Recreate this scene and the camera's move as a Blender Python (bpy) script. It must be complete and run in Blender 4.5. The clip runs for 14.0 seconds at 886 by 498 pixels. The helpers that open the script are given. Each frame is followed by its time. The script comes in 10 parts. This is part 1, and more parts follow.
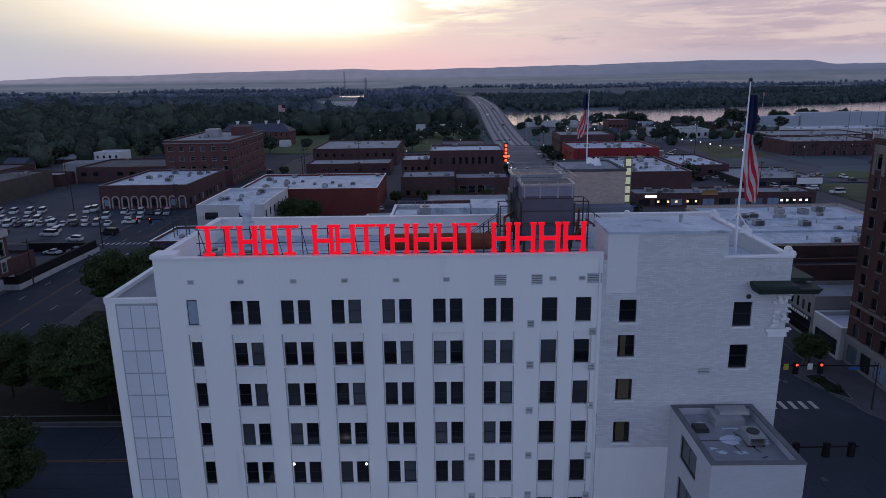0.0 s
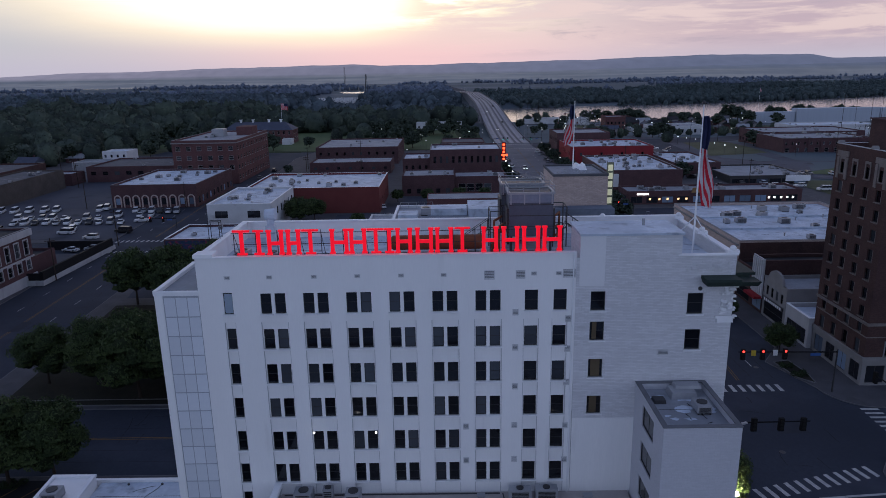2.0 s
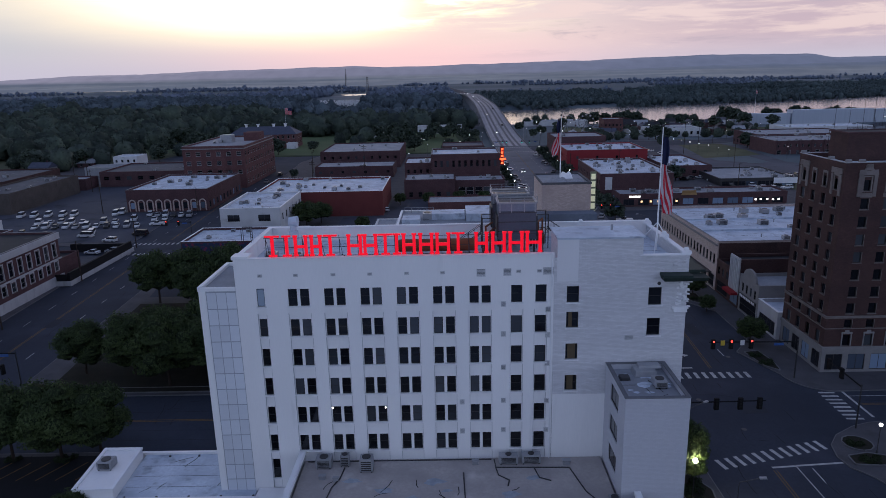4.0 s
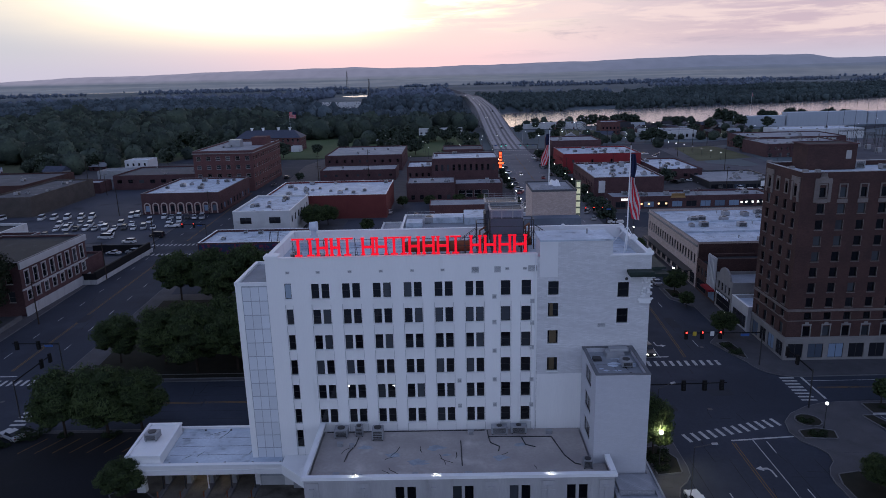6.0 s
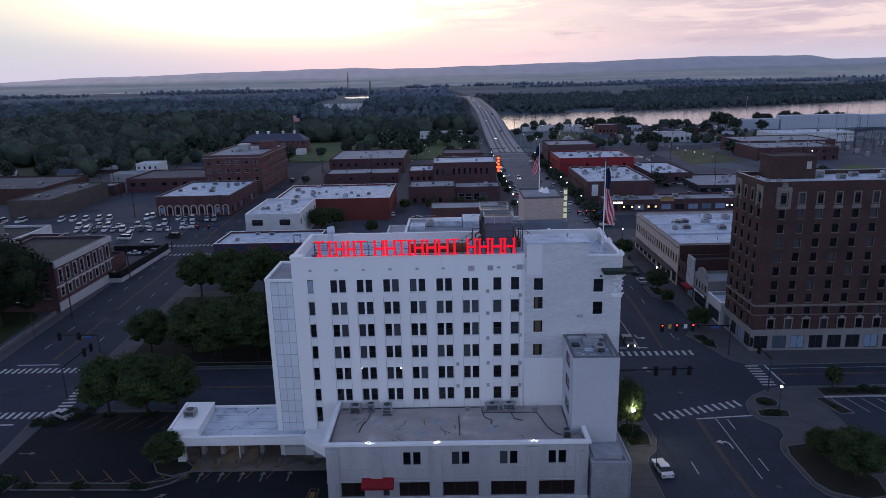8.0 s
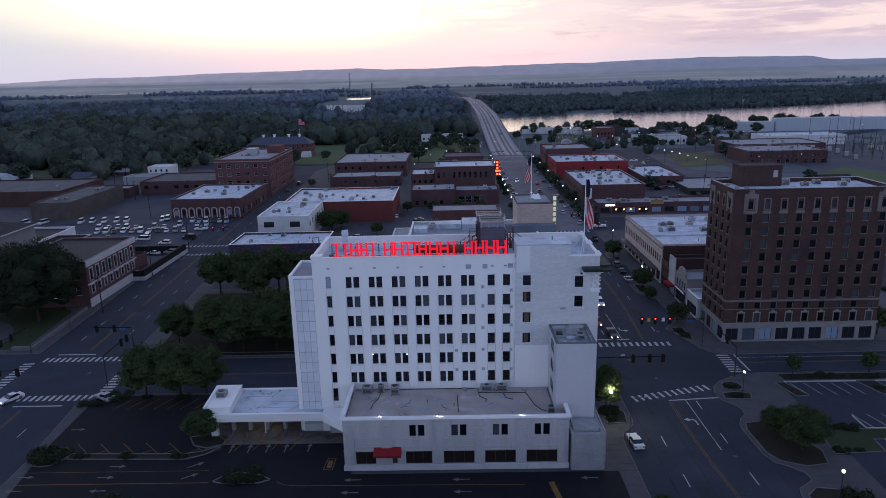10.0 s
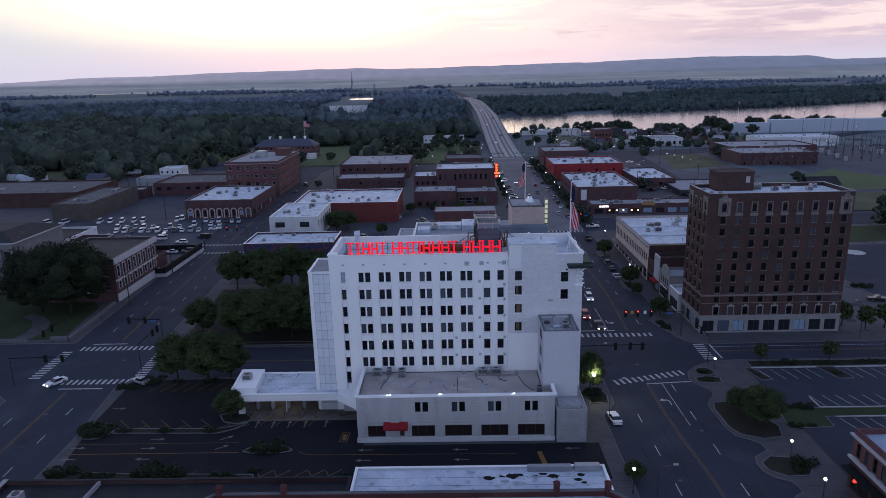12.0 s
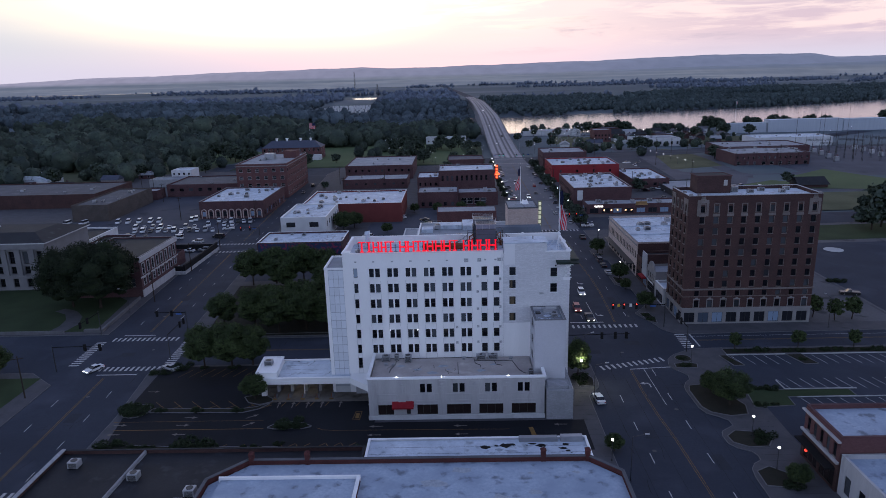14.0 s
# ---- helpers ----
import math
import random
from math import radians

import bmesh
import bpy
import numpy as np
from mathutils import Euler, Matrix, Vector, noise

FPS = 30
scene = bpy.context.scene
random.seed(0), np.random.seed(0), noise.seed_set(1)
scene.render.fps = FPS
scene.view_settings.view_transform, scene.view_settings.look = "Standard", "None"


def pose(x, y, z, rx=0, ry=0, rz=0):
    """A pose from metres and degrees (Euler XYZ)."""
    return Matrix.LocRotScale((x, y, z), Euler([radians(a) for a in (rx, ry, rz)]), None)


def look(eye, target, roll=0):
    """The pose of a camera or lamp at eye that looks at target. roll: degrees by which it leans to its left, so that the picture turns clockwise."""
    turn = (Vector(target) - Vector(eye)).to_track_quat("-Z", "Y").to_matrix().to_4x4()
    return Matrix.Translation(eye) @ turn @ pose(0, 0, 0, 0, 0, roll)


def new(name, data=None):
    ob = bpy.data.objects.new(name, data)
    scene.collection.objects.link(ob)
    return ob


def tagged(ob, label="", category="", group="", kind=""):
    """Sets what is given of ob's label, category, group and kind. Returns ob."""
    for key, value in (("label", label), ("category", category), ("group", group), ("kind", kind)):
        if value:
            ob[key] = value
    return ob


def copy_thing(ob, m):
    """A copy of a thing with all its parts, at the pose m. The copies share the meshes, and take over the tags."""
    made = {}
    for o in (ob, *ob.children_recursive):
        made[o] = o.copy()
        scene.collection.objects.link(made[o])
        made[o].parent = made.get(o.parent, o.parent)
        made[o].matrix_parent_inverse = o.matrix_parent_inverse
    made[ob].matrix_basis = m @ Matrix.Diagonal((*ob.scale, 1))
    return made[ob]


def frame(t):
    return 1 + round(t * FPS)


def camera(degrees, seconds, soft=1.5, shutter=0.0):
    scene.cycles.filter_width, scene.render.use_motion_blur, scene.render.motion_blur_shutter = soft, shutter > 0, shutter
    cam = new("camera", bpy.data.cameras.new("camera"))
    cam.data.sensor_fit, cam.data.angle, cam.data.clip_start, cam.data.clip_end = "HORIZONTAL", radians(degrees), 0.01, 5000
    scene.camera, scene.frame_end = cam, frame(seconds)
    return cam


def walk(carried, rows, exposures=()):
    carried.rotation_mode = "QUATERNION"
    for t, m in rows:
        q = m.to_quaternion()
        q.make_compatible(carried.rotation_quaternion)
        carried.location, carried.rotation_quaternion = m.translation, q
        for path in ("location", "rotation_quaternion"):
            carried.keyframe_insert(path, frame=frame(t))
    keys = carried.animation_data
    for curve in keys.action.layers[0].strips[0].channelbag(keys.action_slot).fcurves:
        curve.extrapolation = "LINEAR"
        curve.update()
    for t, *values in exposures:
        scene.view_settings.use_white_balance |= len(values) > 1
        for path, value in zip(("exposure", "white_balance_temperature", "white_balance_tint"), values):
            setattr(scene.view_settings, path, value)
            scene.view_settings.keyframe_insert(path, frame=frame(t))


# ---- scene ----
# ---------------------------------------------------------------- camera
cam = camera(66.7, 14.0, 0.6)
METRES, EYE, TILT, LEAN, TURN = 93.5, 46.0, 0.0, 0.0, 0.6
ROWS = [
    (0.0, 0.0, 0.0, 0.0, -0.21, -14.25, 0.82),
    (0.5, 0.0008, -0.0211, 0.0071, -0.21, -14.34, 0.88),
    (1.0, 0.0017, -0.0441, 0.0142, -0.2, -14.44, 0.94),
    (1.5, 0.0023, -0.0692, 0.0214, -0.19, -14.54, 1.0),
    (2.0, 0.0028, -0.0958, 0.0291, -0.21, -14.66, 1.0),
    (2.5, 0.0038, -0.1239, 0.0371, -0.2, -14.67, 1.06),
    (3.0, 0.0044, -0.1529, 0.0451, -0.19, -14.65, 1.13),
    (5.5, 0.0079, -0.3132, 0.0875, -0.08, -14.57, 1.35),
    (6.0, 0.0078, -0.3481, 0.0969, -0.08, -14.57, 1.33),
    (6.5, 0.0078, -0.3836, 0.1067, -0.08, -14.57, 1.3),
    (7.0, 0.0081, -0.4199, 0.1169, -0.07, -14.57, 1.29),
    (7.5, 0.0081, -0.457, 0.1269, -0.05, -14.56, 1.28),
    (8.0, 0.0081, -0.4945, 0.1371, -0.04, -14.56, 1.28),
    (10.5, 0.01, -0.6887, 0.1889, 0.09, -14.56, 1.29),
    (11.0, 0.0103, -0.7281, 0.1986, 0.12, -14.59, 1.29),
    (11.5, 0.0105, -0.7676, 0.2091, 0.15, -14.61, 1.29),
    (12.0, 0.0108, -0.8072, 0.2197, 0.19, -14.64, 1.29),
    (12.5, 0.0118, -0.8468, 0.2303, 0.24, -14.68, 1.33),
    (13.0, 0.0124, -0.8866, 0.2407, 0.29, -14.71, 1.4),
    (13.5, 0.0131, -0.926, 0.2505, 0.33, -14.74, 1.42),
    (14.0, 0.0144, -0.9652, 0.2605, 0.38, -14.76, 1.48),
]
walk(cam, [(t, pose(0, 0, EYE, TILT, LEAN, TURN) @ pose(METRES * x, METRES * y, METRES * z, 90 + pitch, roll, yaw)) for t, x, y, z, yaw, pitch, roll in ROWS],
     [(0.0, -0.16), (3.0, -0.02), (6.0, 0.11), (8.0, 0.22), (11.0, 0.32), (14.0, 0.36)])

# ---------------------------------------------------------------- world and sun
world = bpy.data.worlds.new("dusk_sky")
scene.world = world
world.use_nodes = True
W = world.node_tree
W.nodes.clear()


def wn(kind, **kw):
    n = W.nodes.new(kind)
    for k, v in kw.items():
        n.inputs[int(k[1:])].default_value = v
    return n


def wmath(op, a, b=0.0, c=0.0, clamp=False):
    n = W.nodes.new("ShaderNodeMath")
    n.operation, n.use_clamp = op, clamp
    for i, v in enumerate((a, b, c)):
        if isinstance(v, (int, float)):
            n.inputs[i].default_value = v
        else:
            W.links.new(v, n.inputs[i])
    return n.outputs[0]


def wmix(fac, a, b, mode="MIX"):
    n = W.nodes.new("ShaderNodeMix")
    n.data_type, n.blend_type, n.clamp_factor = "RGBA", mode, True
    for i, v in ((0, fac), (6, a), (7, b)):
        if isinstance(v, (int, float, tuple)):
            n.inputs[i].default_value = (*v, 1) if isinstance(v, tuple) else v
        else:
            W.links.new(v, n.inputs[i])
    return n.outputs[2]


def wrange(v, a, b):
    n = W.nodes.new("ShaderNodeMapRange")
    n.interpolation_type = "SMOOTHSTEP"
    W.links.new(v, n.inputs[0])
    n.inputs[1].default_value, n.inputs[2].default_value = a, b
    return n.outputs[0]


coord = W.nodes.new("ShaderNodeTexCoord").outputs["Generated"]
sep = W.nodes.new("ShaderNodeSeparateXYZ")
W.links.new(coord, sep.inputs[0])
dx, dy, dz = sep.outputs
nishita = W.nodes.new("ShaderNodeTexSky")
nishita.sky_type, nishita.sun_disc = "NISHITA", False
nishita.sun_elevation, nishita.sun_rotation = radians(0.6), radians(-7)
nishita.dust_density, nishita.ozone_density = 3.0, 3.0
# dome: deep blue overhead, paler blue all round the eastern skyline
dome = wmix(wrange(dz, 0.08, 0.75), (0.595, 0.700, 0.985), (0.190, 0.245, 0.440))
# western sky: cool grey to the south, rose to the north
west = wrange(dy, -0.1, 0.75)
low = wmath("SUBTRACT", 1.0, wrange(dz, 0.06, 0.45))
side = wmix(wrange(dx, -0.60, -0.15), (0.56, 0.57, 0.63), (0.86, 0.72, 0.70))
side = wmix(wrange(dx, 0.0, 0.45), side, (0.58, 0.455, 0.53))
side = wmix(wmath("SUBTRACT", 1.0, wrange(dz, 0.0, 0.05)), side, (0.57, 0.54, 0.66))
dome = wmix(wmath("MULTIPLY", west, low), dome, side)
# rosy band just above the skyline under the sunset
fx = wmath("DIVIDE", wmath("ADD", dx, 0.04), 0.25)
foot = wmath("MULTIPLY", wmath("EXPONENT", wmath("MULTIPLY", wmath("MULTIPLY", fx, fx), -1.0)), wmath("SUBTRACT", 1.0, wrange(dz, 0.015, 0.075)))
dome = wmix(wmath("MULTIPLY", wmath("MULTIPLY", foot, west), 0.85), dome, (0.97, 0.64, 0.66))


def bank_of_cloud(turn, scale, lift, detail, rough):
    mp = W.nodes.new("ShaderNodeMapping")
    mp.inputs["Rotation"].default_value = (0, radians(turn), 0)
    mp.inputs["Scale"].default_value = scale
    mp.inputs["Location"].default_value = (lift, 0, 0)
    W.links.new(coord, mp.inputs[0])
    nz = W.nodes.new("ShaderNodeTexNoise")
    nz.inputs["Scale"].default_value, nz.inputs["Detail"].default_value, nz.inputs["Roughness"].default_value = 1.6, detail, rough
    nz.inputs["Distortion"].default_value = 0.6
    W.links.new(mp.outputs[0], nz.inputs["Vector"])
    return nz.outputs[0]


# long ragged banks of cloud to the north, lit pale rose beside lavender shade
wide, torn = bank_of_cloud(6, (2.6, 2.6, 22.0), 3.1, 6.0, 0.55), bank_of_cloud(9, (6.0, 6.0, 46.0), 1.7, 8.0, 0.65)
north = wrange(dx, -0.10, 0.10)
high = wmath("MULTIPLY", wmath("MULTIPLY", wrange(dz, 0.012, 0.05), west), north)
pile = wmath("ADD", wmath("MULTIPLY", wide, 0.65), wmath("MULTIPLY", torn, 0.35))
dome = wmix(wmath("MULTIPLY", wmath("MULTIPLY", wrange(pile, 0.50, 0.60), high), 0.85), dome, (0.84, 0.67, 0.66))
dome = wmix(wmath("MULTIPLY", wmath("MULTIPLY", wmath("SUBTRACT", 1.0, wrange(pile, 0.40, 0.49)), high), 0.7), dome, (0.47, 0.40, 0.49))
# bright gap in the cloud above the sunset
gx = wmath("DIVIDE", wmath("ADD", dx, 0.19), 0.32)
gap = wmath("MULTIPLY", wmath("EXPONENT", wmath("MULTIPLY", wmath("MULTIPLY", gx, gx), -1.0)), wmath("MULTIPLY", wrange(dz, 0.012, 0.100), wmath("SUBTRACT", 1.0, wrange(dz, 0.16, 0.42))))
cloud = wmath("MULTIPLY", wrange(pile, 0.43, 0.56), wrange(dx, -0.16, 0.05))
gap = wmath("MULTIPLY", wmath("MULTIPLY", gap, wmath("SUBTRACT", 1.0, wmath("MULTIPLY", cloud, 0.8))), west)
gap = wmath("ADD", gap, wmath("MULTIPLY", wmath("MULTIPLY", wmath("SUBTRACT", torn, 0.5), 0.25), gap))
dome = wmix(wrange(gap, 0.06, 0.50), dome, (1.06, 0.93, 0.74))
dome = wmix(wrange(gap, 0.34, 0.72), dome, (1.24, 1.19, 1.10))
bg_a = W.nodes.new("ShaderNodeBackground")
W.links.new(dome, bg_a.inputs[0])
bg_a.inputs[1].default_value = 1.0
bg_b = W.nodes.new("ShaderNodeBackground")
W.links.new(nishita.outputs[0], bg_b.inputs[0])
bg_b.inputs[1].default_value = 0.03
addb = W.nodes.new("ShaderNodeAddShader")
W.links.new(bg_a.outputs[0], addb.inputs[0])
W.links.new(bg_b.outputs[0], addb.inputs[1])
wout = W.nodes.new("ShaderNodeOutputWorld")
W.links.new(addb.outputs[0], wout.inputs[0])

sun = new("sun", bpy.data.lights.new("sun", "SUN"))
sun.data.energy, sun.data.angle, sun.data.color = 0.12, radians(25), (1.0, 0.72, 0.55)
sun.matrix_world = look((0, 0, 300), (28, -240, 270))

# ---------------------------------------------------------------- materials
MATS = {}


def material(name, colour, rough=0.8, second=None, scale=1.0, fine=18.0, amount=0.5, bump=0.0, bump_scale=30.0, metal=0.0,
             emit=None, power=0.0, bump_dist=0.03, vary=0.0, island=False, stretch=(1, 1, 1), brick=None, stain=None, spec=None):
    """A node material: two colours mixed by a coarse and a fine noise, stains, relief, and a change from piece to piece."""
    if name in MATS:
        return MATS[name]
    m = bpy.data.materials.new(name)
    m.use_nodes = True
    t = m.node_tree
    b = t.nodes["Principled BSDF"]
    b.inputs["Roughness"].default_value, b.inputs["Metallic"].default_value = rough, metal
    b.inputs["Specular IOR Level"].default_value = spec if spec is not None else (0.12 if rough >= 0.6 else 0.5)
    geo = t.nodes.new("ShaderNodeTexCoord")
    mp = t.nodes.new("ShaderNodeMapping")
    mp.inputs["Scale"].default_value = stretch
    t.links.new(geo.outputs["Object"], mp.inputs[0])

    def noise_at(s, detail=4.0):
        n = t.nodes.new("ShaderNodeTexNoise")
        n.inputs["Scale"].default_value, n.inputs["Detail"].default_value = s, detail
        t.links.new(mp.outputs[0], n.inputs["Vector"])
        return n.outputs[0]

    def mix(fac, a, c, mode="MIX"):
        n = t.nodes.new("ShaderNodeMix")
        n.data_type, n.blend_type = "RGBA", mode
        for i, v in ((0, fac), (6, a), (7, c)):
            if isinstance(v, (int, float, tuple)):
                n.inputs[i].default_value = (*v, 1) if isinstance(v, tuple) else v
            else:
                t.links.new(v, n.inputs[i])
        return n.outputs[2]

    def ramp(v, a, c, to0=0.0, to1=1.0):
        n = t.nodes.new("ShaderNodeMapRange")
        t.links.new(v, n.inputs[0])
        for i, x in enumerate((a, c, to0, to1)):
            n.inputs[i + 1].default_value = x
        return n.outputs[0]

    second = second or tuple(c * 0.72 for c in colour)
    col = mix(ramp(noise_at(scale), 0.35, 0.68, 0, amount), colour, second)
    fine_n = noise_at(fine, 3.0)
    col = mix(ramp(fine_n, 0.3, 0.7, 0, amount * 0.6), col, second)
    if stain:
        s_col, s_scale, lo, hi = stain
        col = mix(ramp(noise_at(s_scale, 6.0), lo, hi, 0, 0.85), col, s_col)
    height = fine_n
    if brick:
        bw, bh, mortar, *depth = brick
        bt = t.nodes.new("ShaderNodeTexBrick")
        sw = t.nodes.new("ShaderNodeSeparateXYZ")
        t.links.new(geo.outputs["Object"], sw.inputs[0])
        ad = t.nodes.new("ShaderNodeMath")
        t.links.new(sw.outputs[0], ad.inputs[0]), t.links.new(sw.outputs[1], ad.inputs[1])
        cb = t.nodes.new("ShaderNodeCombineXYZ")
        t.links.new(ad.outputs[0], cb.inputs[0]), t.links.new(sw.outputs[2], cb.inputs[1])
        t.links.new(cb.outputs[0], bt.inputs["Vector"])
        bt.inputs["Scale"].default_value = 1.0
        bt.inputs["Brick Width"].default_value, bt.inputs["Row Height"].default_value = bw, bh
        bt.inputs["Mortar Size"].default_value = mortar
        bt.inputs["Color1"].default_value, bt.inputs["Color2"].default_value = (1, 1, 1, 1), (0.78, 0.78, 0.78, 1)
        bt.inputs["Mortar"].default_value = (0.60, 0.60, 0.60, 1)
        col = mix(depth[0] if depth else 0.8, col, bt.outputs["Color"], "MULTIPLY")
        inv = t.nodes.new("ShaderNodeMath")
        inv.operation = "SUBTRACT"
        inv.inputs[0].default_value = 1.0
        t.links.new(bt.outputs["Fac"], inv.inputs[1])
        height = inv.outputs[0]
    if vary:
        if island:
            r = t.nodes.new("ShaderNodeNewGeometry").outputs["Random Per Island"]
        else:
            r = t.nodes.new("ShaderNodeObjectInfo").outputs["Random"]
        hsv = t.nodes.new("ShaderNodeHueSaturation")
        t.links.new(ramp(r, 0, 1, 1 - vary, 1 + vary), hsv.inputs["Value"])
        t.links.new(col, hsv.inputs["Color"])
        col = hsv.outputs[0]
    t.links.new(col, b.inputs["Base Color"])
    if bump:
        bn = t.nodes.new("ShaderNodeBump")
        bn.inputs["Strength"].default_value, bn.inputs["Distance"].default_value = min(bump, 1.0), bump_dist
        t.links.new(height if brick else noise_at(bump_scale, 3.0), bn.inputs["Height"])
        t.links.new(bn.outputs[0], b.inputs["Normal"])
    if emit:
        b.inputs["Emission Color"].default_value = (*emit, 1)
        b.inputs["Emission Strength"].default_value = power
    MATS[name] = m
    return m


def pane_material(name, dark, blind, share):
    """Window glass: a dark room behind it, or a drawn blind in a share of the panes."""
    m = material(name, dark, 0.06)
    t = m.node_tree
    b = t.nodes["Principled BSDF"]
    r = t.nodes.new("ShaderNodeObjectInfo").outputs["Random"]
    st = t.nodes.new("ShaderNodeMapRange")
    for i, v in ((1, 1 - share), (2, 1 - share * 0.55), (3, 0.0), (4, 1.0)):
        st.inputs[i].default_value = v
    t.links.new(r, st.inputs[0])
    mx = t.nodes.new("ShaderNodeMix")
    mx.data_type = "RGBA"
    mx.inputs[6].default_value, mx.inputs[7].default_value = (*dark, 1), (*blind, 1)
    t.links.new(st.outputs[0], mx.inputs[0])
    t.links.new(mx.outputs[2], b.inputs["Base Color"])
    return m


white_paint = material("white_painted_stucco", (0.82, 0.82, 0.82), 0.75, (0.73, 0.735, 0.74), 0.15, 5.0, 0.6, 0.12, 14.0, stretch=(1.6, 1.6, 0.22),
                       stain=((0.58, 0.58, 0.58), 0.5, 0.64, 0.90))
# greyer than white_paint, so the front wing's walls come out darker
wall_greyed = material("grey_white_wall", (0.45, 0.45, 0.465), 0.8, (0.35, 0.35, 0.365), 0.4, 4.0, 0.7, 0.12, 12.0, stretch=(1.4, 1.4, 0.3),
                       stain=((0.27, 0.265, 0.27), 0.5, 0.58, 0.80))
white_brick = material("white_painted_brick", (0.69, 0.695, 0.715), 0.8, (0.60, 0.605, 0.63), 0.35, 2.5, 0.6, 0.5, 30.0, stretch=(0.25, 0.25, 3.2),
                       brick=(0.60, 0.15, 0.012, 0.6), stain=((0.50, 0.50, 0.52), 0.30, 0.62, 0.84))
white_trim = material("white_trim", (0.80, 0.81, 0.82), 0.6, (0.66, 0.67, 0.70), 0.5, 8.0, 0.5)
panel_glass = material("milky_panel", (0.66, 0.69, 0.73), 0.3, (0.56, 0.60, 0.66), 0.3, 3.0, 0.6, vary=0.06)
grey_mortar = material("grey_joint", (0.40, 0.43, 0.47), 0.8)
glass_dark = pane_material("office_glass", (0.006, 0.007, 0.010), (0.060, 0.068, 0.080), 0.35)
glass_shop = pane_material("shop_glass", (0.018, 0.02, 0.026), (0.22, 0.30, 0.42), 0.45)
frame_dark = material("dark_window_frame", (0.018, 0.018, 0.021), 0.5)
frame_light = material("pale_window_frame", (0.40, 0.39, 0.38), 0.6)
roof_white = material("white_membrane_roof", (0.60, 0.67, 0.75), 0.65, (0.38, 0.44, 0.52), 0.25, 2.5, 0.95, 0.1, 8.0,
                      stain=((0.22, 0.25, 0.29), 0.55, 0.56, 0.72))
roof_grey = material("weathered_grey_roof", (0.33, 0.35, 0.38), 0.85, (0.21, 0.225, 0.25), 0.15, 2.0, 0.8, 0.1, 8.0,
                     stain=((0.10, 0.10, 0.11), 0.4, 0.62, 0.78))
roof_tan = material("dusty_gravel_roof", (0.47, 0.43, 0.41), 0.9, (0.33, 0.305, 0.295), 0.25, 3.0, 0.9, 0.2, 10.0,
                    stain=((0.60, 0.57, 0.54), 0.3, 0.60, 0.78))
roof_brown = material("dull_brown_roof", (0.125, 0.128, 0.142), 0.88, (0.080, 0.083, 0.094), 0.15, 2.0, 0.8, 0.1, 8.0,
                      stain=((0.30, 0.31, 0.33), 0.3, 0.62, 0.78))
roof_blue = material("blue_grey_roof", (0.17, 0.20, 0.25), 0.8, (0.11, 0.13, 0.17), 0.2, 2.0, 0.8, 0.1, 8.0, stain=((0.30, 0.33, 0.38), 0.4, 0.6, 0.75))
roof_pale_blue = material("pale_blue_roof", (0.37, 0.44, 0.54), 0.65, (0.24, 0.30, 0.39), 0.22, 2.0, 0.95, 0.1, 8.0, stain=((0.12, 0.145, 0.18), 0.45, 0.57, 0.70))
roof_dark = material("dark_tar_roof", (0.030, 0.032, 0.038), 0.7, (0.019, 0.020, 0.024), 0.2, 2.0, 0.8, 0.1, 8.0,
                     stain=((0.064, 0.068, 0.080), 0.3, 0.60, 0.8))
brick_red = material("red_brick", (0.165, 0.080, 0.080), 0.85, (0.112, 0.058, 0.060), 0.3, 3.0, 0.7, 0.5, brick=(0.44, 0.15, 0.014))
brick_brown = material("brown_brick", (0.102, 0.058, 0.054), 0.85, (0.062, 0.038, 0.038), 0.25, 3.0, 0.7, 0.5, brick=(0.44, 0.15, 0.014), stain=((0.045, 0.032, 0.034), 0.16, 0.56, 0.74))
brick_dark = material("dark_red_brick", (0.124, 0.068, 0.073), 0.85, (0.084, 0.049, 0.054), 0.3, 3.0, 0.7, 0.4, brick=(0.44, 0.15, 0.014))
paint_red = material("red_painted_wall", (0.27, 0.034, 0.042), 0.7, (0.19, 0.028, 0.034), 0.25, 3.0, 0.6, 0.2)
limestone = material("grey_limestone", (0.27, 0.26, 0.26), 0.85, (0.19, 0.185, 0.185), 0.5, 5.0, 0.6, 0.15)
tan_brick = material("tan_brick", (0.56, 0.455, 0.415), 0.85, (0.46, 0.37, 0.335), 0.3, 3.0, 0.6, 0.4, brick=(0.5, 0.17, 0.014))
pale_wall = material("pale_painted_wall", (0.60, 0.61, 0.62), 0.8, (0.46, 0.47, 0.49), 0.25, 3.0, 0.7, 0.1,
                     stain=((0.33, 0.32, 0.32), 0.4, 0.6, 0.8))
asphalt = material("asphalt", (0.043, 0.051, 0.070), 0.85, (0.030, 0.036, 0.050), 0.06, 2.2, 0.8, 0.25, 14.0, spec=0.08,
                   stain=((0.058, 0.064, 0.086), 0.09, 0.52, 0.75))
asphalt_dark = material("sealed_asphalt", (0.0155, 0.017, 0.022), 0.85, (0.009, 0.010, 0.0125), 0.08, 2.2, 0.8, 0.25, 14.0,
                        stain=((0.024, 0.025, 0.03), 0.15, 0.58, 0.8))
concrete = material("concrete_paving", (0.092, 0.092, 0.102), 0.88, (0.060, 0.061, 0.069), 0.3, 4.0, 0.7, 0.15, 10.0,
                    stain=((0.05, 0.05, 0.053), 0.35, 0.58, 0.8))
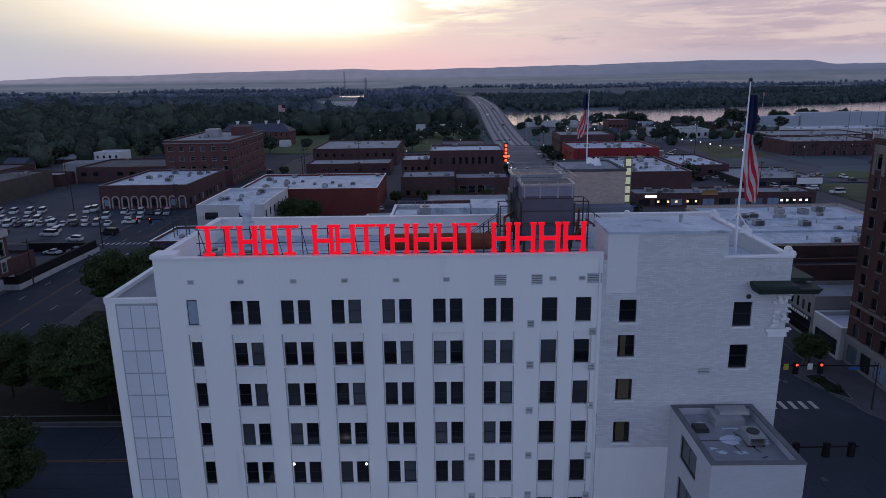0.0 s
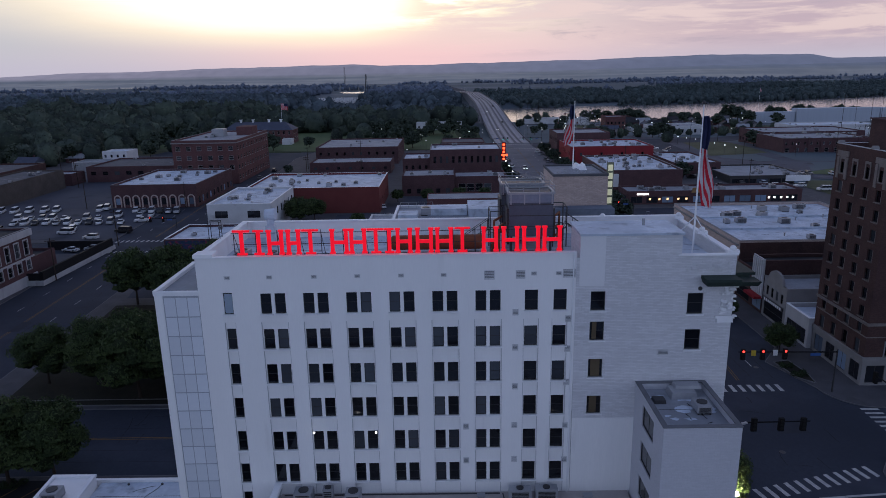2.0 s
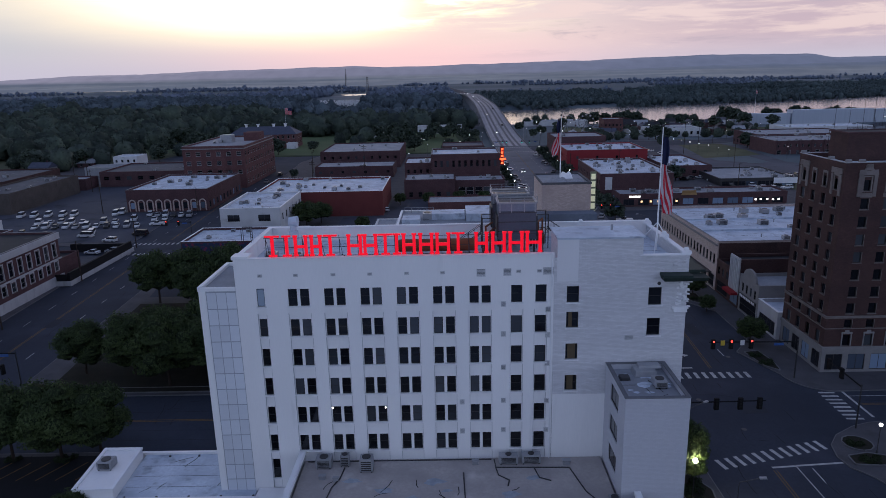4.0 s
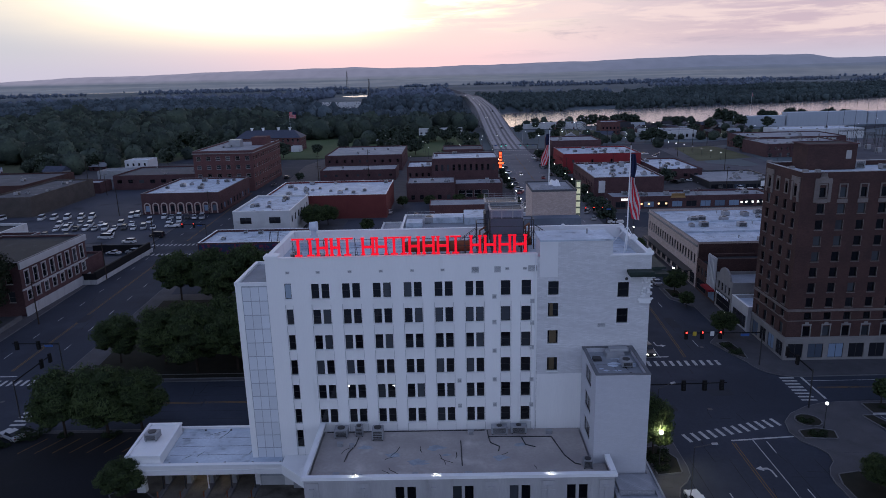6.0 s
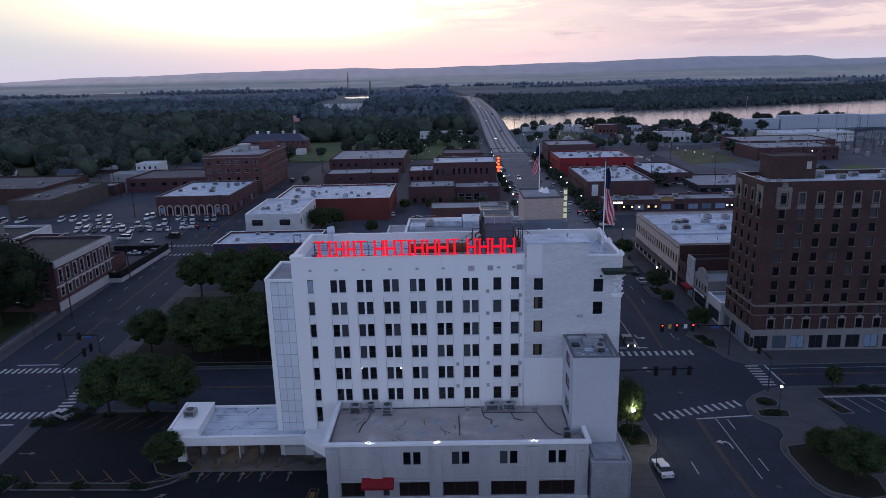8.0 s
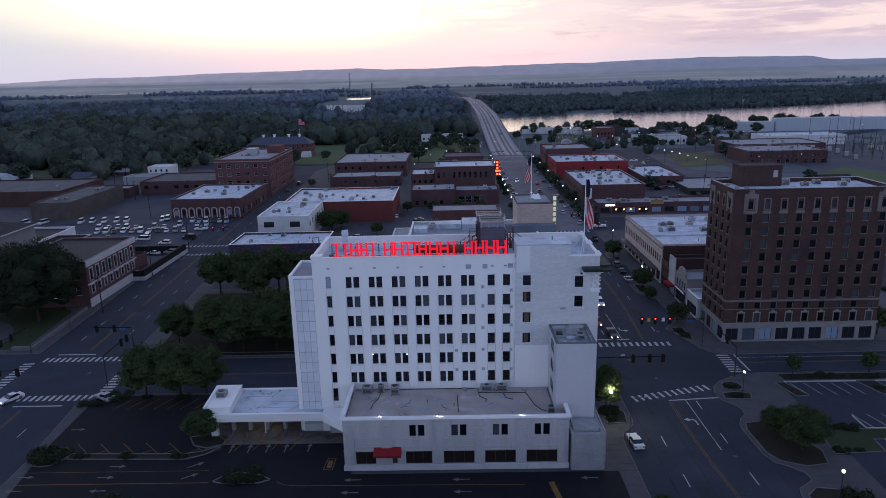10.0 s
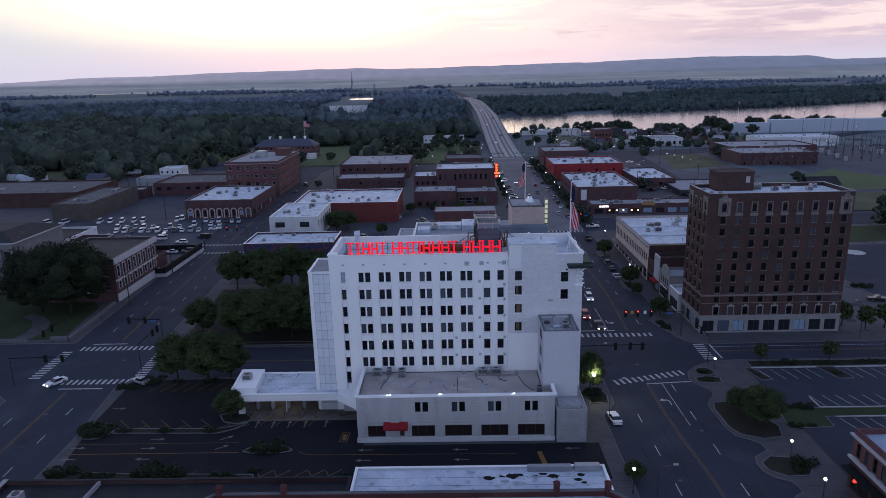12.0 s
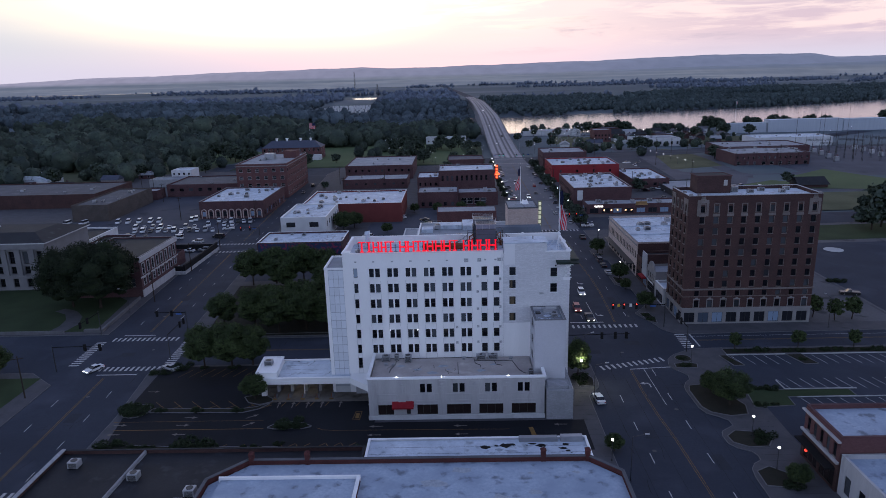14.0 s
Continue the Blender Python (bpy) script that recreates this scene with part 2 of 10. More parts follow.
kerb_stone = material("kerb_concrete", (0.155, 0.155, 0.165), 0.85, (0.10, 0.10, 0.108), 0.6, 5.0, 0.6)
grass = material("lawn", (0.040, 0.060, 0.028), 0.95, (0.024, 0.038, 0.019), 0.12, 3.0, 0.8, 0.3, 20.0)
mulch = material("planting_bed", (0.030, 0.029, 0.023), 0.95, (0.020, 0.021, 0.017), 0.5, 6.0, 0.8, 0.3, 12.0)
line_white = material("worn_white_marking", (0.50, 0.50, 0.50), 0.8, (0.26, 0.265, 0.27), 1.2, 9.0, 0.7)
line_yellow = material("worn_yellow_marking", (0.22, 0.125, 0.035), 0.8, (0.11, 0.075, 0.04), 1.2, 9.0, 0.7)
steel_dark = material("dark_steel", (0.045, 0.045, 0.05), 0.5, metal=0.3)
steel_grey = material("galvanised_steel", (0.34, 0.35, 0.37), 0.45, (0.24, 0.25, 0.27), 1.0, 9.0, 0.6, metal=0.3)
unit_grey = material("grey_sheet_metal", (0.33, 0.34, 0.36), 0.5, (0.24, 0.25, 0.27), 0.8, 7.0, 0.6, metal=0.2, vary=0.2)
tower_grey = material("cooling_tower_sheet", (0.085, 0.10, 0.135), 0.55, (0.055, 0.065, 0.09), 0.4, 4.0, 0.6, metal=0.2)
rust = material("rusty_tank", (0.22, 0.085, 0.04), 0.7, (0.13, 0.05, 0.03), 0.6, 6.0, 0.8, 0.1)
sign_red = material("lit_red_figure", (0.45, 0.01, 0.018), 0.6, emit=(1.0, 0.006, 0.030), power=0.72)
bark = material("bark", (0.055, 0.042, 0.034), 0.95, (0.035, 0.028, 0.024), 2.0, 12.0, 0.8, 0.5, 20.0)
leaf = material("tree_leaves", (0.080, 0.110, 0.040), 0.75, (0.022, 0.036, 0.017), 0.25, 2.0, 0.9, vary=0.20, island=True)
# blue-grey leaf tone paints distance haze onto the farthest woods
leaf_far = material("hazed_far_leaves", (0.150, 0.180, 0.232), 0.9, (0.108, 0.132, 0.176), 0.02, 0.006, 1.0, vary=0.25, island=True)
leaf_wood = material("woodland_leaves", (0.078, 0.100, 0.070), 0.85, (0.032, 0.044, 0.040), 0.07, 0.5, 1.0, vary=0.42, island=True)
# dark colour for crown cores, painted in place of shade between the leaves
crown_shade = material("crown_shade_core", (0.030, 0.042, 0.020), 0.95, (0.016, 0.023, 0.012), 0.8, 5.0, 0.8)
leaf_dark = material("dark_crown_leaves", (0.026, 0.037, 0.020), 0.75, (0.011, 0.017, 0.010), 0.3, 2.0, 0.9, vary=0.2, island=True)
# the next two leaf colours carry painted haze for woods on plain and bank
leaf_river = material("hazed_plain_leaves", (0.094, 0.122, 0.140), 0.85, (0.056, 0.076, 0.090), 0.05, 0.3, 1.0, vary=0.38, island=True)
leaf_bank = material("hazed_bank_leaves", (0.078, 0.103, 0.104), 0.85, (0.048, 0.067, 0.070), 0.04, 0.3, 1.0, vary=0.28, island=True)
bush_leaf = material("shrub_leaves", (0.034, 0.050, 0.024), 0.8, (0.018, 0.027, 0.014), 0.4, 3.0, 0.9, vary=0.35, island=True)
lamp_glow = material("lit_globe", (0.9, 0.9, 0.9), 0.4, emit=(1.0, 0.97, 0.92), power=5.0)
lamp_white = material("lit_floodlight", (0.9, 0.9, 0.9), 0.4, emit=(1.0, 0.97, 0.88), power=22.0)
head_white = material("lit_headlamp", (0.9, 0.9, 0.9), 0.3, emit=(1.0, 0.96, 0.9), power=6.0)
tail_dull = material("unlit_tail_lamp", (0.16, 0.01, 0.012), 0.3)
tail_red = material("lit_tail_lamp", (0.5, 0.02, 0.02), 0.3, emit=(1.0, 0.05, 0.03), power=1.5)
neon_orange = material("orange_neon", (0.8, 0.1, 0.04), 0.4, emit=(1.0, 0.10, 0.03), power=2.6)
signal_red = material("signal_red_lens", (0.5, 0.02, 0.02), 0.3, emit=(1.0, 0.05, 0.04), power=3.0)
signal_green = material("signal_green_lens", (0.02, 0.4, 0.3), 0.3, emit=(0.1, 1.0, 0.75), power=3.0)
tyre_mat = material("tyre_rubber", (0.02, 0.02, 0.02), 0.9)
rim_mat = material("wheel_rim", (0.4, 0.4, 0.42), 0.35, metal=0.8)
car_glass = material("car_glass", (0.02, 0.022, 0.028), 0.05)
# pale base colour: silt, plus reflected sky put into the colour
water_mat = material("river_water", (0.20, 0.185, 0.19), 0.16, (0.14, 0.135, 0.145), 0.004, 0.03, 0.6, 0.30, 0.10, bump_dist=0.3, stretch=(0.5, 1.6, 1))
slate = material("slate_roof", (0.075, 0.085, 0.12), 0.7, (0.05, 0.058, 0.085), 0.4, 4.0, 0.7, 0.2)

# ---------------------------------------------------------------- mesh helpers


class Mesh:
    """Vertices and faces that are gathered for one mesh."""

    def __init__(self):
        self.v, self.f = [], []

    def box(self, x0, x1, y0, y1, z0, z1, cut=0.0):
        n, c = len(self.v), cut
        self.v += [(x0, y0, z0), (x1, y0, z0), (x1, y1, z0), (x0, y1, z0), (x0 + c, y0 + c, z1), (x1 - c, y0 + c, z1), (x1 - c, y1 - c, z1), (x0 + c, y1 - c, z1)]
        self.f += [tuple(n + i for i in q) for q in ((3, 2, 1, 0), (4, 5, 6, 7), (0, 1, 5, 4), (1, 2, 6, 5), (2, 3, 7, 6), (3, 0, 4, 7))]
        return self

    def prism(self, pts, z0, z1):
        n, k = len(self.v), len(pts)
        area = sum(pts[i][0] * pts[(i + 1) % k][1] - pts[(i + 1) % k][0] * pts[i][1] for i in range(k))
        if area < 0:
            pts = pts[::-1]
        self.v += [(x, y, z0) for x, y in pts] + [(x, y, z1) for x, y in pts]
        self.f.append(tuple(n + i for i in reversed(range(k))))
        self.f.append(tuple(n + k + i for i in range(k)))
        self.f += [(n + i, n + (i + 1) % k, n + k + (i + 1) % k, n + k + i) for i in range(k)]
        return self

    def tube(self, a, b, r0, r1=None, k=8):
        a, b = Vector(a), Vector(b)
        r1 = r0 if r1 is None else r1
        d = (b - a).normalized()
        u = d.orthogonal().normalized()
        w = d.cross(u)
        n = len(self.v)
        for p, r in ((a, r0), (b, r1)):
            for i in range(k):
                t = 2 * math.pi * i / k
                self.v.append(tuple(p + u * (r * math.cos(t)) + w * (r * math.sin(t))))
        self.f += [(n + i, n + (i + 1) % k, n + k + (i + 1) % k, n + k + i) for i in range(k)]
        self.f += [tuple(n + i for i in reversed(range(k))), tuple(n + k + i for i in range(k))]
        return self

    def ball(self, c, r, rings=6, k=10, squash=1.0):
        n = len(self.v)
        for j in range(rings + 1):
            p = math.pi * j / rings
            for i in range(k):
                t = 2 * math.pi * i / k
                self.v.append((c[0] + r * math.sin(p) * math.cos(t), c[1] + r * math.sin(p) * math.sin(t), c[2] - r * squash * math.cos(p)))
        for j in range(rings):
            for i in range(k):
                self.f.append((n + j * k + i, n + j * k + (i + 1) % k, n + (j + 1) * k + (i + 1) % k, n + (j + 1) * k + i))
        return self

    def quad(self, a, b, c, d):
        n = len(self.v)
        self.v += [a, b, c, d]
        self.f.append((n, n + 1, n + 2, n + 3))
        return self

    def data(self, name, mat, smooth=False):
        me = bpy.data.meshes.new(name)
        me.from_pydata(self.v, [], self.f)
        me.validate()
        if smooth:
            me.shade_smooth()
        me.materials.append(mat)
        return me


def part(name, m, mat, parent=None, label="", smooth=False):
    """Links gathered geometry as one mesh object under a thing or under a part."""
    ob = new(name, m.data(name, mat, smooth) if isinstance(m, Mesh) else m)
    if parent is not None:
        ob.parent = parent
    return tagged(ob, label)


def thing(name, label, category, at=(0, 0, 0), turn=0.0, group="", kind=""):
    e = new(name)
    e.matrix_world = pose(*at, 0, 0, turn)
    e.empty_display_size = 0.3
    return tagged(e, label, category, group, kind)


def setting(name, m, mat, label, category="", smooth=False):
    return tagged(part(name, m, mat, None, "", smooth), label, category or name.split("_")[0], kind="structure")


SIDES = {"S": 0.0, "W": -90.0, "E": 90.0}


def wall_face(m, side, x0, x1, y0, y1, z0, z1, holes, depth):
    """One outer wall face with real openings and their reveals. A hole is u0, u1, z0, z1, with u along the wall."""
    length = (x1 - x0) if side == "S" else (y1 - y0)

    def at(u, d, z):
        return {"S": (x0 + u, y0 + d, z), "W": (x0 + d, y0 + u, z), "E": (x1 - d, y0 + u, z)}[side]

    def put(a, b, c, d):
        m.quad(*((a, b, c, d) if side != "W" else (d, c, b, a)))

    us = sorted({0.0, length, *(h[0] for h in holes), *(h[1] for h in holes)})
    zs = sorted({z0, z1, *(h[2] for h in holes), *(h[3] for h in holes)})
    for i in range(len(us) - 1):
        uc = (us[i] + us[i + 1]) / 2
        mine = [h for h in holes if h[0] < uc < h[1]]
        start = zs[0]
        for j in range(len(zs) - 1):
            zc = (zs[j] + zs[j + 1]) / 2
            if any(h[2] < zc < h[3] for h in mine):
                if start < zs[j]:
                    put(at(us[i], 0, start), at(us[i + 1], 0, start), at(us[i + 1], 0, zs[j]), at(us[i], 0, zs[j]))
                start = zs[j + 1]
        if start < zs[-1]:
            put(at(us[i], 0, start), at(us[i + 1], 0, start), at(us[i + 1], 0, zs[-1]), at(us[i], 0, zs[-1]))
    for a, b, c, d in holes:
        put(at(a, 0, c), at(b, 0, c), at(b, depth, c), at(a, depth, c))
        put(at(a, depth, d), at(b, depth, d), at(b, 0, d), at(a, 0, d))
        put(at(a, depth, c), at(a, depth, d), at(a, 0, d), at(a, 0, c))
        put(at(b, 0, c), at(b, 0, d), at(b, depth, d), at(b, depth, c))


WINDOWS = {}


def window_kit(w, h, style):
    key = (round(w, 2), round(h, 2), style)
    if key not in WINDOWS:
        fr, gl, sl = Mesh(), Mesh(), Mesh()
        b = 0.035 if style.endswith("thin") else 0.06 if w < 2 else 0.09
        fr.box(0, b, -0.04, 0.05, 0, h), fr.box(w - b, w, -0.04, 0.05, 0, h)
        fr.box(b, w - b, -0.04, 0.05, 0, b), fr.box(b, w - b, -0.04, 0.05, h - b, h)
        if style.startswith("sash"):
            fr.box(b, w - b, -0.02, 0.04, h * 0.5 - b / 2, h * 0.5 + b / 2)
        if style.startswith("shop") and w > 1.6:
            k = max(1, round(w / 1.7))
            for i in range(1, k):
                fr.box(w * i / k - b / 2, w * i / k + b / 2, -0.02, 0.04, b, h - b)
        gl.box(b, w - b, 0.0, 0.03, b, h - b)
        sl.box(-0.1, w + 0.1, -0.34, 0.0, -0.14, 0.0)
        light = style.endswith(("light", "thin"))
        WINDOWS[key] = (fr.data("window", frame_light if light else frame_dark), gl.data("pane", MATS["brown_shop_glass"] if style.startswith("shop_brown") else glass_shop if style.startswith("shop") else glass_dark), sl)
    return WINDOWS[key]


SILLS = {}


def add_window(parent, side, x0, x1, y0, u, z, w, h, depth, style="sash", sill=None):
    fr, gl, sl = window_kit(w, h, style)
    d = depth - 0.06
    pos = {"S": (x0 + u, y0 + d, z), "W": (x0 + d, y0 + u + w, z), "E": (x1 - d, y0 + u, z)}[side]
    o = new("window", fr)
    o.parent, o.matrix_local = parent, pose(*pos, 0, 0, SIDES[side])
    p = new("pane", gl)
    p.parent = o
    if sill is not None:
        key = (round(w, 2), round(h, 2), sill.name)
        if key not in SILLS:
            sm = Mesh().box(-0.12, w + 0.12, -depth - 0.12, 0.0, -0.15, 0.0)
            # pale strip on one jamb paints the light caught in the reveal
            if style == "hotel":
                sm.box(w, w + 0.11, 0.03 - depth, 0.02, 0.003, h)
            SILLS[key] = sm.data("sill", sill)
        s = new("sill", SILLS[key])
        s.parent = o
    return o


def shell(parent, x0, x1, y0, y1, h, wall, roof, par=0.7, sides=(), depth=0.2, style="sash", sill=None, cope=None, z0=0.0, thick=0.35, name="wall"):
    """Walls with openings, parapet, coping and roof deck, in the thing's own metres. sides: {side: [(u, z, w, h), ...]}."""
    sides = dict(sides)
    m = Mesh()
    for s in "SWE":
        holes = [(u, u + w, z, z + hh) for u, z, w, hh in sides.get(s, [])]
        wall_face(m, s, x0, x1, y0, y1, z0, h, holes, depth)
    m.quad((x1, y1, z0), (x0, y1, z0), (x0, y1, h), (x1, y1, h))
    t, r = thick, h - par
    a = [(x0, y0), (x1, y0), (x1, y1), (x0, y1)]
    b = [(x0 + t, y0 + t), (x1 - t, y0 + t), (x1 - t, y1 - t), (x0 + t, y1 - t)]
    for i in range(4):
        j = (i + 1) % 4
        m.quad((*a[i], h), (*a[j], h), (*b[j], h), (*b[i], h))
        m.quad((*b[i], h), (*b[j], h), (*b[j], r - 0.02), (*b[i], r - 0.02))
    part(name, m, wall, parent)
    part("roof", Mesh().box(x0 + t - 0.02, x1 - t + 0.02, y0 + t - 0.02, y1 - t + 0.02, r - 0.3, r), roof, parent)
    if cope is not None:
        c = Mesh()
        o, k = 0.05, 0.09
        c.box(x0 - o, x1 + o, y0 - o, y0 + t + o, h + 0.003, h + k), c.box(x0 - o, x1 + o, y1 - t - o, y1 + o, h + 0.003, h + k)
        c.box(x0 - o, x0 + t + o, y0 + t + o + 0.002, y1 - t - o - 0.002, h + 0.003, h + k)
        c.box(x1 - t - o, x1 + o, y0 + t + o + 0.002, y1 - t - o - 0.002, h + 0.003, h + k)
        part("coping", c, cope, parent)
    for s, lst in sides.items():
        for u, z, w, hh in lst:
            add_window(parent, s, x0, x1, y0, u, z, w, hh, depth, style, sill)


def spread(length, n, w, edge):
    """Left ends of n openings of width w spread evenly along a wall."""
    if n == 1:
        return [(length - w) / 2]
    return [edge + i * (length - 2 * edge - w) / (n - 1) for i in range(n)]


def rows_of(length, n, w, h, zs, edge=1.5):
    return [(u, z, w, h) for z in zs for u in spread(length, n, w, edge)]


UNITS = {}


def roof_unit(x, y, z, sx=1.6, sy=1.3, sz=1.0, turn=0.0, group="roof units"):
    """An air handling unit: casing, fan guard, side grille and base frame."""
    key = (sx, sy, sz)
    if key not in UNITS:
        e = thing("roof_unit", "grey sheet-metal air conditioning unit on a flat roof", "air conditioner", (x, y, z), turn, group)
        part("casing", Mesh().box(-sx / 2, sx / 2, -sy / 2, sy / 2, 0.14, sz, 0.02), unit_grey, e)
        part("fan_guard", Mesh().tube((0, 0, sz + 0.003), (0, 0, sz + 0.09), min(sx, sy) * 0.36, k=14), steel_dark, e)
        g = Mesh()
        for i in range(5):
            g.box(-sx * 0.38, sx * 0.38, -sy / 2 - 0.025, -sy / 2 - 0.003, 0.24 + i * (sz - 0.36) / 5, 0.24 + (i + 0.6) * (sz - 0.36) / 5)
        part("grille", g, steel_dark, e)
        part("base_frame", Mesh().box(-sx * 0.4 - 0.06, -sx * 0.4 + 0.06, -sy / 2, sy / 2, 0, 0.14).box(sx * 0.4 - 0.06, sx * 0.4 + 0.06, -sy / 2, sy / 2, 0, 0.14).box(-sx * 0.4 + 0.061, sx * 0.4 - 0.061, -0.05, 0.05, 0.04, 0.13), steel_dark, e)
        UNITS[key] = e
        return e
    return copy_thing(UNITS[key], pose(x, y, z, 0, 0, turn))

# ---------------------------------------------------------------- land, river, hills


def smooth(a, b, v):
    t = min(1.0, max(0.0, (v - a) / (b - a)))
    return t * t * (3 - 2 * t)


def bank_near(x):
    return 768 + 0.24 * (x - 60)


def bank_far(x):
    return 1128 + 0.02 * (x - 85) + 0.00035 * max(0.0, x - 85) ** 2


def land(x, y):
    """Height of the ground: level in the town, falling to the river."""
    z = -0.17
    z -= 4.4 * smooth(100, 220, x) * smooth(220, 400, y)
    z -= 4.4 * smooth(440, 610, y) * smooth(0, 110, x)
    z -= 4.4 * smooth(600, 740, y) * (1 - smooth(0, 110, x)) * smooth(-240, -100, x)
    wet = smooth(bank_near(x) - 25, bank_near(x) + 15, y) * (1 - smooth(bank_far(x) - 15, bank_far(x) + 30, y)) * smooth(-240, -120, x)
    z -= 10.0 * wet
    z *= 1 - 0.9 * smooth(1350, 1800, y)
    return z


# blue-grey base colour paints distance haze over the plain
field = material("hazed_open_country", (0.100, 0.130, 0.148), 0.95, (0.070, 0.094, 0.110), 0.0022, 0.02, 1.0, stretch=(0.5, 1.6, 1),
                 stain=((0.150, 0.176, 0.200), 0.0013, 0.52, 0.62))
gm = Mesh()
xs = [-4800, -3600, -2600, -1900, -1400, -1000, -750] + list(range(-550, 1000, 50)) + [1100, 1300, 1600, 2000, 2600, 3600, 4800]
ys = [-600, -300, -120, 0, 120, 200, 260, 320, 380, 440, 500, 560, 620, 660] + list(range(690, 1400, 30)) + [1450, 1550, 1700, 1900, 2200, 2700, 3300, 4000, 4800]
for y in ys:
    gm.v += [(x, y, land(x, y)) for x in xs]
k = len(xs)
gm.f = [(j * k + i, j * k + i + 1, (j + 1) * k + i + 1, (j + 1) * k + i) for j in range(len(ys) - 1) for i in range(k - 1)]
setting("ground", gm, field, "grassy ground of a wide river plain, painted hazy blue", "ground", smooth=True)

rv = Mesh()
rx = [-200, -100, 0, 85, 200, 350, 500, 700, 900, 1200, 1600]
rv.v = [(x, bank_near(x) - 30, -10.4) for x in rx] + [(x, bank_far(x) + 40, -10.4) for x in rx]
k = len(rx)
rv.f = [(i, i + 1, k + i + 1, k + i) for i in range(k - 1)]
setting("water_river", rv, water_mat, "wide river with rippled water that mirrors the dusk sky", "river")
# ponds and backwaters on the plain
for nm, x0, x1, y0, y1, z in (("water_pond", -300, -200, 1830, 1985, 0.1), ("water_lagoon", -2350, -1250, 3400, 3640, 0.1)):
    pm = Mesh()
    pts = [((x0 + x1) / 2 + (x1 - x0) / 2 * math.cos(a) * (1 + 0.15 * math.sin(3 * a)), (y0 + y1) / 2 + (y1 - y0) / 2 * math.sin(a)) for a in [i * 0.3142 for i in range(20)]]
    pm.prism(pts, z - 2, z)
    setting(nm, pm, water_mat, "still pond that mirrors the dusk sky", "pond")

# long ridges at the plain's edge; glow paints haze, paler south under the sunset
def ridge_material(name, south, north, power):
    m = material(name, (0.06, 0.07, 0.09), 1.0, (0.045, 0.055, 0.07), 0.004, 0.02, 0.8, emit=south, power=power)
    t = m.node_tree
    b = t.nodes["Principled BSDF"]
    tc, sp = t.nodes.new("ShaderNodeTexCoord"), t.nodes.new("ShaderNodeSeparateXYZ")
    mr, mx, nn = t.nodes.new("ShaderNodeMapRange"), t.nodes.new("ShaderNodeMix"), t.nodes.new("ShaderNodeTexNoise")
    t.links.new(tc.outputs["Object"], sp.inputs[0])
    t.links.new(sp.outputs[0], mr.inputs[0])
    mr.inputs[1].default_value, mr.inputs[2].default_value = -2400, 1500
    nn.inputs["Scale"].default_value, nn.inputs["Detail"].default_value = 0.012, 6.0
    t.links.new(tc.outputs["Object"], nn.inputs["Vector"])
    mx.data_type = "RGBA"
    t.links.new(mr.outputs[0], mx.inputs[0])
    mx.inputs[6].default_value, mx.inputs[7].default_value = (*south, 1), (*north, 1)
    # ridge foot coloured as far hazy fields, fitted to the camera's view
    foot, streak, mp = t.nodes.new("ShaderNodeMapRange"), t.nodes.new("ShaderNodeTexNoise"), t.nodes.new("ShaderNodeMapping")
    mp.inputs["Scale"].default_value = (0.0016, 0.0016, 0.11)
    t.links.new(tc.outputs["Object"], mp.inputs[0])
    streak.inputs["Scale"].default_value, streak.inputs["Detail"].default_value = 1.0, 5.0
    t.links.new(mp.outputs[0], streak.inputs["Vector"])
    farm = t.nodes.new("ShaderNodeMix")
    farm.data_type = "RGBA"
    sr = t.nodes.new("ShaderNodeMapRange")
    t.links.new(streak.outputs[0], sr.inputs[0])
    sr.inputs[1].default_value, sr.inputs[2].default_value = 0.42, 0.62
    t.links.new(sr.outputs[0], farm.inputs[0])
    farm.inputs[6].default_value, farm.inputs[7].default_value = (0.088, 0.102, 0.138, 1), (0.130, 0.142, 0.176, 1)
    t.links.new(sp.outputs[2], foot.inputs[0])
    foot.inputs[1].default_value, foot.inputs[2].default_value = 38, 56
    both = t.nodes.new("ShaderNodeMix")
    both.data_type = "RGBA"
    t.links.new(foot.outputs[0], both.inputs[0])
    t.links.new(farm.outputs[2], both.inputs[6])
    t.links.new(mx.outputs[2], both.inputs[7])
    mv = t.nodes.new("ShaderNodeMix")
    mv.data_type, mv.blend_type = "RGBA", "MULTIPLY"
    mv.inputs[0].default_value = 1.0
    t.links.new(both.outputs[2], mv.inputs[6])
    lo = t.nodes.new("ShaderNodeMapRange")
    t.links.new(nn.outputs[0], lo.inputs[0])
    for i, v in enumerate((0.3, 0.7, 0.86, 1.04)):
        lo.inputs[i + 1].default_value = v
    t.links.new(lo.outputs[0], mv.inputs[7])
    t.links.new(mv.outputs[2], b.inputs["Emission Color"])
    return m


hill_far = ridge_material("far_haze_painted_ridge", (0.235, 0.222, 0.298), (0.112, 0.130, 0.205), 1.0)
hill_blue = ridge_material("haze_painted_wooded_ridge", (0.150, 0.156, 0.215), (0.082, 0.100, 0.155), 1.0)


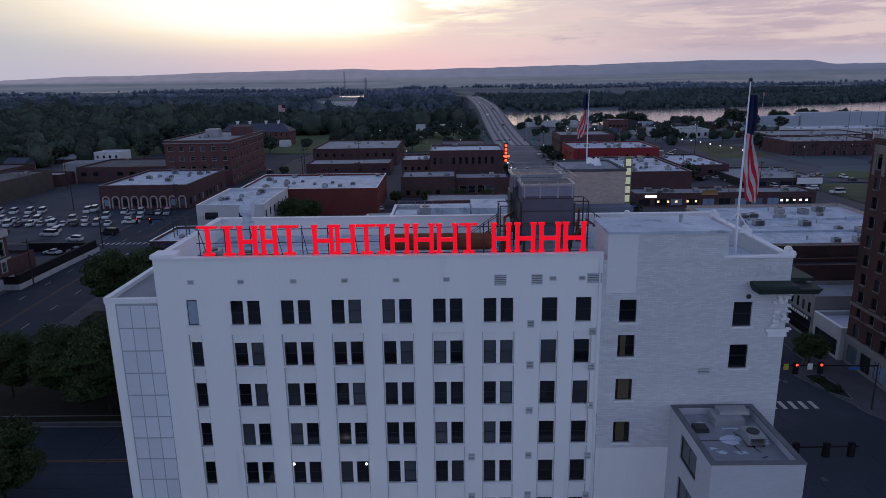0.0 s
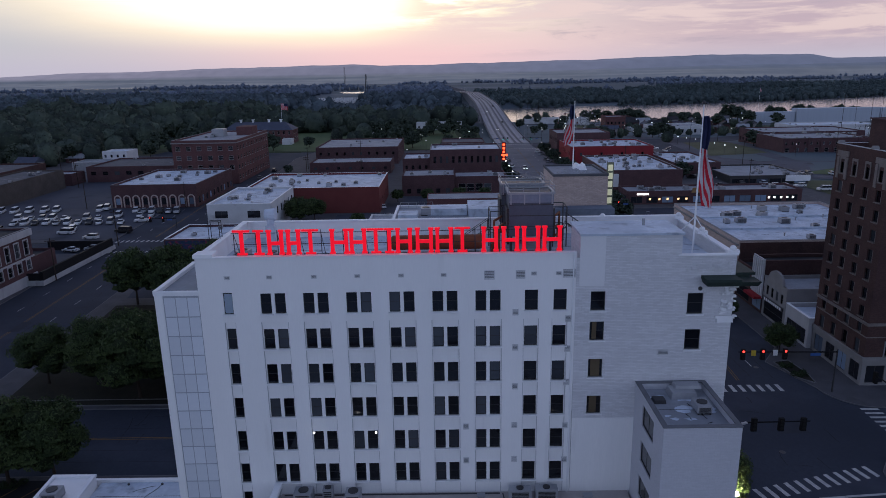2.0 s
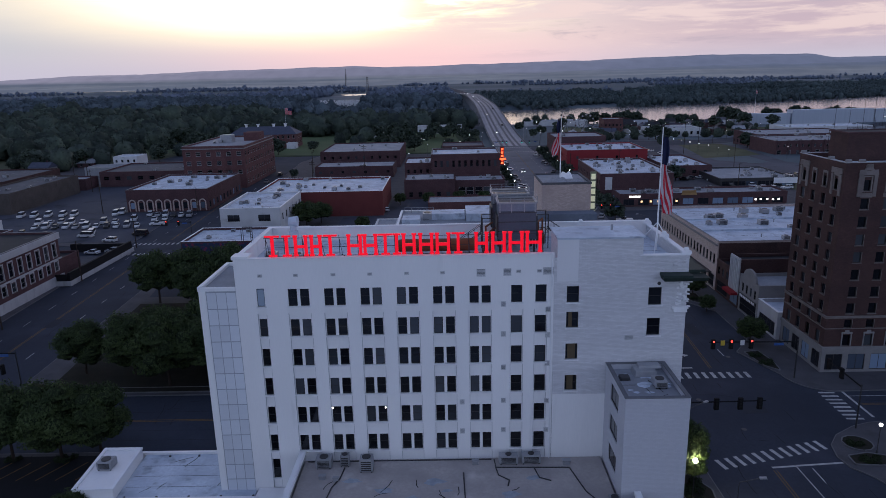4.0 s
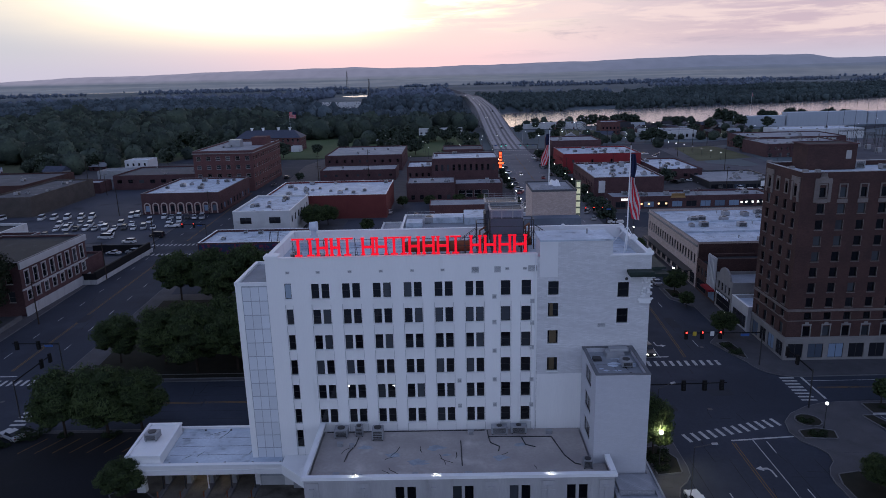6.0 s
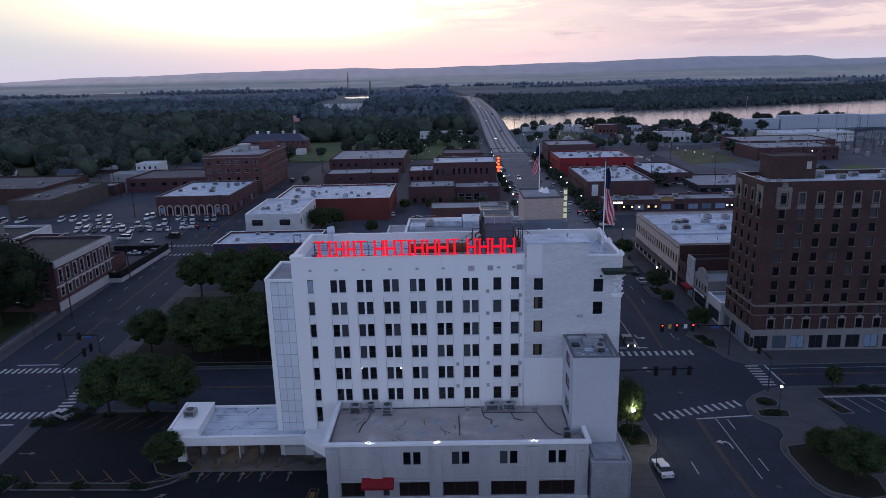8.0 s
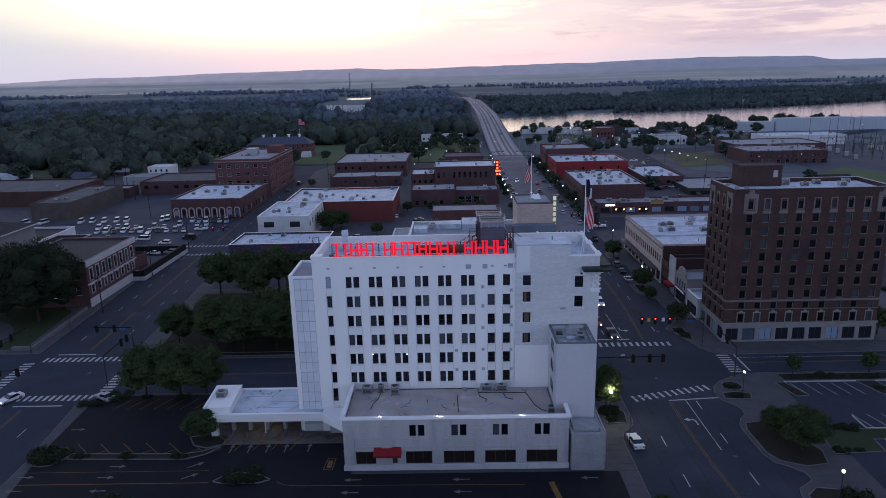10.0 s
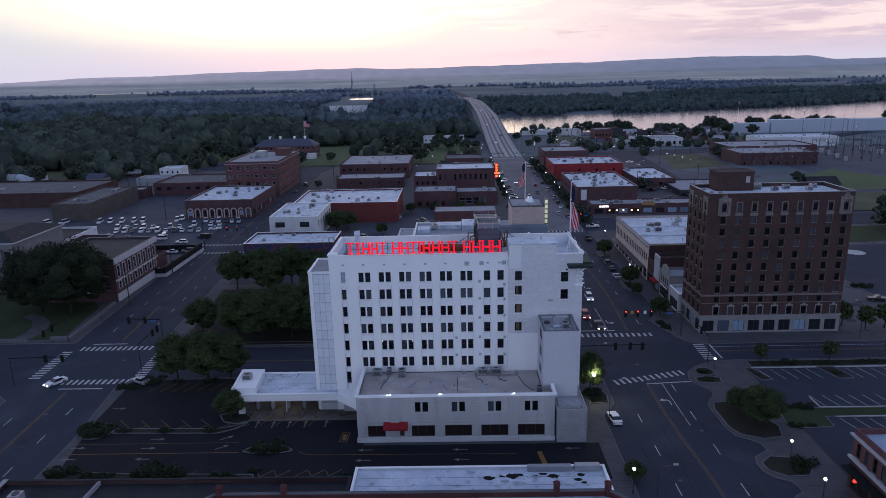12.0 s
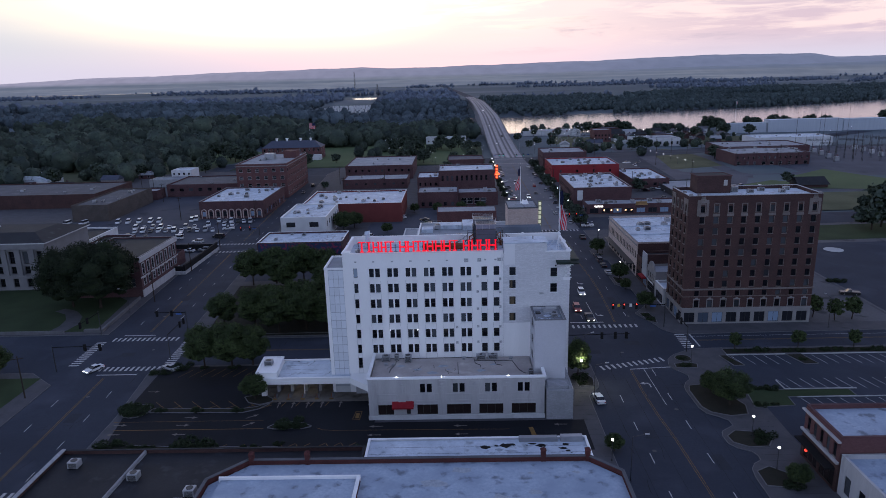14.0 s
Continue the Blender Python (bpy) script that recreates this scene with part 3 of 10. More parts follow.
def ridge(name, y0, y1, height, mat, seed):
    m = Mesh()
    n = 160
    for i in range(n + 1):
        x = -3400 + 6800 * i / n
        h = height(x) + 5 * noise.noise((x * 0.006, seed, 0)) + 2.5 * noise.noise((x * 0.03, seed, 1))
        for t, s in ((0.0, 0.0), (0.35, 0.42), (0.7, 0.85), (1.0, 1.0), (1.3, 0.6)):
            m.v.append((x, y0 + (y1 - y0) * t + 60 * noise.noise((x * 0.004, t * 4, seed)), -4 + (h + 4) * s))
    m.f = [(i * 5 + j, (i + 1) * 5 + j, (i + 1) * 5 + j + 1, i * 5 + j + 1) for i in range(n) for j in range(4)]
    setting(name, m, mat, "long low wooded ridge, its blue dusk haze painted as glow", "hill", smooth=True)


def steps(x, table):
    for (a, p), (b, q) in zip(table, table[1:]):
        if x <= b:
            return p + (q - p) * smooth(a, b, x)
    return table[-1][1]


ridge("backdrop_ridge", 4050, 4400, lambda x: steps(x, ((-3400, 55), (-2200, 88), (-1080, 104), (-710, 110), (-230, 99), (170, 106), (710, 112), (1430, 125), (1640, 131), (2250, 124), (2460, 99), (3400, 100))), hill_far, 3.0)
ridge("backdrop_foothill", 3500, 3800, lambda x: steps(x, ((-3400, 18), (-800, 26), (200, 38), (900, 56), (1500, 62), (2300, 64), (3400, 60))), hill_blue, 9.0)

# ---------------------------------------------------------------- streets


def west_left(y):
    return -95.5 - 0.058 * (y - 40)


def west_right(y):
    return -74.0 - 0.054 * (y - 60)


road = Mesh()
road.prism([(-330, -60), (140, -60), (140, 300), (150, 470), (-180, 470), (-330, 330)], -0.6, -0.15)
setting("road", road, asphalt, "worn grey asphalt of the downtown streets", "road")


def block(name, pts, mat=concrete, label="pale concrete pavement with a raised kerb", top=0.0):
    """A raised block: kerb stones round the edge, paving within."""
    setting(name, Mesh().prism(pts, -0.5, top), mat, label, "pavement")
    m = Mesh()
    n = len(pts)
    for i in range(n):
        a, b = Vector((*pts[i], 0)), Vector((*pts[(i + 1) % n], 0))
        d = (b - a).normalized()
        q = Vector((d.y, -d.x, 0))
        p0, p1 = a + q * 0.12, b + q * 0.12
        m.prism([(p0.x, p0.y), (p1.x, p1.y), (b.x, b.y), (a.x, a.y)], -0.5, top + 0.012)
    setting(name.replace("pavement", "kerb"), m, kerb_stone, "pale concrete kerb stones", "kerb")


def arc(cx, cy, r, a0, a1, n=6):
    return [(cx + r * math.cos(radians(a0 + (a1 - a0) * i / n)), cy + r * math.sin(radians(a0 + (a1 - a0) * i / n))) for i in range(n + 1)]


# block of the bank; corners rounded, counter-clockwise
block("pavement_bank", [(-69.5, -50), (30.5, -50), (30.5, 46), (31.2, 48), (32.6, 49.4), (33.6, 51), (33.9, 53), (33.9, 60)] + arc(30, 62, 4.0, 0, 90) + [(-60, 66)] + arc(-70, 61, 5.0, 90, 180) + [(west_right(40) + 0.5, 40)])
# plaza block behind the bank with trees
block("pavement_plaza", [(west_right(84) - 0.2, 90)] + arc(-70, 89, 5.0, 200, 270) + [(25, 84)] + arc(27, 91, 6.0, -80, 0) + [(33, 160), (31, 176), (west_right(176), 176)])
block("pavement_theatre_side", [(west_right(194), 196), (31, 196), (31, 420), (24, 432), (-86, 432), (west_right(400), 400)])
block("pavement_hotel", arc(64, 88, 6.5, 180, 262) + [(125, 82.5), (125, 205), (58.5, 205), (58.5, 175), (54.5, 170), (54.5, 160), (58.5, 155), (58.5, 140), (54.5, 135), (54.5, 126), (58.5, 120), (58.5, 104), (54.0, 98)])
block("pavement_lot", [(52.5, -50), (135, -50), (135, 71.6), (66.5, 71.6), (62.5, 71.2), (59.4, 70.1), (55.8, 67.8), (53.7, 65.2), (52.9, 62.1), (53.3, 59.6), (54.9, 57.6), (55.6, 55.8), (55.2, 53.8), (53.8, 52.2), (52.9, 50.4), (52.6, 48.4), (52.7, 40.4), (53.5, 37.9), (55.4, 36.6), (56.9, 34.9), (56.9, 32.8), (55.4, 31.7), (53.9, 30.6), (53.3, 28.8), (53.4, 26.2), (54.4, 24.6), (56.6, 23.3), (57.2, 21.8), (57.0, 20.2), (55.4, 19.2), (54.3, 17.6), (53.8, 15.0), (53.7, 11), (53.5, -10)])
block("pavement_north_east", [(57.5, 232), (140, 232), (140, 300), (132, 420), (60, 432), (57.5, 425)])
block("pavement_court", [(-325, 88.5), (west_left(95), 88.5), (west_left(178) - 0.5, 178), (-325, 178)])
block("pavement_west_near", [(-325, -50), (west_left(0), -50), (west_left(55), 56), (-105, 63), (-325, 63)])
block("pavement_car_park", [(-325, 192), (west_left(196), 192), (west_left(400), 400), (-200, 430), (-325, 330)])

# lots laid on the blocks
def slab(name, pts, mat, label, top=0.012, cat="paving"):
    setting(name, Mesh().prism(pts, -0.3, top), mat, label, cat)


def sloped(name, pts, mat, label, lift):
    """A flat piece of ground that follows the fall of the land."""
    m = Mesh()
    (ax, ay), (bx, by), (cx, cy), (ex, ey) = pts
    n = 10
    for i in range(n + 1):
        for j in range(n + 1):
            u, v = i / n, j / n
            x = (ax * (1 - u) + bx * u) * (1 - v) + (ex * (1 - u) + cx * u) * v
            y = (ay * (1 - u) + by * u) * (1 - v) + (ey * (1 - u) + cy * u) * v
            m.v.append((x, y, land(x, y) + lift))
    m.f = [(i * (n + 1) + j, (i + 1) * (n + 1) + j, (i + 1) * (n + 1) + j + 1, i * (n + 1) + j + 1) for i in range(n) for j in range(n)]
    setting(name, m, mat, label, "ground")


slab("pavement_bank_lot", [(-68, 22), (-14, 22), (27.5, 24.5), (27.5, 36), (-16, 36), (-16, 56), (-45, 64.9), (-72.4, 65.2), (-71.6, 45)], asphalt_dark, "dark sealed asphalt of the bank's drive-through lot", 0.014)
lot_asphalt = material("worn_lot_asphalt", (0.072, 0.080, 0.104), 0.85, (0.046, 0.052, 0.070), 0.05, 1.2, 0.9, 0.2, stain=((0.030, 0.034, 0.044), 0.10, 0.58, 0.70))
slab("pavement_side_street_lot", [(-330, 196), (-106, 196), (-108, 246), (-330, 246)], lot_asphalt, "asphalt car park", 0.014)
slab("pavement_far_lot", [(-175, 246.5), (-133, 246.5), (-133, 292), (-170, 330), (-240, 330), (-178, 292)], lot_asphalt, "asphalt yard", 0.013)
slab("pavement_square_lot", [(-40, 196), (22, 203), (22, 262), (-24, 262), (-24, 232), (-40, 228)], lot_asphalt, "small asphalt car park", 0.014)
slab("pavement_bank_rear_lane", [(-62, 58.5), (-16, 57), (-16, 65.2), (-62, 65.2)], asphalt_dark, "asphalt lane behind the canopy", 0.013)
slab("pavement_plaza_lot", [(-74, 137), (-30, 137), (-30, 163), (-78, 163)], asphalt, "asphalt lot behind the trees", 0.013)
slab("ground_plaza_lawn", [(-70, 87), (-12, 87), (-12, 132), (-74, 132)], mulch, "dark planted square under the trees", 0.02, "planting")
slab("ground_court_lawn", [(-320, 91), (-104, 91), (-107, 118), (-128, 138), (-320, 138)], grass, "dim lawn in front of the courthouse", 0.02, "lawn")
slab("ground_near_lawn", [(-320, 20), (-101, 20), (-101, 60), (-320, 60)], grass, "dim lawn beside the street", 0.02, "lawn")
slab("pavement_east_lot", [(66, 6), (130, 6), (130, 66.7), (67.4, 66.7)], asphalt, "dark sealed asphalt car park", 0.014)
old_lot = material("cracked_pale_asphalt", (0.118, 0.120, 0.132), 0.9, (0.078, 0.080, 0.090), 0.06, 1.2, 0.9, 0.2, stain=((0.040, 0.042, 0.048), 0.16, 0.57, 0.66))
slab("pavement_empty_lot", [(124.2, 92), (196, 90), (200, 214), (124.2, 214)], old_lot, "cracked pale asphalt of an empty lot", -0.12)
slab("pavement_hotel_lot", [(101, 88), (124, 88), (124, 200), (106, 200), (106, 136), (101, 136)], old_lot, "cracked asphalt lot beside the tall hotel", 0.014)
# open ground east of the hotel
slab("pavement_wide_lot", [(126, 86), (230, 86), (235, 175), (126, 175)], asphalt, "wide empty asphalt lot", -0.1)
slab("road_north", [(140, 66), (420, 50), (420, 66), (140, 83)], asphalt, "asphalt street", -0.11, "road")
sloped("road_side", [(125, 206), (480, 232), (480, 250), (125, 229)], asphalt, "asphalt street", 0.14)
sloped("ground_verge", [(126, 178), (320, 186), (320, 214), (126, 203)], grass, "dim mown grass", 0.10)

# ---------------------------------------------------------------- road markings
def mark(name, quads, mat, label, z=-0.15):
    m = Mesh()
    for pts in quads:
        m.prism(pts, z - 0.02, z + 0.006)
    return setting(name, m, mat, label, "marking")


def bar(x, y, w, l, turn=0.0):
    c, s = math.cos(radians(turn)), math.sin(radians(turn))
    return [(x + c * a - s * b, y + s * a + c * b) for a, b in ((-w / 2, -l / 2), (w / 2, -l / 2), (w / 2, l / 2), (-w / 2, l / 2))]


def crossing(name, a, b, n, length, width=0.62):
    """Bars of a zebra crossing from a to b, each square to the way across."""
    t = math.degrees(math.atan2(b[1] - a[1], b[0] - a[0]))
    holder = thing(name, "worn white bars of a pedestrian crossing", "crossing", (0, 0, 0), kind="structure")
    for i in range(n):
        f = i / (n - 1)
        m = Mesh().prism(bar(a[0] + (b[0] - a[0]) * f, a[1] + (b[1] - a[1]) * f, width, length, t), -0.17, -0.144)
        part("bar", m, line_white, holder)


crossing("marking_crossing_avenue_near", (36.6, 60.9), (52.2, 65.4), 12, 2.3, 0.56)
crossing("marking_crossing_avenue_far", (34.2, 88.4), (51.8, 88.4), 13, 2.3)
crossing("marking_crossing_hotel", (61.3, 72.6), (61.6, 81.2), 8, 2.6, 0.5)
crossing("marking_crossing_bank_side", (29.2, 68.0), (29.6, 82.0), 10, 2.6)
crossing("marking_crossing_west_near", (-92.6, 65.0), (-74.0, 65.0), 15, 2.4)
crossing("marking_crossing_west_far", (-94.8, 84.6), (-77.0, 84.6), 14, 2.4)
crossing("marking_crossing_west_left", (-97.0, 67.5), (-97.6, 82.5), 12, 2.6)
crossing("marking_crossing_west_right", (-72.4, 68.5), (-73.0, 82.0), 11, 2.6)
crossing("marking_crossing_murals", (west_left(180) + 1.5, 180), (west_right(180) - 1.5, 180), 14, 2.4)
crossing("marking_crossing_murals_far", (west_left(193) + 1.5, 193), (west_right(193) - 1.5, 193), 14, 2.4)
crossing("marking_crossing_far", (33.0, 434), (58.5, 434), 16, 3.0)
crossing("marking_crossing_far_north", (34.0, 462), (58.0, 462), 16, 3.0)
crossing("marking_crossing_shop", (34.0, 206), (56.0, 206), 15, 2.6)
crossing("marking_crossing_south", (-93.5, 12.0), (-73.5, 12.0), 15, 2.4)

yel, wht = [], []
def along(pts, w, off=0.0):
    """Pieces of a painted line through points."""
    out = []
    for (ax, ay), (bx, by) in zip(pts, pts[1:]):
        out.append([(ax + off - w / 2, ay), (ax + off + w / 2, ay), (bx + off + w / 2, by), (bx + off - w / 2, by)])
    return out


for off in (-0.19, 0.19):
    yel += along([(44.6, -10), (44.3, 12), (43.9, 28), (43.2, 38), (42.95, 48), (43.1, 59.4)], 0.11, off)
    yel += along([(46.5, 91.2), (47.2, 104), (47.8, 118), (47.9, 136), (47.0, 156), (46.0, 176), (45.0, 200)], 0.11, off) + along([(44.6, 210), (44.6, 430)], 0.13, off)
for i in range(5):
    wht += [bar(37.5, 45.1 - 11.8 * i, 0.17, 3.4), bar(48.2, 58.0 - 12.2 * i, 0.17, 3.4)]
for y in range(96, 200, 12):
    wht += [bar(37.9, y, 0.14, 3.2), bar(50.9, y + 2, 0.14, 3.2)]
for y in range(215, 430, 12):
    wht += [bar(38.0, y, 0.16, 3.2), bar(51.0, y + 2, 0.16, 3.2)]
wht += [bar(46.3, 51.2, 0.15, 18.4), bar(49.8, 60.65, 7.0, 0.36, 5), bar(44.6, 60.15, 3.2, 0.36, 5), bar(41.6, 100, 0.16, 18), bar(38.6, 91.5, 9.5, 0.45)]
for y in list(range(-8, 58, 11)) + list(range(98, 176, 11)) + list(range(198, 300, 11)):
    c = (west_left(y) + west_right(y)) / 2
    wht += [bar(c - 5.4, y, 0.14, 3.0, 3), bar(c + 5.0, y + 4, 0.14, 3.0, 3)]
for a, b in ((-30, 60), (90, 176), (198, 300)):
    for o in (-0.2, 0.2):
        p, q = (west_left(a) + west_right(a)) / 2, (west_left(b) + west_right(b)) / 2
        yel.append(bar((p + q) / 2 + o, (a + b) / 2, 0.14, math.hypot(b - a, p - q), math.degrees(math.atan2(p - q, b - a))))
yel += [bar(-20, 75.2, 95, 0.14), bar(-20, 75.6, 95, 0.14), bar(98, 77.0, 66, 0.11), bar(98, 77.35, 66, 0.11)]
wht += [bar(-83, 61.6, 10, 0.4), bar(64.3, 77.5, 0.4, 9), bar(92, 79.9, 56, 0.12), bar(-89, 87.6, 9, 0.4)]
mark("marking_centre_lines", yel, line_yellow, "worn double yellow centre lines")
mark("marking_lane_lines", wht, line_white, "worn white lane dashes and stop lines")


faded = material("faded_tan_marking", (0.20, 0.18, 0.16), 0.85, (0.10, 0.09, 0.085), 1.0, 8.0, 0.8)


def arrow(name, x, y, turn, z, bent=0, mat=None):
    """A painted lane arrow: shaft and head, bent to one side for a turning lane."""
    pts = [(-0.12, -1.3), (0.12, -1.3), (0.12, 0.5), (0.5, 0.5), (0, 1.5), (-0.5, 0.5), (-0.12, 0.5)]
    if bent:
        pts = [(-0.12, -1.6), (0.14, -1.6), (0.14, 0.0), (-0.25, 0.65), (-1.0, 0.65), (-1.0, 1.1), (-2.0, 0.45), (-1.0, -0.2), (-1.0, 0.2), (-0.4, 0.2), (-0.12, -0.2)]
        pts = [(p * bent, q) for p, q in pts]
    c, s = math.cos(radians(turn)), math.sin(radians(turn))
    setting(name, Mesh().prism([(x + c * a - s * b, y + s * a + c * b) for a, b in pts], z - 0.02, z + 0.006), mat or line_white, "painted lane arrow", "marking")


arrow("marking_arrow_turn", 45.4, 52.0, 0, -0.15, 1)
arrow("marking_arrow_turn_far", 42.6, 97.5, 180, -0.15, 1)
arrow("marking_arrow_turn_shop", 42.4, 128, 180, -0.15, 1)
for i, x in enumerate((-38.2, -35.0, -31.8, -28.6, -24.5)):
    arrow("marking_arrow_teller", x, 44.2, 0, 0.014, 0, faded)
for x, y, t in ((-15.4, 34.4, 90), (2.0, 34.2, 90), (22.5, 34.2, 90), (2.2, 30.9, 90), (-15.4, 31.0, 90), (-42.7, 39.3, -55), (-42.5, 36.0, -55), (-69.5, 39.6, -90), (-55.9, 39.2, -90), (-69.8, 36.3, -90), (-56.4, 36.0, -90), (-69.4, 32.5, 90), (-55.7, 32.3, 90), (-69.4, 51.7, -90)):
    arrow("marking_arrow_lot", x, y, t, 0.014, 0, faded)

# stalls in the lots
st = []
def stroke(p, q, w=0.12):
    return bar((p[0] + q[0]) / 2, (p[1] + q[1]) / 2, w, math.hypot(q[0] - p[0], q[1] - p[1]), math.degrees(math.atan2(q[1] - p[1], q[0] - p[0])) - 90)


for i in range(6):
    x = -66.6 + i * 4.1
    st.append(stroke((x, 46.6), (x + 4.0, 42.7)))
for i in range(8):
    st.append(stroke((-66.6 + i * 2.7, 59.2), (-64.4 + i * 2.7, 63.6)))
for i in range(14):
    st += [bar((70.2 if i < 5 else 76.2) + i * 2.75, 63.8, 0.12, 5.3, 13.5), bar(75.2 + i * 2.75, 50.8, 0.12, 5.2, 13.5), bar(76.4 + i * 2.75, 41.2, 0.12, 5.2, 13.5), bar(77 + i * 3.4, 22.0, 0.12, 5.2, 12)]
mark("marking_stalls", st[:14], line_yellow, "dull yellow parking stall lines", 0.014)
mark("marking_stalls_east", st[14:], line_white, "white parking stall lines", 0.014)
def along_x(pts, w=0.1):
    return [stroke(p, q, w) for p, q in zip(pts, pts[1:])]


mark("marking_yellow_lot", [*[stroke((x - 0.9, 43.6), (x, 46.4), 0.13) for x in (-39.7, -36.6, -33.4, -30.2, -26.9)], bar(-54.5, 34.15, 31.4, 0.16), *along_x([(-27.8, 34.2), (-26.3, 33.3), (-24.2, 33.0), (-3.6, 32.8), (12, 32.6)]), *[stroke((-62.6 + i * 4.1, 42.6), (-60.2 + i * 4.1, 44.4), 0.13) for i in range(6)], *[stroke((x, 24.6), (x + 3.6, 28.2), 0.12) for x in (-48, -44.4, -37.4, -34.4, -31.4, -28.4, -25.4, -22.4)], *[stroke((x, 28.0), (x + 1.4, 25.2), 0.12) for x in (-33.6, -30.6, -24.6, -21.6)], stroke((-20.8, 37.5), (-19.3, 37.3)), stroke((-20.5, 40.8), (-19.2, 40.8)), stroke((-20.8, 37.5), (-20.5, 40.8)), stroke((-19.3, 37.3), (-19.2, 40.8)), bar(-19.95, 39.0, 0.8, 2.2), bar(16.5, 31.0, 0.9, 4.5, 8), bar(-55.8, 37.6, 32, 0.08)], line_yellow, "worn yellow lines in the bank's lot", 0.0145)

# bridge over the river
bridge = thing("bridge", "long concrete road bridge rising over the river", "bridge", (0, 0, 0), kind="structure")


def deck_z(y):
    return 13.5 * smooth(470, 860, y) * (1 - smooth(1150, 1850, y)) + 0.02


def deck_x(y):
    return 45.0 - 3.0 * smooth(1000, 1800, y)


dk, rl, rr, pr = Mesh(), Mesh(), Mesh(), Mesh()
ysb = list(range(470, 1880, 30))
for lo, hi, off0, off1, mm in ((-1.4, 0.0, -12.2, 12.2, dk), (0.0, 1.1, -12.5, -12.1, rl), (0.0, 1.1, 12.1, 12.5, rr)):
    for y in ysb:
        for o, z in ((off0, lo), (off1, lo), (off1, hi), (off0, hi)):
            mm.v.append((deck_x(y) + o, y, deck_z(y) + z))
    for i in range(len(ysb) - 1):
        for a in range(4):
            b = (a + 1) % 4
            mm.f.append((i * 4 + a, i * 4 + b, i * 4 + 4 + b, i * 4 + 4 + a))
bridge_mat = material("bridge_concrete", (0.31, 0.31, 0.34), 0.8, (0.22, 0.22, 0.24), 0.03, 0.6, 0.9, stretch=(4, 0.25, 1))
part("deck", dk, bridge_mat, bridge)
part("parapet_rail", rl, kerb_stone, bridge)
part("parapet_rail", rr, kerb_stone, bridge)
for y in range(620, 1760, 60):
    part("pier", Mesh().box(deck_x(y) - 9, deck_x(y) + 9, y - 1.2, y + 1.2, -14, deck_z(y) - 1.3), bridge_mat, bridge)
lines = Mesh()
for y in ysb[:-1]:
    for o in (-0.3, 0.3, -8.5, 8.5):
        lines.quad(*[(deck_x(q) + o + e, q, deck_z(q) + 0.02) for q, e in ((y, -0.1), (y, 0.1), (y + 30, 0.1), (y + 30, -0.1))])
part("lane_line", lines, line_white, bridge)
strip_m = Mesh()
for y in ysb[:-1]:
    for o in (-6.4, -2.6, 2.6, 6.4):
        strip_m.quad(*[(deck_x(q) + o + e, q, deck_z(q) + 0.012) for q, e in ((y, -0.9), (y, 0.9), (y + 30, 0.9), (y + 30, -0.9))])
part("wheel_track", strip_m, material("worn_wheel_track", (0.13, 0.13, 0.145), 0.8, (0.10, 0.10, 0.115), 0.05, 0.8, 0.8), bridge, "dark worn wheel tracks")
for y in ysb[1:-1]:
    part("deck_joint", Mesh().box(deck_x(y) - 12, deck_x(y) + 12, y - 0.35, y + 0.35, deck_z(y) - 0.5, deck_z(y) + 0.03), steel_dark, bridge)
for i, y in enumerate(range(500, 1800, 62)):
    for s in ((-1,) if i % 2 else (1,)):
        part("lamp_post", Mesh().tube((deck_x(y) + s * 12.3, y, deck_z(y) + 1.1), (deck_x(y) + s * 12.3, y, deck_z(y) + 9.5), 0.12, 0.07, k=5).tube((deck_x(y) + s * 12.3, y, deck_z(y) + 9.4), (deck_x(y) + s * 10.2, y, deck_z(y) + 9.9), 0.06, k=4), steel_grey, bridge)
slab("road_beyond_river", [(30, 1860), (53, 1860), (28, 2250), (-22, 3000), (-60, 3600), (-85, 3600), (-46, 3000), (6, 2250)], asphalt, "road across the plain", 0.05, "road")
slab("road_bridge_foot", [(32.8, 469), (57.2, 469), (57.2, 480), (32.8, 480)], asphalt, "asphalt at the foot of the bridge", -0.1, "road")
slab("ground_river_park", [(-175, 432), (24, 436), (26, 600), (-60, 640), (-175, 560)], grass, "lawn of the riverside park", -0.02, "lawn")
sloped("road_riverside", [(60, 470), (146, 470), (480, 700), (470, 714)], asphalt, "asphalt street towards the river", 0.3)

# grounds between the stores and the works
town_asphalt = material("worn_town_asphalt", (0.088, 0.096, 0.122), 0.85, (0.056, 0.062, 0.080), 0.05, 1.2, 0.9, 0.2, stain=((0.034, 0.038, 0.048), 0.10, 0.58, 0.70))
slab("ground_town_yards", [(60, 233), (104, 233), (104, 432), (60, 440)], concrete, "dark worn yards and parking between the stores", -0.16, "yard")
sloped("ground_stores_yard", [(100, 230), (152, 230), (152, 470), (100, 440)], concrete, "dark worn yards and parking behind the stores", 0.06)
# brighter than the near lawn; low-angle brightness is put into this colour
meadow = material("mown_meadow", (0.094, 0.128, 0.062), 0.95, (0.064, 0.092, 0.046), 0.03, 1.0, 0.9)
dry_grass = material("dry_mown_grass", (0.105, 0.112, 0.068), 0.95, (0.055, 0.064, 0.036), 0.05, 1.5, 0.9)
sloped("ground_works_road", [(140, 300), (330, 290), (430, 600), (150, 600)], town_asphalt, "asphalt streets and yards by the works", 0.10)
sloped("ground_vacant_lot", [(157, 396), (204, 424), (214, 541), (178, 534)], dry_grass, "empty lot of dry mown grass", 0.22)
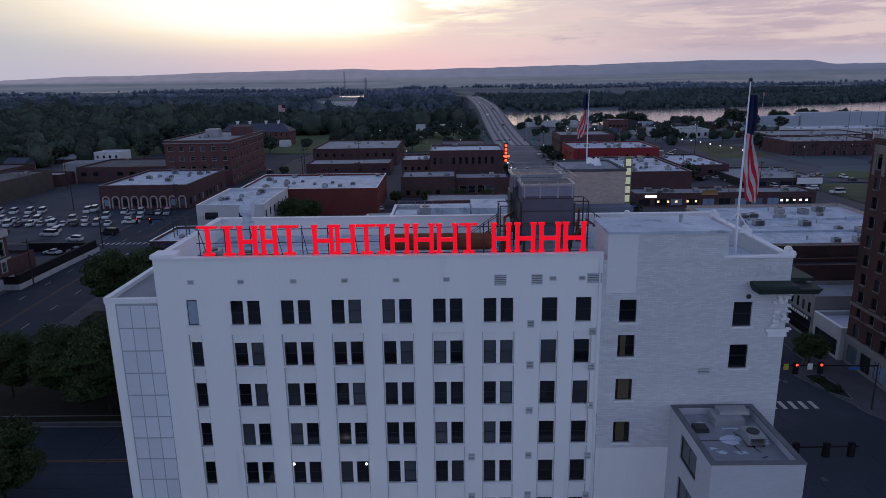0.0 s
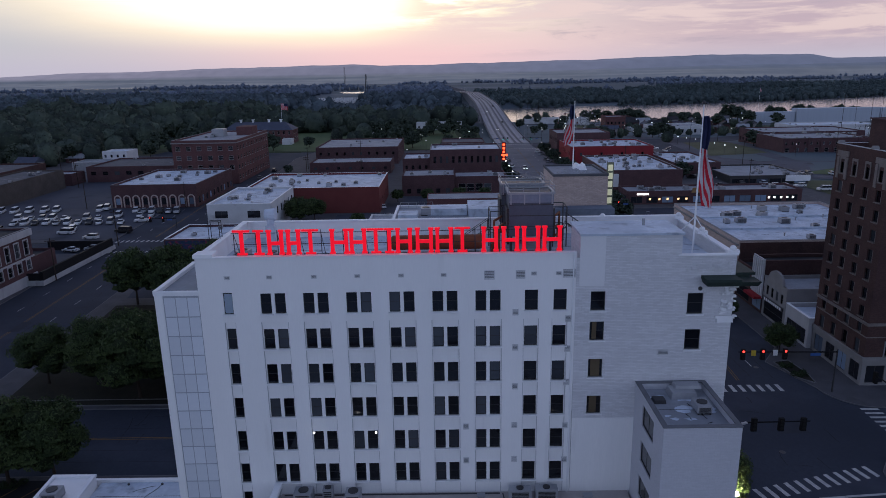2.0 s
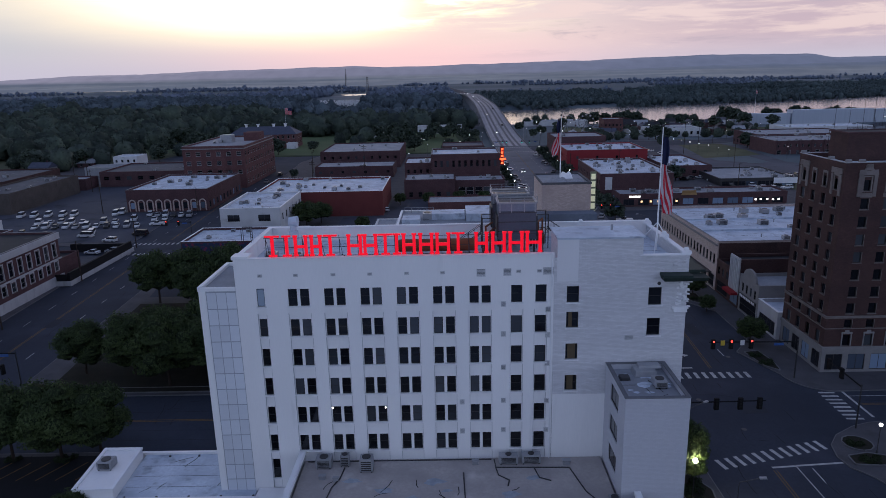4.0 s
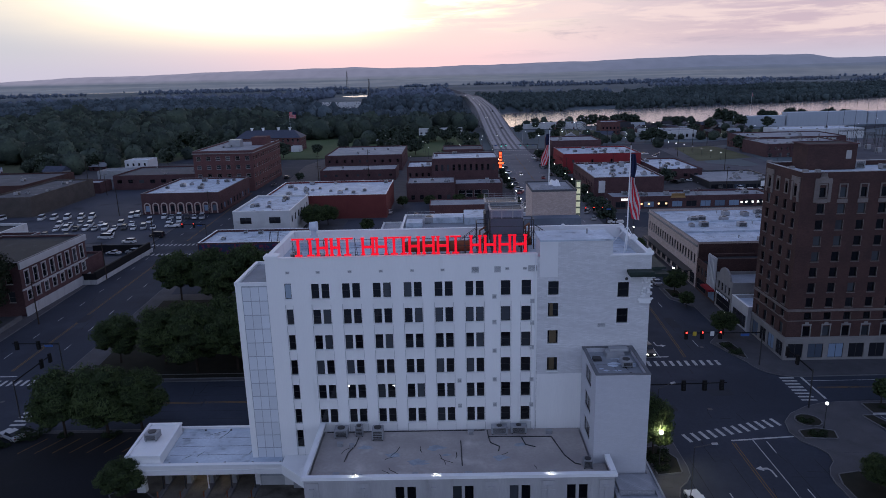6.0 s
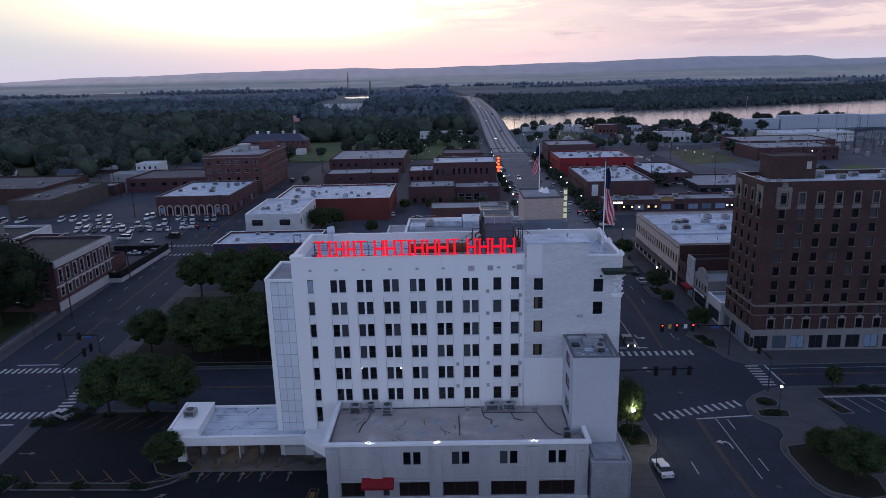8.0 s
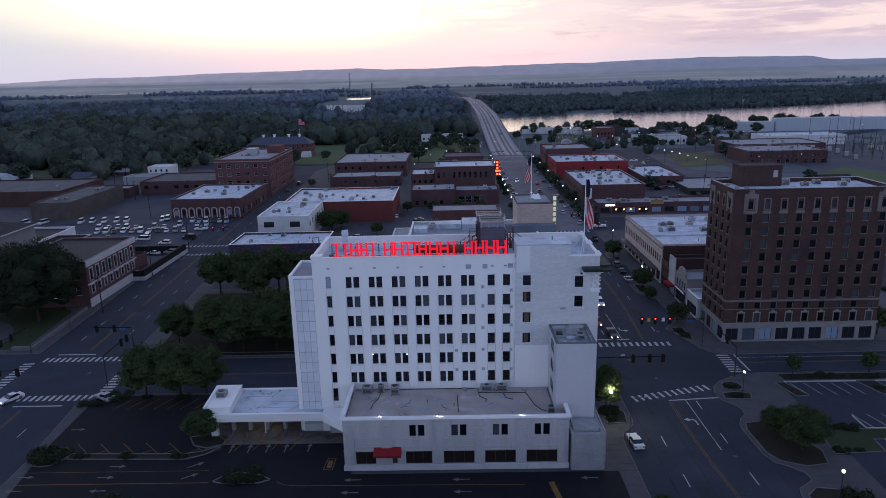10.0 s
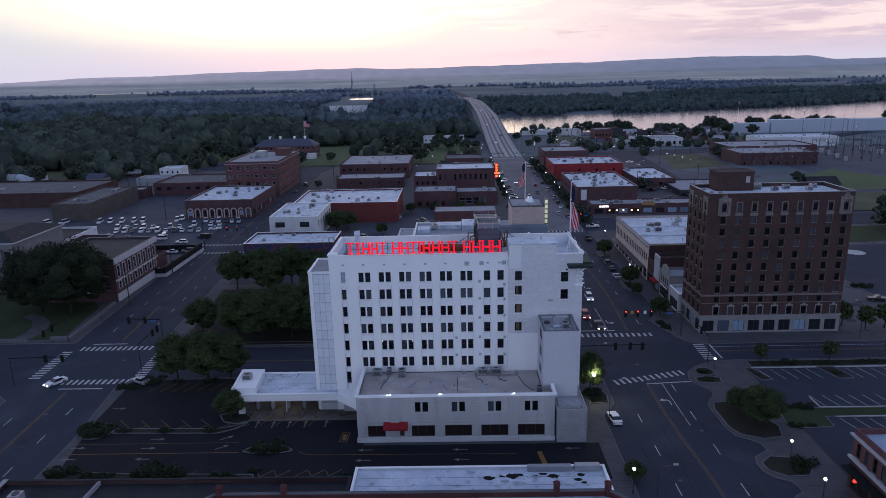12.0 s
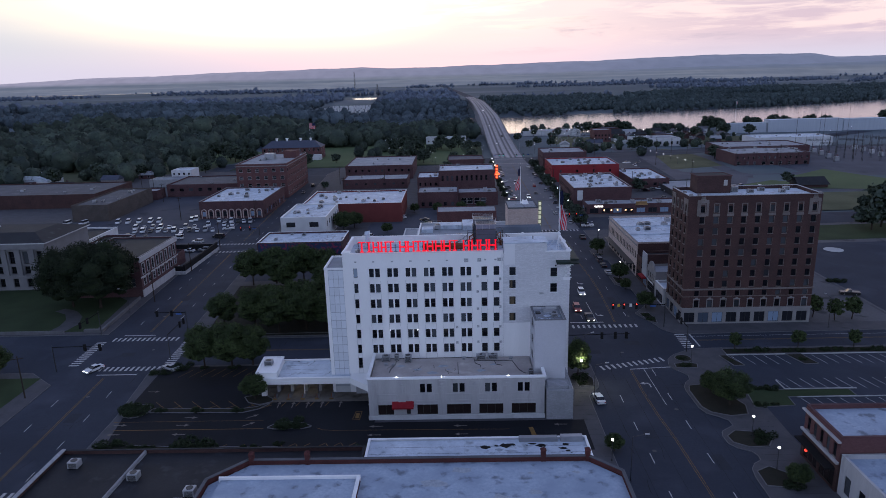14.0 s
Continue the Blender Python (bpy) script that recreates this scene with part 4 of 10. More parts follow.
sloped("ground_green_field", [(170, 318), (246, 300), (280, 342), (266, 398)], meadow, "green field beside the works", 0.24)
sloped("ground_green_field_east", [(252, 300), (330, 290), (340, 330), (282, 340)], meadow, "green field beside the works", 0.24)
sloped("ground_park_lawn", [(-172, 440), (22, 440), (22, 600), (-172, 575)], meadow, "open lawn of the riverside park", 0.22)
sloped("ground_town_edge", [(-620, 338), (-205, 338), (-180, 560), (-700, 560)], dry_grass, "rough grass at the edge of the town", 0.06)
sloped("road_town_edge", [(-480, 350), (-180, 356), (-180, 366), (-480, 362)], town_asphalt, "narrow street at the edge of the town", 0.16)
sloped("ground_far_lawn", [(-250, 470), (-186, 470), (-178, 560), (-250, 545)], meadow, "lawn among the trees", 0.14)
sloped("ground_river_green", [(100, 560), (330, 560), (340, 690), (110, 690)], dry_grass, "grass lots towards the river", 0.12)
sloped("road_river_front", [(80, 690), (470, 742), (470, 754), (80, 702)], town_asphalt, "street along the river front", 0.3)
sloped("road_river_cross", [(150, 560), (160, 560), (236, 700), (226, 700)], town_asphalt, "street towards the river", 0.34)
sloped("ground_green_corner", [(150, 236), (236, 238), (240, 292), (150, 292)], dry_grass, "patchy grass beside the street", 0.20)

slab("pavement_court_path", [(-118, 90.2), (-113, 90.2), (-112, 97), (-114.5, 104), (-119, 109), (-124, 111.5), (-126, 109), (-121, 106), (-118, 101), (-117, 96)], concrete, "curved concrete path over the lawn", 0.03)
slab("pavement_lot_patch", arc(147.3, 164.1, 3.6, 0, 340, 14), material("pale_concrete_patch", (0.42, 0.43, 0.44), 0.9, (0.32, 0.33, 0.34), 0.3, 3.0, 0.6), "pale round concrete patch in the empty lot", -0.08)

# paler road colour stands in for sky sheen at a low angle
slab("road_avenue_north", [(31.3, 207.5), (57.3, 207.5), (57.3, 431), (56.5, 469), (33, 469), (31.3, 431)], material("worn_sheen_road", (0.155, 0.160, 0.185), 0.85, (0.110, 0.115, 0.135), 0.05, 1.5, 0.8, 0.1, stain=((0.07, 0.075, 0.09), 0.08, 0.56, 0.75)), "worn paving of the avenue towards the bridge, sky sheen painted pale", -0.1465, "road")

# ---------------------------------------------------------------- the bank
FRONT, BACK, LEFT, MID, RIGHT = 50.0, 65.5, -23.0, 11.8, 26.3
TOPROW, PITCH, WH = 27.33, 3.57, 1.98     # sill of the top row, storey height, window height
bank = thing("bank_building", "tall white-painted office block with rows of dark paired windows", "office building", (0, 0, 0))

pair_x = [-17.3 + 3.98 * i for i in range(6)]
top_holes, slots, inner = [], [], []
for x in pair_x:
    for o in (0.0, 1.32):
        top_holes.append((x + o - LEFT, TOPROW, 1.0, WH))
        for r in range(1, 6):
            inner.append((x + o - LEFT, TOPROW - PITCH * r, 1.0, WH))
    slots.append((x - 0.12 - LEFT, 2.56))
for x in (7.15, 9.8):
    top_holes.append((x - LEFT, TOPROW, 1.22, WH))
    for r in range(1, 6):
        inner.append((x - LEFT, TOPROW - PITCH * r, 1.22, WH))
    slots.append((x - 0.12 - LEFT, 1.46))
for r in range(0, 7):
    (top_holes if r == 0 else inner).append((-20.75 - LEFT, TOPROW - PITCH * r, 0.86, WH + (0.1 if r < 6 else 0.5)))
slots.append((-20.75 - 0.1 - LEFT, 1.06))
Z_SLOT = TOPROW - PITCH + WH + 0.75
base_z = 8.1
outer = Mesh()
holes = [(u, u + w, z, z + h) for u, z, w, h in top_holes] + [(u, u + w, 4.5 if w < 1.2 else base_z + 0.0, Z_SLOT) for u, w in slots]
wall_face(outer, "S", LEFT, MID, FRONT, BACK, 0, 32.72, holes, 0.22)
outer.quad((LEFT, BACK, 0), (LEFT, FRONT, 0), (LEFT, FRONT, 32.72), (LEFT, BACK, 32.72))
outer.quad((MID, BACK, 0), (LEFT, BACK, 0), (LEFT, BACK, 32.72), (MID, BACK, 32.72))
part("wall", outer, white_paint, bank)
# recessed spandrels between the piers
for u, w in slots:
    x0 = LEFT + u
    m = Mesh()
    hs = [(a - u, a - u + b, z, z + h) for a, z, b, h in inner if u <= a < u + w]
    wall_face(m, "S", x0, x0 + w, FRONT + 0.16, BACK, 4.5 if w < 1.2 else base_z, Z_SLOT, hs, 0.2)
    part("spandrel", m, white_paint, bank)
for u, z, w, h in top_holes:
    add_window(bank, "S", LEFT, MID, FRONT, u, z, w, h, 0.24, "sash", white_trim)
for u, z, w, h in inner:
    add_window(bank, "S", LEFT, MID, FRONT + 0.16, u, z, w, h, 0.2, "sash", white_trim)
# grey strips down beside each bay paint the shade at the recess edges
bay_shade = material("bay_edge_shade_paint", (0.50, 0.51, 0.53), 0.8)
for u, w in slots:
    for o in (u + 0.004, u + w - 0.054):
        part("bay_joint", Mesh().box(LEFT + o, LEFT + o + 0.05, FRONT + 0.06, FRONT + 0.158, 4.6 if w < 1.2 else base_z + 0.1, Z_SLOT - 0.05), bay_shade, bank)
part("pale_blind", Mesh().box(-20.68, -19.96, FRONT + 0.12, FRONT + 0.15, TOPROW + 0.07, TOPROW + WH - 0.02), material("pale_blue_blind", (0.30, 0.37, 0.45), 0.7), bank, "pale drawn blind")
for x, z in ((-13.2, 15.0), (-7.15, 14.95)):
    wl = thing("wall_lamp", "small white lit lamp on the white facade", "wall lamp", (x, FRONT - 0.02, z), group="facade lamps")
    part("base_plate", Mesh().tube((0, 0.012, 0), (0, -0.05, 0), 0.13, k=10), steel_grey, wl)
    part("bulb", Mesh().ball((0, -0.11, 0), 0.09, 6, 10), head_white, wl)
# parapet: front, back and left, with coping
pp = Mesh()
pp.box(LEFT + 0.02, MID, FRONT + 0.02, FRONT + 0.45, 30.9, 32.70)
pp.box(LEFT + 0.02, RIGHT - 0.02, BACK - 0.4, BACK - 0.02, 30.9, 32.70)
pp.box(LEFT + 0.02, LEFT + 0.45, FRONT + 0.46, BACK - 0.41, 30.9, 32.70)
part("parapet", pp, white_paint, bank)
cp = Mesh()
cp.box(LEFT - 0.12, MID, FRONT - 0.10, FRONT + 0.5, 32.724, 32.84)
cp.box(LEFT - 0.12, RIGHT + 0.1, BACK - 0.48, BACK + 0.1, 32.724, 32.86)
cp.box(LEFT - 0.12, LEFT + 0.5, FRONT + 0.502, BACK - 0.482, 32.724, 32.85)
part("coping", cp, white_trim, bank)
part("corner_block", Mesh().box(LEFT - 0.14, LEFT + 1.7, FRONT - 0.12, FRONT + 1.5, 32.843, 33.1, 0.03), white_paint, bank)
part("roof_deck", Mesh().box(LEFT + 0.4, RIGHT - 0.4, FRONT + 0.4, BACK - 0.4, 30.4, 31.0), roof_white, bank)
# wall vents below the parapet
vent_grey = material("grey_vent_paint", (0.58, 0.59, 0.61), 0.6)
# dark back plate paints the shade between the vent slats
vent_shade_back = material("vent_shade_back", (0.20, 0.21, 0.225), 0.8)
screen_black = material("black_fence_cloth", (0.016, 0.016, 0.018), 0.8)
def louvre(x0, x1, z0, z1):
    m = Mesh().box(x0 - 0.06, x1 + 0.06, FRONT - 0.06, FRONT - 0.004, z0 - 0.06, z0).box(x0 - 0.06, x0, FRONT - 0.06, FRONT - 0.004, z0, z1).box(x1, x1 + 0.06, FRONT - 0.06, FRONT - 0.004, z0, z1).box(x0 - 0.06, x1 + 0.06, FRONT - 0.06, FRONT - 0.004, z1, z1 + 0.06)
    n = max(3, round((z1 - z0) / 0.14))
    for i in range(n):
        z = z0 + (z1 - z0) * i / n
        m.box(x0, x1, FRONT - 0.05, FRONT - 0.004, z + 0.02, z + (z1 - z0) / n * 0.55)
    lv = part("vent", m, vent_grey, bank)
    part("vent_back", Mesh().box(x0, x1, FRONT - 0.012, FRONT - 0.003, z0, z1), vent_shade_back, lv)


for x0, x1, z0, z1 in ((3.45, 4.3, 30.4, 31.15), (6.35, 7.1, 30.45, 31.15), (10.65, 11.7, 30.5, 31.2)):
    louvre(x0, x1, z0, z1)
for x in (-20.2, -16.3, -12.2, -8.2, -4.2, -0.3, 7.95, 10.2):
    louvre(x - 0.2, x + 0.2, 30.75, 30.98)
for x, z in ((11.2, 26.2), (11.2, 23.2), (11.2, 19.8), (11.2, 15.2), (11.2, 11.5), (6.3, 23.4), (6.3, 19.4), (6.3, 15.3), (6.3, 11.6), (1.6, 15.2), (1.6, 11.5), (6.3, 26.9)):
    louvre(x - 0.22, x + 0.22, z, z + 0.5)
part("downpipe", Mesh().tube((11.55, FRONT - 0.09, 8.2), (11.55, FRONT - 0.09, 32.9), 0.07), white_trim, bank)

# brick end of the block
end = [(13.2 - MID, z, 1.35, 1.85) for z in (27.2, 24.25, 20.5, 16.7)] + [(22.1 - MID, z, 1.45, 2.0) for z in (26.75, 23.2)]
em = Mesh()
wall_face(em, "S", MID + 0.02, RIGHT, FRONT, BACK, 0, 32.3, [(u, u + w, z, z + h) for u, z, w, h in end], 0.25)
em.quad((RIGHT, FRONT, 0), (RIGHT, BACK, 0), (RIGHT, BACK, 32.3), (RIGHT, FRONT, 32.3))
em.box(21.0, RIGHT - 0.01, FRONT + 0.01, FRONT + 0.4, 30.9, 32.29).box(RIGHT - 0.4, RIGHT - 0.01, FRONT + 0.42, BACK - 0.02, 30.9, 32.29)
part("brick_wall", em, white_brick, bank, "white-painted brick end wall with courses showing")
for u, z, w, h in end:
    add_window(bank, "S", MID + 0.02, RIGHT, FRONT, u, z, w, h, 0.26, "sash", white_trim)
for z, share in ((27.2, 0.0), (24.25, 0.25), (20.5, 0.75), (16.7, 0.55)):
    if share:
        part("brown_curtain", Mesh().box(13.45, 13.45 + 0.9 * share + 0.2, FRONT + 0.14, FRONT + 0.16, z + 0.06, z + 1.79), material("brown_curtain_cloth", (0.11, 0.085, 0.055), 0.85), bank, "dull brown drawn curtain")
part("smooth_patch", Mesh().box(MID + 0.05, 17.8, FRONT - 0.05, FRONT - 0.003, 8.2, 16.2), white_paint, bank, "smooth rendered patch low on the wall")
cope2 = Mesh().box(21.0, RIGHT + 0.12, FRONT - 0.1, FRONT + 0.46, 32.303, 32.44).box(RIGHT - 0.46, RIGHT + 0.12, FRONT + 0.462, BACK - 0.49, 32.303, 32.44)
part("coping", cope2, white_trim, bank)
for x, z in ((23.2, 29.2),):
    part("round_vent", Mesh().tube((x, FRONT - 0.05, z), (x, FRONT - 0.004, z), 0.2, k=12), steel_dark, bank)
for x, z, w in ((20.2, 22.7, 0.9), (20.2, 18.6, 0.6)):
    louvre(x - w / 2, x + w / 2, z, z + 0.5)
# stair head
stair_render = material("off_white_render", (0.71, 0.715, 0.73), 0.8, (0.65, 0.655, 0.67), 0.3, 4.0, 0.6, 0.1)
hd = Mesh().box(12.2, 21.3, FRONT + 0.003, 55.2, 31.0, 34.3)
part("stair_head", hd, white_brick, bank)
part("stair_head_roof", Mesh().box(12.05, 21.45, FRONT - 0.12, 55.3, 34.303, 34.5), roof_white, bank)
part("stair_head_render", Mesh().box(12.1, 14.4, FRONT - 0.05, FRONT - 0.002, 29.6, 34.29), stair_render, bank)
part("stair_head_vent", Mesh().tube((18.6, 53.2, 34.5), (18.6, 53.2, 35.15), 0.14), steel_grey, bank)
# old cornice along the avenue side, seen end on at the corner
cn = Mesh().box(RIGHT + 0.01, RIGHT + 1.9, FRONT + 0.2, BACK, 30.35, 30.6).box(RIGHT + 0.01, RIGHT + 1.4, FRONT + 0.3, BACK - 0.1, 29.9, 30.34).box(23.2, RIGHT + 0.005, FRONT - 1.5, FRONT - 0.003, 30.2, 30.45)
part("cornice", cn, material("tarnished_copper", (0.035, 0.055, 0.048), 0.6, (0.02, 0.028, 0.026), 0.6, 6.0, 0.8), bank, "dark green-black metal cornice at the corner")
part("cornice_soffit", Mesh().box(23.4, RIGHT + 1.6, FRONT - 1.25, FRONT - 0.004, 29.75, 30.19, -0.2), MATS["tarnished_copper"], bank)
for i in range(7):
    y = FRONT + 1.0 + i * 2.2
    part("cornice_bracket", Mesh().box(RIGHT + 0.01, RIGHT + 0.9, y, y + 0.5, 28.9, 29.89, 0.05), white_paint, bank)
sc = Mesh()
orn = random.Random(15)
for i in range(26):
    x, z = 25.0 + orn.uniform(0, 1.35), 26.6 + 3.0 * i / 26 + orn.uniform(-0.1, 0.1)
    w, h = orn.uniform(0.16, 0.42), orn.uniform(0.10, 0.26)
    sc.box(x, x + w, FRONT - orn.uniform(0.08, 0.34), FRONT - 0.01, z, z + h, 0.03)
for x, z, r in ((25.5, 29.2, 0.22), (26.0, 28.9, 0.18), (25.3, 28.0, 0.17), (25.9, 27.4, 0.2)):
    sc.tube((x, FRONT - 0.32, z), (x, FRONT - 0.012, z), r * 0.7, r, k=10)
sc.box(24.9, 26.4, FRONT - 0.2, FRONT - 0.01, 25.9, 26.3, 0.04).box(24.7, 26.5, FRONT - 0.25, FRONT - 0.012, 26.31, 26.55, 0.04)
part("corner_ornament", sc, white_trim, bank, "chipped white scroll ornament under the cornice", smooth=False)
for x, y in ((RIGHT - 0.3, FRONT + 0.3), (RIGHT - 0.3, FRONT + 8), (RIGHT - 0.3, BACK - 0.3), (17.5, BACK - 0.2)):
    part("finial", Mesh().box(x - 0.55, x + 0.55, y - 0.3, y + 0.3, 32.45, 32.75, 0.05).ball((x, y, 32.85), 0.32, 5, 10), white_trim, bank)
# loose brickwork by the corner
loose = random.Random(12)
for z in (30.9, 31.05, 31.2, 31.36, 31.52, 31.68):
    for i in range(9):
        x = 21.8 + i * 0.47 + loose.uniform(-0.03, 0.03)
        if loose.random() < 0.8:
            part("brick", Mesh().box(x, x + 0.42, FRONT - loose.uniform(0.02, 0.1), FRONT - 0.002, z, z + 0.13), white_brick, bank)

# panelled wing at the side
PX0, PX1, PTOP = -27.1, -23.02, 29.7
part("side_wing", Mesh().box(PX0, PX1, FRONT + 0.06, 60.0, 0, PTOP - 0.5), pale_wall, bank)
pw = Mesh().box(PX0 - 0.1, PX0 + 0.35, FRONT - 0.05, 60.1, PTOP - 0.5, PTOP).box(PX0 + 0.36, PX1, FRONT - 0.05, FRONT + 0.3, PTOP - 0.5, PTOP - 0.1)
pw.box(PX0 + 0.36, PX1, 59.7, 60.1, PTOP - 0.5, PTOP)
part("wing_parapet", pw, white_trim, bank)
part("wing_roof", Mesh().box(PX0 + 0.36, PX1, FRONT + 0.31, 59.69, PTOP - 0.49, PTOP - 0.35), roof_grey, bank)
part("wing_edge", Mesh().box(PX0 - 0.02, PX0 + 0.75, FRONT - 0.04, FRONT + 0.058, 0, PTOP - 0.51), white_paint, bank)
pd = {}
rows_p = 14
for r in range(rows_p):
    for c in range(3):
        w = (PX1 - PX0 - 0.8) / 3
        if "p" not in pd:
            pd["p"] = Mesh().box(0.04, w - 0.04, -0.05, 0.0, 0.05, 1.87, 0.0).data("panel", panel_glass)
        o = new("panel", pd["p"])
        o.parent, o.matrix_local = bank, pose(PX0 + 0.8 + c * w, FRONT + 0.03 + 0.02, PTOP - 0.75 - 1.93 * (r + 1) + 0.1)
part("panel_joint", Mesh().box(PX0 + 0.76, PX1 - 0.01, FRONT + 0.012, FRONT + 0.057, 1.5, PTOP - 0.52), grey_mortar, bank)

# low front building with its parapet
LX0, LX1, LY0, LROOF, LTOP = -17.1, 19.5, 37.2, 8.2, 9.45
low = thing("bank_front_wing", "two-storey white bank wing with pilasters and a flat roof", "office building")
lw = [(x - LX0, 6.0, 2.45, 2.05) for x in (-6.3, 0.5, 7.2, 13.95)]
shopw = [(x - LX0, 1.0, w, 2.3) for x, w in ((-7.3, 4.6), (-0.8, 5.0), (5.95, 5.0), (12.7, 5.0), (-15.2, 3.3))]
lm = Mesh()
wall_face(lm, "S", LX0, LX1, LY0, FRONT, 0, LTOP - 0.75, [(u, u + w, z, z + h) for u, z, w, h in lw + shopw], 0.3)
lm.quad((LX0, FRONT, 0), (LX0, LY0, 0), (LX0, LY0, LTOP - 0.75), (LX0, FRONT, LTOP - 0.75))
lm.quad((LX1, LY0, 0), (LX1, FRONT, 0), (LX1, FRONT, LTOP - 0.75), (LX1, LY0, LTOP - 0.75))
part("wall", lm, wall_greyed, low)
for u, z, w, h in lw:
    add_window(low, "S", LX0, LX1, LY0, u, z, (w - 0.35) / 2, h, 0.3, "plain", None)
    add_window(low, "S", LX0, LX1, LY0, u + (w + 0.35) / 2, z, (w - 0.35) / 2, h, 0.3, "plain", None)
    part("mullion", Mesh().box(LX0 + u + (w - 0.35) / 2 + 0.003, LX0 + u + (w + 0.35) / 2 - 0.003, LY0 + 0.06, LY0 + 0.29, z, z + h), wall_greyed, low)
shop_brown = material("brown_shop_glass", (0.030, 0.021, 0.020), 0.12, (0.018, 0.014, 0.014), 0.5, 4.0, 0.6)
for u, z, w, h in shopw:
    o = add_window(low, "S", LX0, LX1, LY0, u, z, w, h, 0.3, "shop_brown", None)
cornice = Mesh()
for o, z0, z1 in ((0.0, LTOP - 0.75, LTOP - 0.45), (0.12, LTOP - 0.447, LTOP - 0.28)):
    cornice.box(LX0 - o, LX1 + o, LY0 - o, LY0 + 0.3, z0, z1)
    cornice.box(LX0 - o, LX0 + 0.3, LY0 + 0.302, FRONT - 0.02, z0, z1)
    cornice.box(LX1 - 0.3, LX1 + o, LY0 + 0.302, 41.2, z0, z1)
coping_w = Mesh().box(LX0 - 0.3, LX1 + 0.3, LY0 - 0.3, LY0 + 0.38, LTOP - 0.277, LTOP + 0.1, 0.03)
coping_w.box(LX0 - 0.3, LX0 + 0.38, LY0 + 0.382, FRONT - 0.02, LTOP - 0.277, LTOP + 0.1, 0.03).box(LX1 - 0.38, LX1 + 0.3, LY0 + 0.382, 41.2, LTOP - 0.277, LTOP + 0.1, 0.03)
part("coping", coping_w, white_trim, low, "pale sheet-metal coping")
part("cornice", cornice, wall_greyed, low)
part("roof_deck", Mesh().box(LX0 + 0.25, 17.55, LY0 + 0.25, FRONT - 0.03, LROOF - 0.5, LROOF).box(17.56, LX1 - 0.25, LY0 + 0.25, 41.25, LROOF - 0.5, LROOF), roof_tan, low)
part("plinth", Mesh().box(LX0 - 0.15, LX1 + 0.1, LY0 - 0.25, LY0 - 0.004, 0, 0.95), pale_wall, low)
part("stringcourse", Mesh().box(LX0 - 0.08, LX1 + 0.08, LY0 - 0.12, LY0 - 0.003, 3.42, 3.62), wall_greyed, low)
for x0, x1 in ((-8.0, -2.6), (-0.85, 4.2), (5.9, 10.9), (12.65, 17.65), (-15.3, -11.0)):
    part("bay_moulding", Mesh().box(x0, x1, LY0 - 0.1, LY0 - 0.003, 5.55, 5.75).box(x0, x1, LY0 - 0.07, LY0 - 0.003, 4.15, 4.3), wall_greyed, low)
for x in (-16.95, -10.9, -2.55, 4.25, 10.95, 17.7):
    pil = part("pilaster", Mesh().box(x, x + 1.6, LY0 - 0.16, LY0 - 0.004, 0.96, LTOP - 0.76), wall_greyed, low)
    cap = Mesh().box(x - 0.1, x + 1.7, LY0 - 0.24, LY0 - 0.162, 7.35, 7.55, 0.02).box(x + 0.3, x + 1.3, LY0 - 0.24, LY0 - 0.162, 6.95, 7.349)
    cap.box(x + 0.62, x + 0.98, LY0 - 0.38, LY0 - 0.162, 6.2, 7.9, 0.03).box(x + 0.5, x + 1.1, LY0 - 0.42, LY0 - 0.162, 7.91, 8.1)
    part("capital", cap, wall_greyed, pil)
part("entrance_wall", Mesh().box(-11.7, -7.0, LY0 - 0.02, LY0 + 0.25, 1.0, 3.3), wall_greyed, low)
part("entrance_door", Mesh().box(-10.5, -9.7, LY0 - 0.06, LY0 - 0.022, 0.96, 2.9), frame_dark, low)
part("cash_machine", Mesh().box(-9.2, -8.4, LY0 - 0.10, LY0 - 0.022, 1.3, 2.3, 0.01), steel_dark, low)
aw = Mesh()
aw.v = [(-12.2, LY0 - 0.01, 4.15), (-7.7, LY0 - 0.01, 4.15), (-7.7, LY0 - 1.3, 3.3), (-12.2, LY0 - 1.3, 3.3), (-12.2, LY0 - 1.3, 2.95), (-7.7, LY0 - 1.3, 2.95), (-12.2, LY0 - 0.01, 2.95), (-7.7, LY0 - 0.01, 2.95)]
aw.f = [(3, 2, 1, 0), (4, 5, 2, 3), (0, 6, 4, 3), (1, 2, 5, 7), (6, 7, 5, 4)]
awning = thing("awning", "dark red canvas awning over the bank's entrance", "awning")
part("canvas", aw, material("red_canvas", (0.26, 0.02, 0.03), 0.8, (0.18, 0.015, 0.02), 0.8, 8.0, 0.6), awning)
# side strip towards the avenue
grey_block = material("grey_painted_block", (0.36, 0.37, 0.40), 0.85, (0.27, 0.28, 0.30), 0.4, 4.0, 0.7, 0.2, brick=(0.4, 0.2, 0.012))
strip = thing("bank_side_annex", "low white annex beside the pavement with a dark roof", "annex")
shell(strip, LX1 + 0.32, 25.0, 36.4, 49.9, 6.4, grey_block, roof_grey, 0.25, {}, cope=grey_block)
part("ramp_wall", Mesh().box(25.06, 25.3, 36.4, 56, 0, 6.7), grey_block, strip)
part("roof_step", Mesh().box(LX1 + 0.75, 24.4, 37.6, 40.9, 6.16, 6.9), grey_block, strip)
